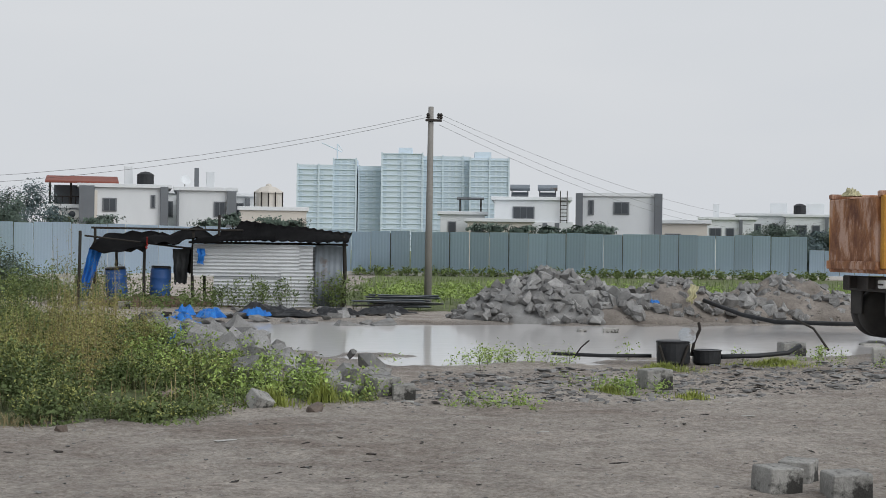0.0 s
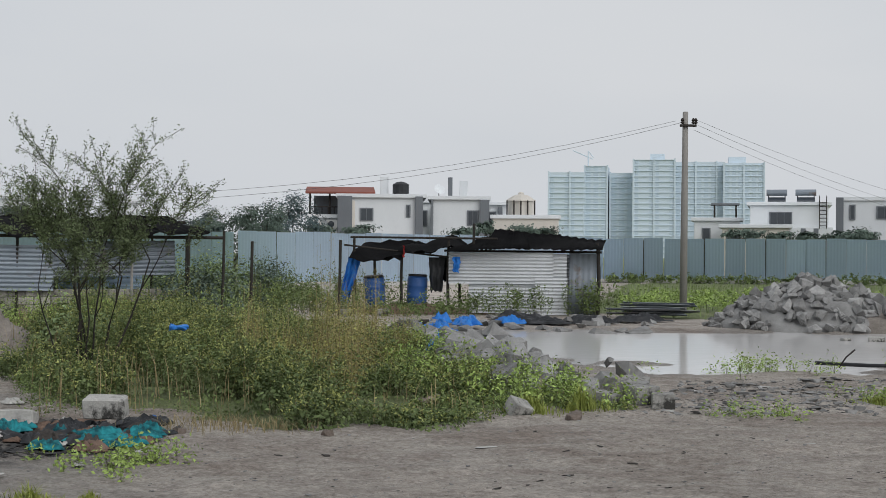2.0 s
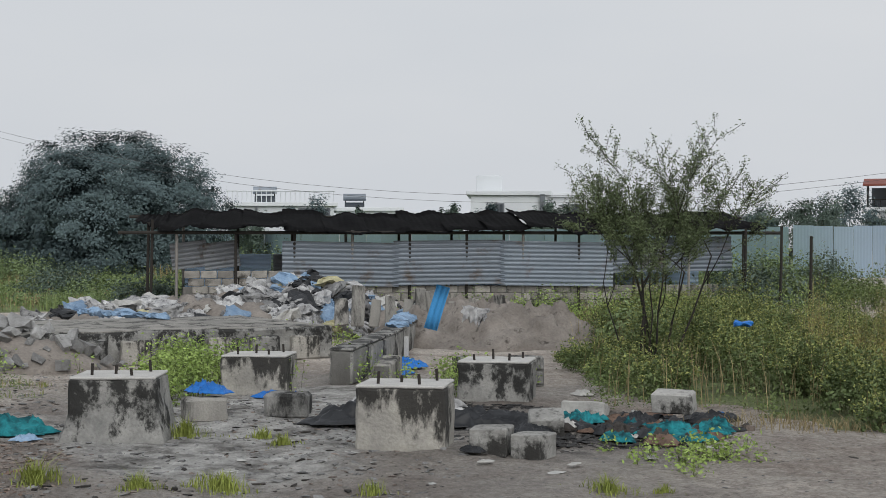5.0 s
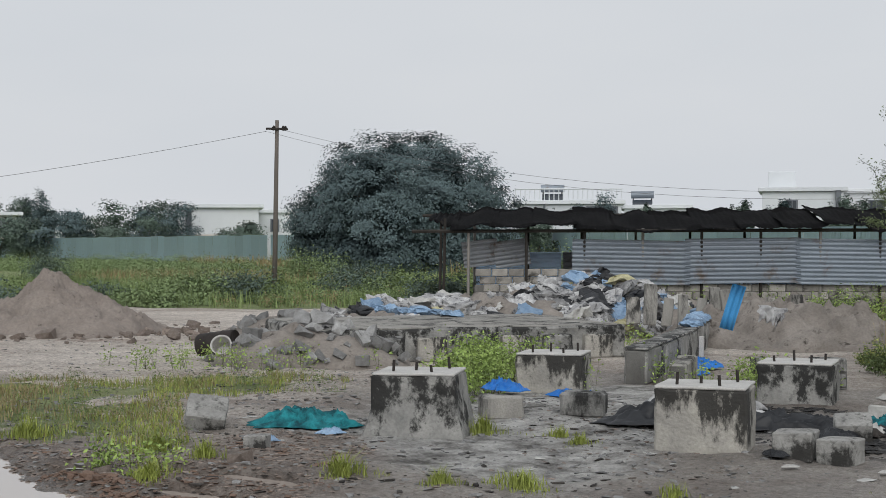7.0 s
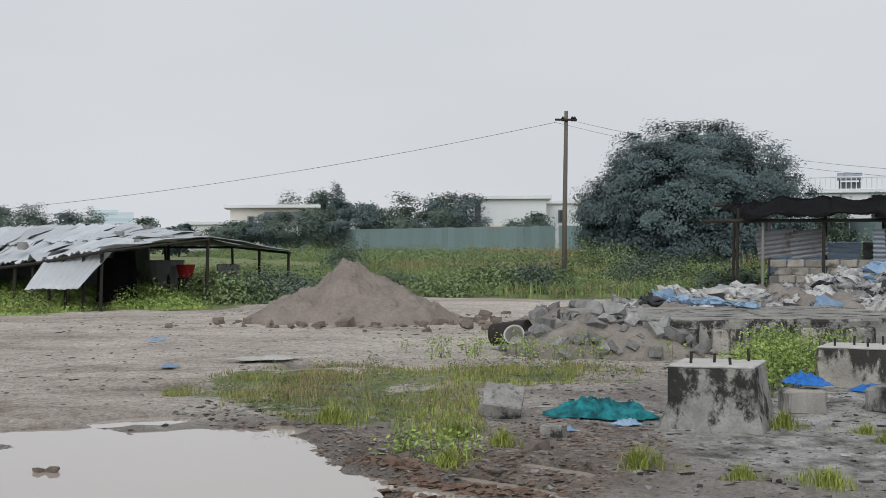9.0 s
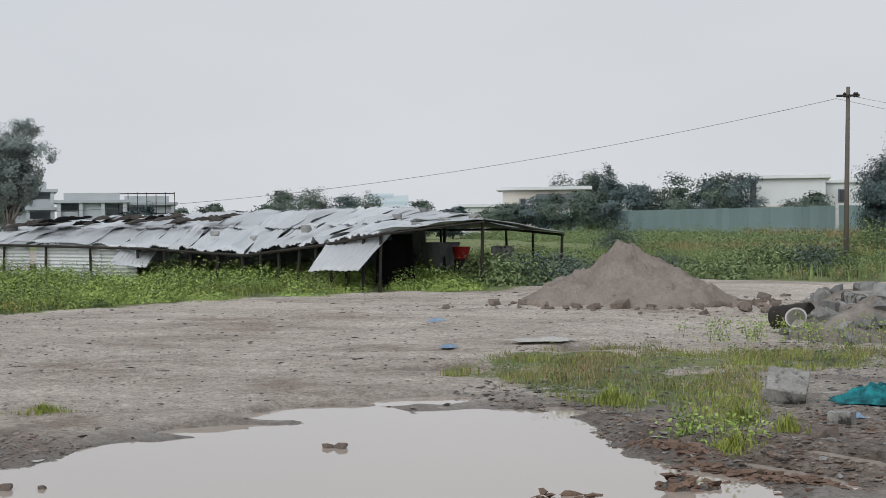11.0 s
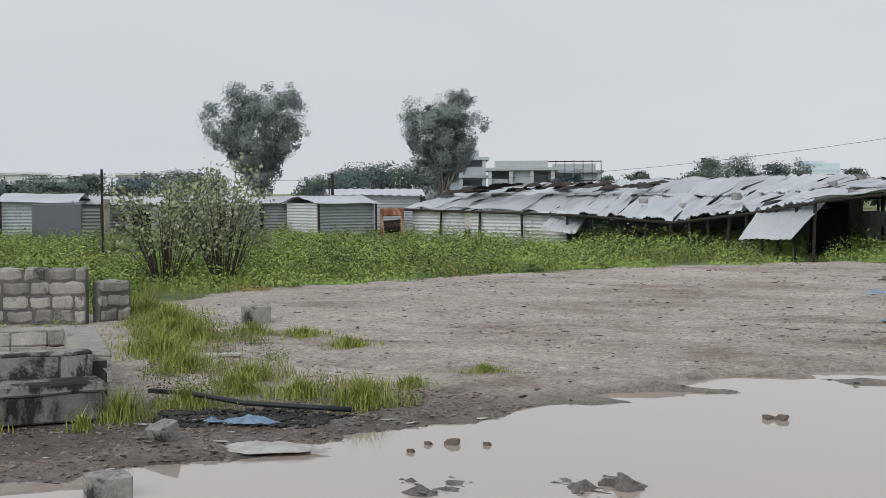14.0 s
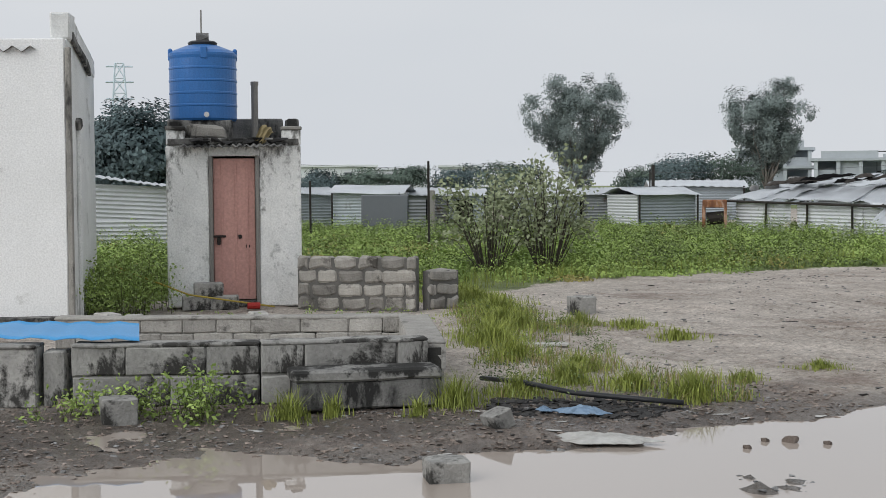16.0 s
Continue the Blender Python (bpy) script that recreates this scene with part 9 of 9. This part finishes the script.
    a, q = rng.uniform(0, 2 * np.pi, n), np.abs(rng.normal(size=n)) * 0.55
    lobes = 1 + 0.35 * np.sin(a * 3 + cx * 9) + 0.2 * np.sin(a * 5 + cy * 7)
    xy = np.column_stack([cx + np.cos(a) * q * rr * lobes, cy + np.sin(a) * q * rr * lobes])
    P = rooted(xy)
    V = blades(P, hh * 0.85 * np.exp(-0.9 * q * q) * rng.uniform(0.5, 1.1, n), 0.0026 + 0.00012 * math.hypot(cx, cy), 0.95)
    single("grass_tuft", quads_of("tuft", V), M["grass"], Matrix(), "bright green tuft of grass on muddy ground", "grass", "grass tufts", "stuff")
GP2 = [(-11.2, -0.5), (-11.3, 1.4), (-12.3, 1.5), (-13.3, 0.6), (-15.0, 0.6), (-17.6, 0.2), (-20.4, -0.7), (-19.0, -1.2), (-14.6, -0.7)]
for poly, n, hh in ((MOSS, 30000, 0.075), (GP2, 9000, 0.09)):
    xy = scatter(poly, n)
    xy = xy[wave(xy[:, 0], xy[:, 1], 2.4, 5) + 0.5 * wave(xy[:, 0], xy[:, 1], 6.1, 15) + 0.25 * rng.normal(size=len(xy)) > 0.12]
    q = rng.uniform(size=len(xy)) + 0.35 * wave(xy[:, 0], xy[:, 1], 1.3, 17)
    k, dull = q > 0.66, (q > 0.4) & (q <= 0.66)
    xy2 = scatter(poly, 260)
    L, S = weed_leaves(rooted(xy2[::2]), rng.uniform(0.04, 0.12, len(xy2[::2])), np.full(len(xy2[::2]), 0.12), 40, 0.024)
    patch("grass_patch", [("blades", blades(rooted(xy[k]), hh * 1.1, 0.0035, 1.0), M["grass"]), ("dull_blades", blades(rooted(xy[dull]), hh * 0.8, 0.0035, 1.1), M["grass_field"]), ("dry_blades", blades(rooted(xy[~k & ~dull]), hh * 1.1, 0.0035, 1.0), M["grass_dry"]), ("leaves", L, M["leaf_weed"])], "patchy yellow-green grass on wet earth", "grass")


# ---- thin-leaved tree by the long shed ----
def acacia(x, y):
    t = thing("acacia_tree", pose(x, y, 0) @ Matrix.Scale(0.73, 4), "slender many-stemmed thorn tree with fine sparse leaves", "tree")
    g = random.Random(5)
    segs, tips = [], []

    def grow(p, d, length, r, depth):
        pts, rad = [p], [r]
        steps = 4
        for i in range(steps):
            d = (d + Vector((g.uniform(-1, 1), g.uniform(-1, 1), g.uniform(-0.55, 0.8))) * 0.17).normalized()
            p = p + d * length / steps
            pts.append(p)
            rad.append(r * (1 - 0.5 * (i + 1) / steps))
            if depth > 0 and i >= 1 and p.z > 1.0:
                for _ in range(2 if depth < 3 else 1):
                    side = Vector((g.uniform(-1, 1), g.uniform(-1, 1), g.uniform(-0.25, 0.7))).normalized()
                    grow(p, (d * 0.75 + side * 0.75).normalized(), length * g.uniform(0.45, 0.7), r * 0.5, depth - 1)
            if depth <= 1 and p.z > 1.25:
                tips.extend((p + Vector((g.uniform(-1, 1), g.uniform(-1, 1), g.uniform(-1, 1))) * 0.03, d.copy()) for _ in range(5))
        segs.append((pts, rad))

    ca, sa = math.cos(radians(24)), math.sin(radians(24))
    for dx, up, lean, ln, r in ((-0.05, 1.0, -0.14, 2.1, 0.036), (0.09, 1.0, 0.08, 2.0, 0.028), (0.28, 1.0, 0.4, 1.9, 0.028), (-0.25, 1.0, -0.5, 1.7, 0.018), (0.05, 1.0, -0.3, 1.9, 0.024), (0.26, 1.0, 0.62, 2.35, 0.026), (0.12, 1.0, 0.33, 2.2, 0.022), (0.0, 1.0, 0.2, 2.1, 0.02)):
        d = Vector((lean * ca, lean * sa, up)).normalized()
        grow(Vector((dx * ca, dx * sa, -0.05)), d, ln, r, 3)
    vs, fs = [], []
    for pts, rad in segs:
        v, f = tube(pts, [max(q, 0.0038) for q in rad], 5, False)
        o = len(vs)
        vs.extend(v)
        fs.extend(tuple(i + o for i in q) for q in f)
    part("trunk", mesh_of("trunk", vs, fs, True), M["wood"], t)
    P = np.array([p for p, d in tips])
    keep = rng.uniform(size=len(P)) < np.clip(-0.25 + 0.42 * P[:, 2], 0.04, 0.75)
    P = P[keep]
    P = np.repeat(P, 3, 0) + rng.normal(size=(len(P) * 3, 3)) * 0.034
    part("crown", quads_of("crown", leaf_quads(P, 0.052, 0.36, 0.4)), M["leaf_acacia"], t)
    return t


acacia(-7.82, 17.7)


def broad_shrub(x, y, w, h, seed, n=60):
    t = thing("shrub_tree", pose(x, y, 0), "sparse broad-leaved shrub tree above the weeds", "tree")
    g = random.Random(seed)
    vs, fs, P = [], [], []
    for k in range(n):
        a = g.uniform(0, 6.28)
        q = math.sqrt(g.uniform(0.05, 1))
        tip = Vector((math.cos(a) * w * q, math.sin(a) * w * q * 0.7, h * (0.32 + 0.72 * g.uniform(0, 1) * (1.1 - 0.4 * q))))
        s = Vector((math.cos(a) * 0.15, math.sin(a) * 0.15, 0))
        m = s.lerp(tip, 0.55) + Vector((0, 0, 0.12 * h))
        v, f = tube([s, m, tip], [0.012, 0.008, 0.003], 5, False)
        o = len(vs)
        vs.extend(v)
        fs.extend(tuple(i + o for i in z) for z in f)
        for j in range(42):
            u = 1.03 - 0.6 * g.uniform(0, 1) ** 1.5
            c = s.lerp(m, u / 0.55) if u < 0.55 else m.lerp(tip, (u - 0.55) / 0.45)
            P.append(c + Vector((g.gauss(0, 0.13), g.gauss(0, 0.13), g.gauss(0, 0.1))))
    part("trunk", mesh_of("trunk", vs, fs, True), M["bark"], t)
    part("crown", quads_of("crown", leaf_quads(np.array(P), 0.085, 0.6, 0.3)), M["leaf_shrub"], t)


broad_shrub(-26.4, 0.15, 1.35, 2.3, 3, 52)
broad_shrub(-26.7, -0.85, 1.5, 2.0, 5, 44)


# ---- gravel, clods and litter underfoot ----
def tiled(name, mes, T, mt, label, category):
    """One joined mesh of many small lumps; T holds a 4 x 4 pose for each."""
    V, F, o = [], [], 0
    for i, m in enumerate(T):
        me = mes[i % len(mes)]
        v = np.empty(len(me.vertices) * 3)
        me.vertices.foreach_get("co", v)
        v = v.reshape(-1, 3) @ m[:3, :3].T + m[:3, 3]
        V.append(v)
        F.extend(tuple(k + o for k in p.vertices) for p in me.polygons)
        o += len(v)
    single(name, mesh_of(name, np.concatenate(V), F), mt, Matrix(), label, category, kind="stuff")


PEBBLES = [chunk(200 + k, 1.0, 0.8, 0.5, 9, 0.2) for k in range(8)]


def lumps(xy, lo, hi, flat=0.6, long=1.0, clump=False):
    T = []
    z = ground_at(xy[:, 0], xy[:, 1])[0]
    for (x, y), zz in zip(xy, z):
        if zz < -0.07 or (clump and wave(np.array([x]), np.array([y]), 1.5, 21)[0] + 0.35 * rng.normal() < 0.1):
            continue
        s = lo * (hi / lo) ** (rng.uniform() ** 2.2)
        a = rng.uniform(0, 6.28)
        c, q = math.cos(a) * s, math.sin(a) * s
        T.append(np.array([[c * long, -q, 0, x], [q * long, c, 0, y], [0, 0, s * flat, zz + s * flat * 0.12], [0, 0, 0, 1]]))
    return T


ROAD = [(6.0, 8.0), (6.5, 20.0), (0.5, 20.0), (-1.5, 13.6), (-4.0, 12.0), (-6.0, 11.0), (-5.0, 7.0), (0.0, 7.0)]
YARD = [(-5.0, 7.0), (-6.0, 11.6), (-12.0, 13.5), (-16.0, 13.0), (-13.0, 6.0), (-8.0, 5.4)]
TRACK = [(-11.6, 5.8), (-16.0, 12.0), (-24.0, 20.0), (-32.0, 14.0), (-27.0, 4.0), (-21.0, -0.5), (-12.0, -0.5), (-11.0, 2.0)]
SHORE = [(-8.0, -3.2), (-9.6, 0.9), (-11.1, 2.4), (-12.6, 1.6), (-11.4, -0.9), (-10.9, -5.0), (-8.4, -5.0)]
BANK = [(-0.8, 14.8), (-0.2, 18.8), (6.5, 21.8), (7.5, 19.6), (2.6, 15.6)]
SPITS = np.column_stack([np.repeat([-8.3, -8.5, -9.0, -9.3], 170), np.repeat([2.0, 1.1, 0.2, 0.75], 170)]) + rng.normal(size=(680, 2)) * np.array([0.3, 0.22])
tiled("gravel", PEBBLES, lumps(scatter(ROAD, 3600), 0.007, 0.045) + lumps(scatter(YARD, 5600), 0.008, 0.09) + lumps(scatter(TRACK, 3800), 0.012, 0.07) + lumps(scatter(SHORE, 2800), 0.007, 0.05) + lumps(scatter(BANK, 2600), 0.02, 0.17) + lumps(SPITS, 0.008, 0.06), M["rubble"], "loose gravel and small stones on bare earth", "gravel")
tiled("dark_debris", PEBBLES, lumps(scatter(ROAD, 1700), 0.007, 0.06, 0.5, 1.9, True) + lumps(scatter(YARD, 4200), 0.007, 0.065, 0.6, 1.6, True) + lumps(scatter(TRACK, 2400), 0.010, 0.08, 0.5, 1.7, True) + lumps(scatter(SHORE, 3000), 0.006, 0.045, 0.5, 1.5, True) + lumps(scatter(BANK, 1800), 0.012, 0.09, 0.5, 1.5, True), M["litter"], "dark clods, twigs and scraps strewn on the earth", "debris")
tiled("burnt_scraps", PEBBLES, lumps(scatter(SOOT, 5200), 0.014, 0.11, 0.45, 1.6, True), M["char"], "black burnt scraps and clinker round the column stubs", "debris")
tiled("mud_clods", PEBBLES, lumps(scatter(SHORE, 9000), 0.008, 0.05, 0.6, 1.2) + lumps(scatter(BROWN, 5000), 0.008, 0.06, 0.6, 1.2) + lumps(scatter(YARD, 6000), 0.008, 0.055, 0.5, 1.3, True) + lumps(scatter(TRACK, 2500), 0.01, 0.05, 0.5, 1.2, True), M["mud_clod"], "small brown clods of drying mud", "clods")
BURN = [(-11.3, -0.5), (-10.7, -0.5), (-10.4, 0.5), (-10.9, 0.9), (-11.4, 0.4)]
tiled("burnt_patch", PEBBLES, lumps(scatter(BURN, 1100), 0.02, 0.11, 0.6), M["char"], "black burnt refuse on the ground", "ash")
ISLES = ((-7.85, 4.2, 0.09, 0.26, 260), (-7.85, 5.2, 0.08, 0.18, 200))
RIDGE = np.column_stack([np.linspace(-9.3, -7.2, 420), 5.72 + 0.07 * np.sin(np.linspace(0, 9, 420))]) + rng.normal(size=(420, 2)) * 0.05
CLAY = [(-7.3, 2.6), (-7.5, 5.2), (-8.6, 6.0), (-9.0, 5.7), (-8.0, 4.6), (-7.7, 3.0)]
tiled("clay_clods", PEBBLES, lumps(RIDGE, 0.025, 0.1, 0.7, 1.2) + lumps(scatter(CLAY, 420), 0.015, 0.08, 0.4, 1.0, True) + [m for cx, cy, rx, ry, n in ISLES for m in lumps(np.column_stack([cx + rx * rng.normal(size=n), cy + ry * rng.normal(size=n)]), 0.02, 0.11, 0.8, 1.2)] + lumps(scatter([(-8.0, 7.2), (-9.6, 6.9), (-10.0, 8.2), (-8.4, 8.6)], 700), 0.01, 0.08, 0.5, 1.2, True) + lumps(scatter([(-7.0, 5.2), (-8.4, 5.3), (-10.4, 6.0), (-11.2, 6.4), (-9.6, 7.0), (-7.4, 6.8)], 1500), 0.01, 0.07, 0.5, 1.3, True), M["clay"], "red-brown wet clay clods at the puddle edge", "clods")
tiled("pale_litter", PEBBLES, lumps(np.concatenate([scatter(ROAD, 22), scatter(YARD, 60), scatter(TRACK, 24), scatter(BANK, 40), scatter(SHORE, 24)]), 0.05, 0.15, 0.1, 1.8), M["white_cloth"], "pale scraps of paper and plastic on the ground", "litter")
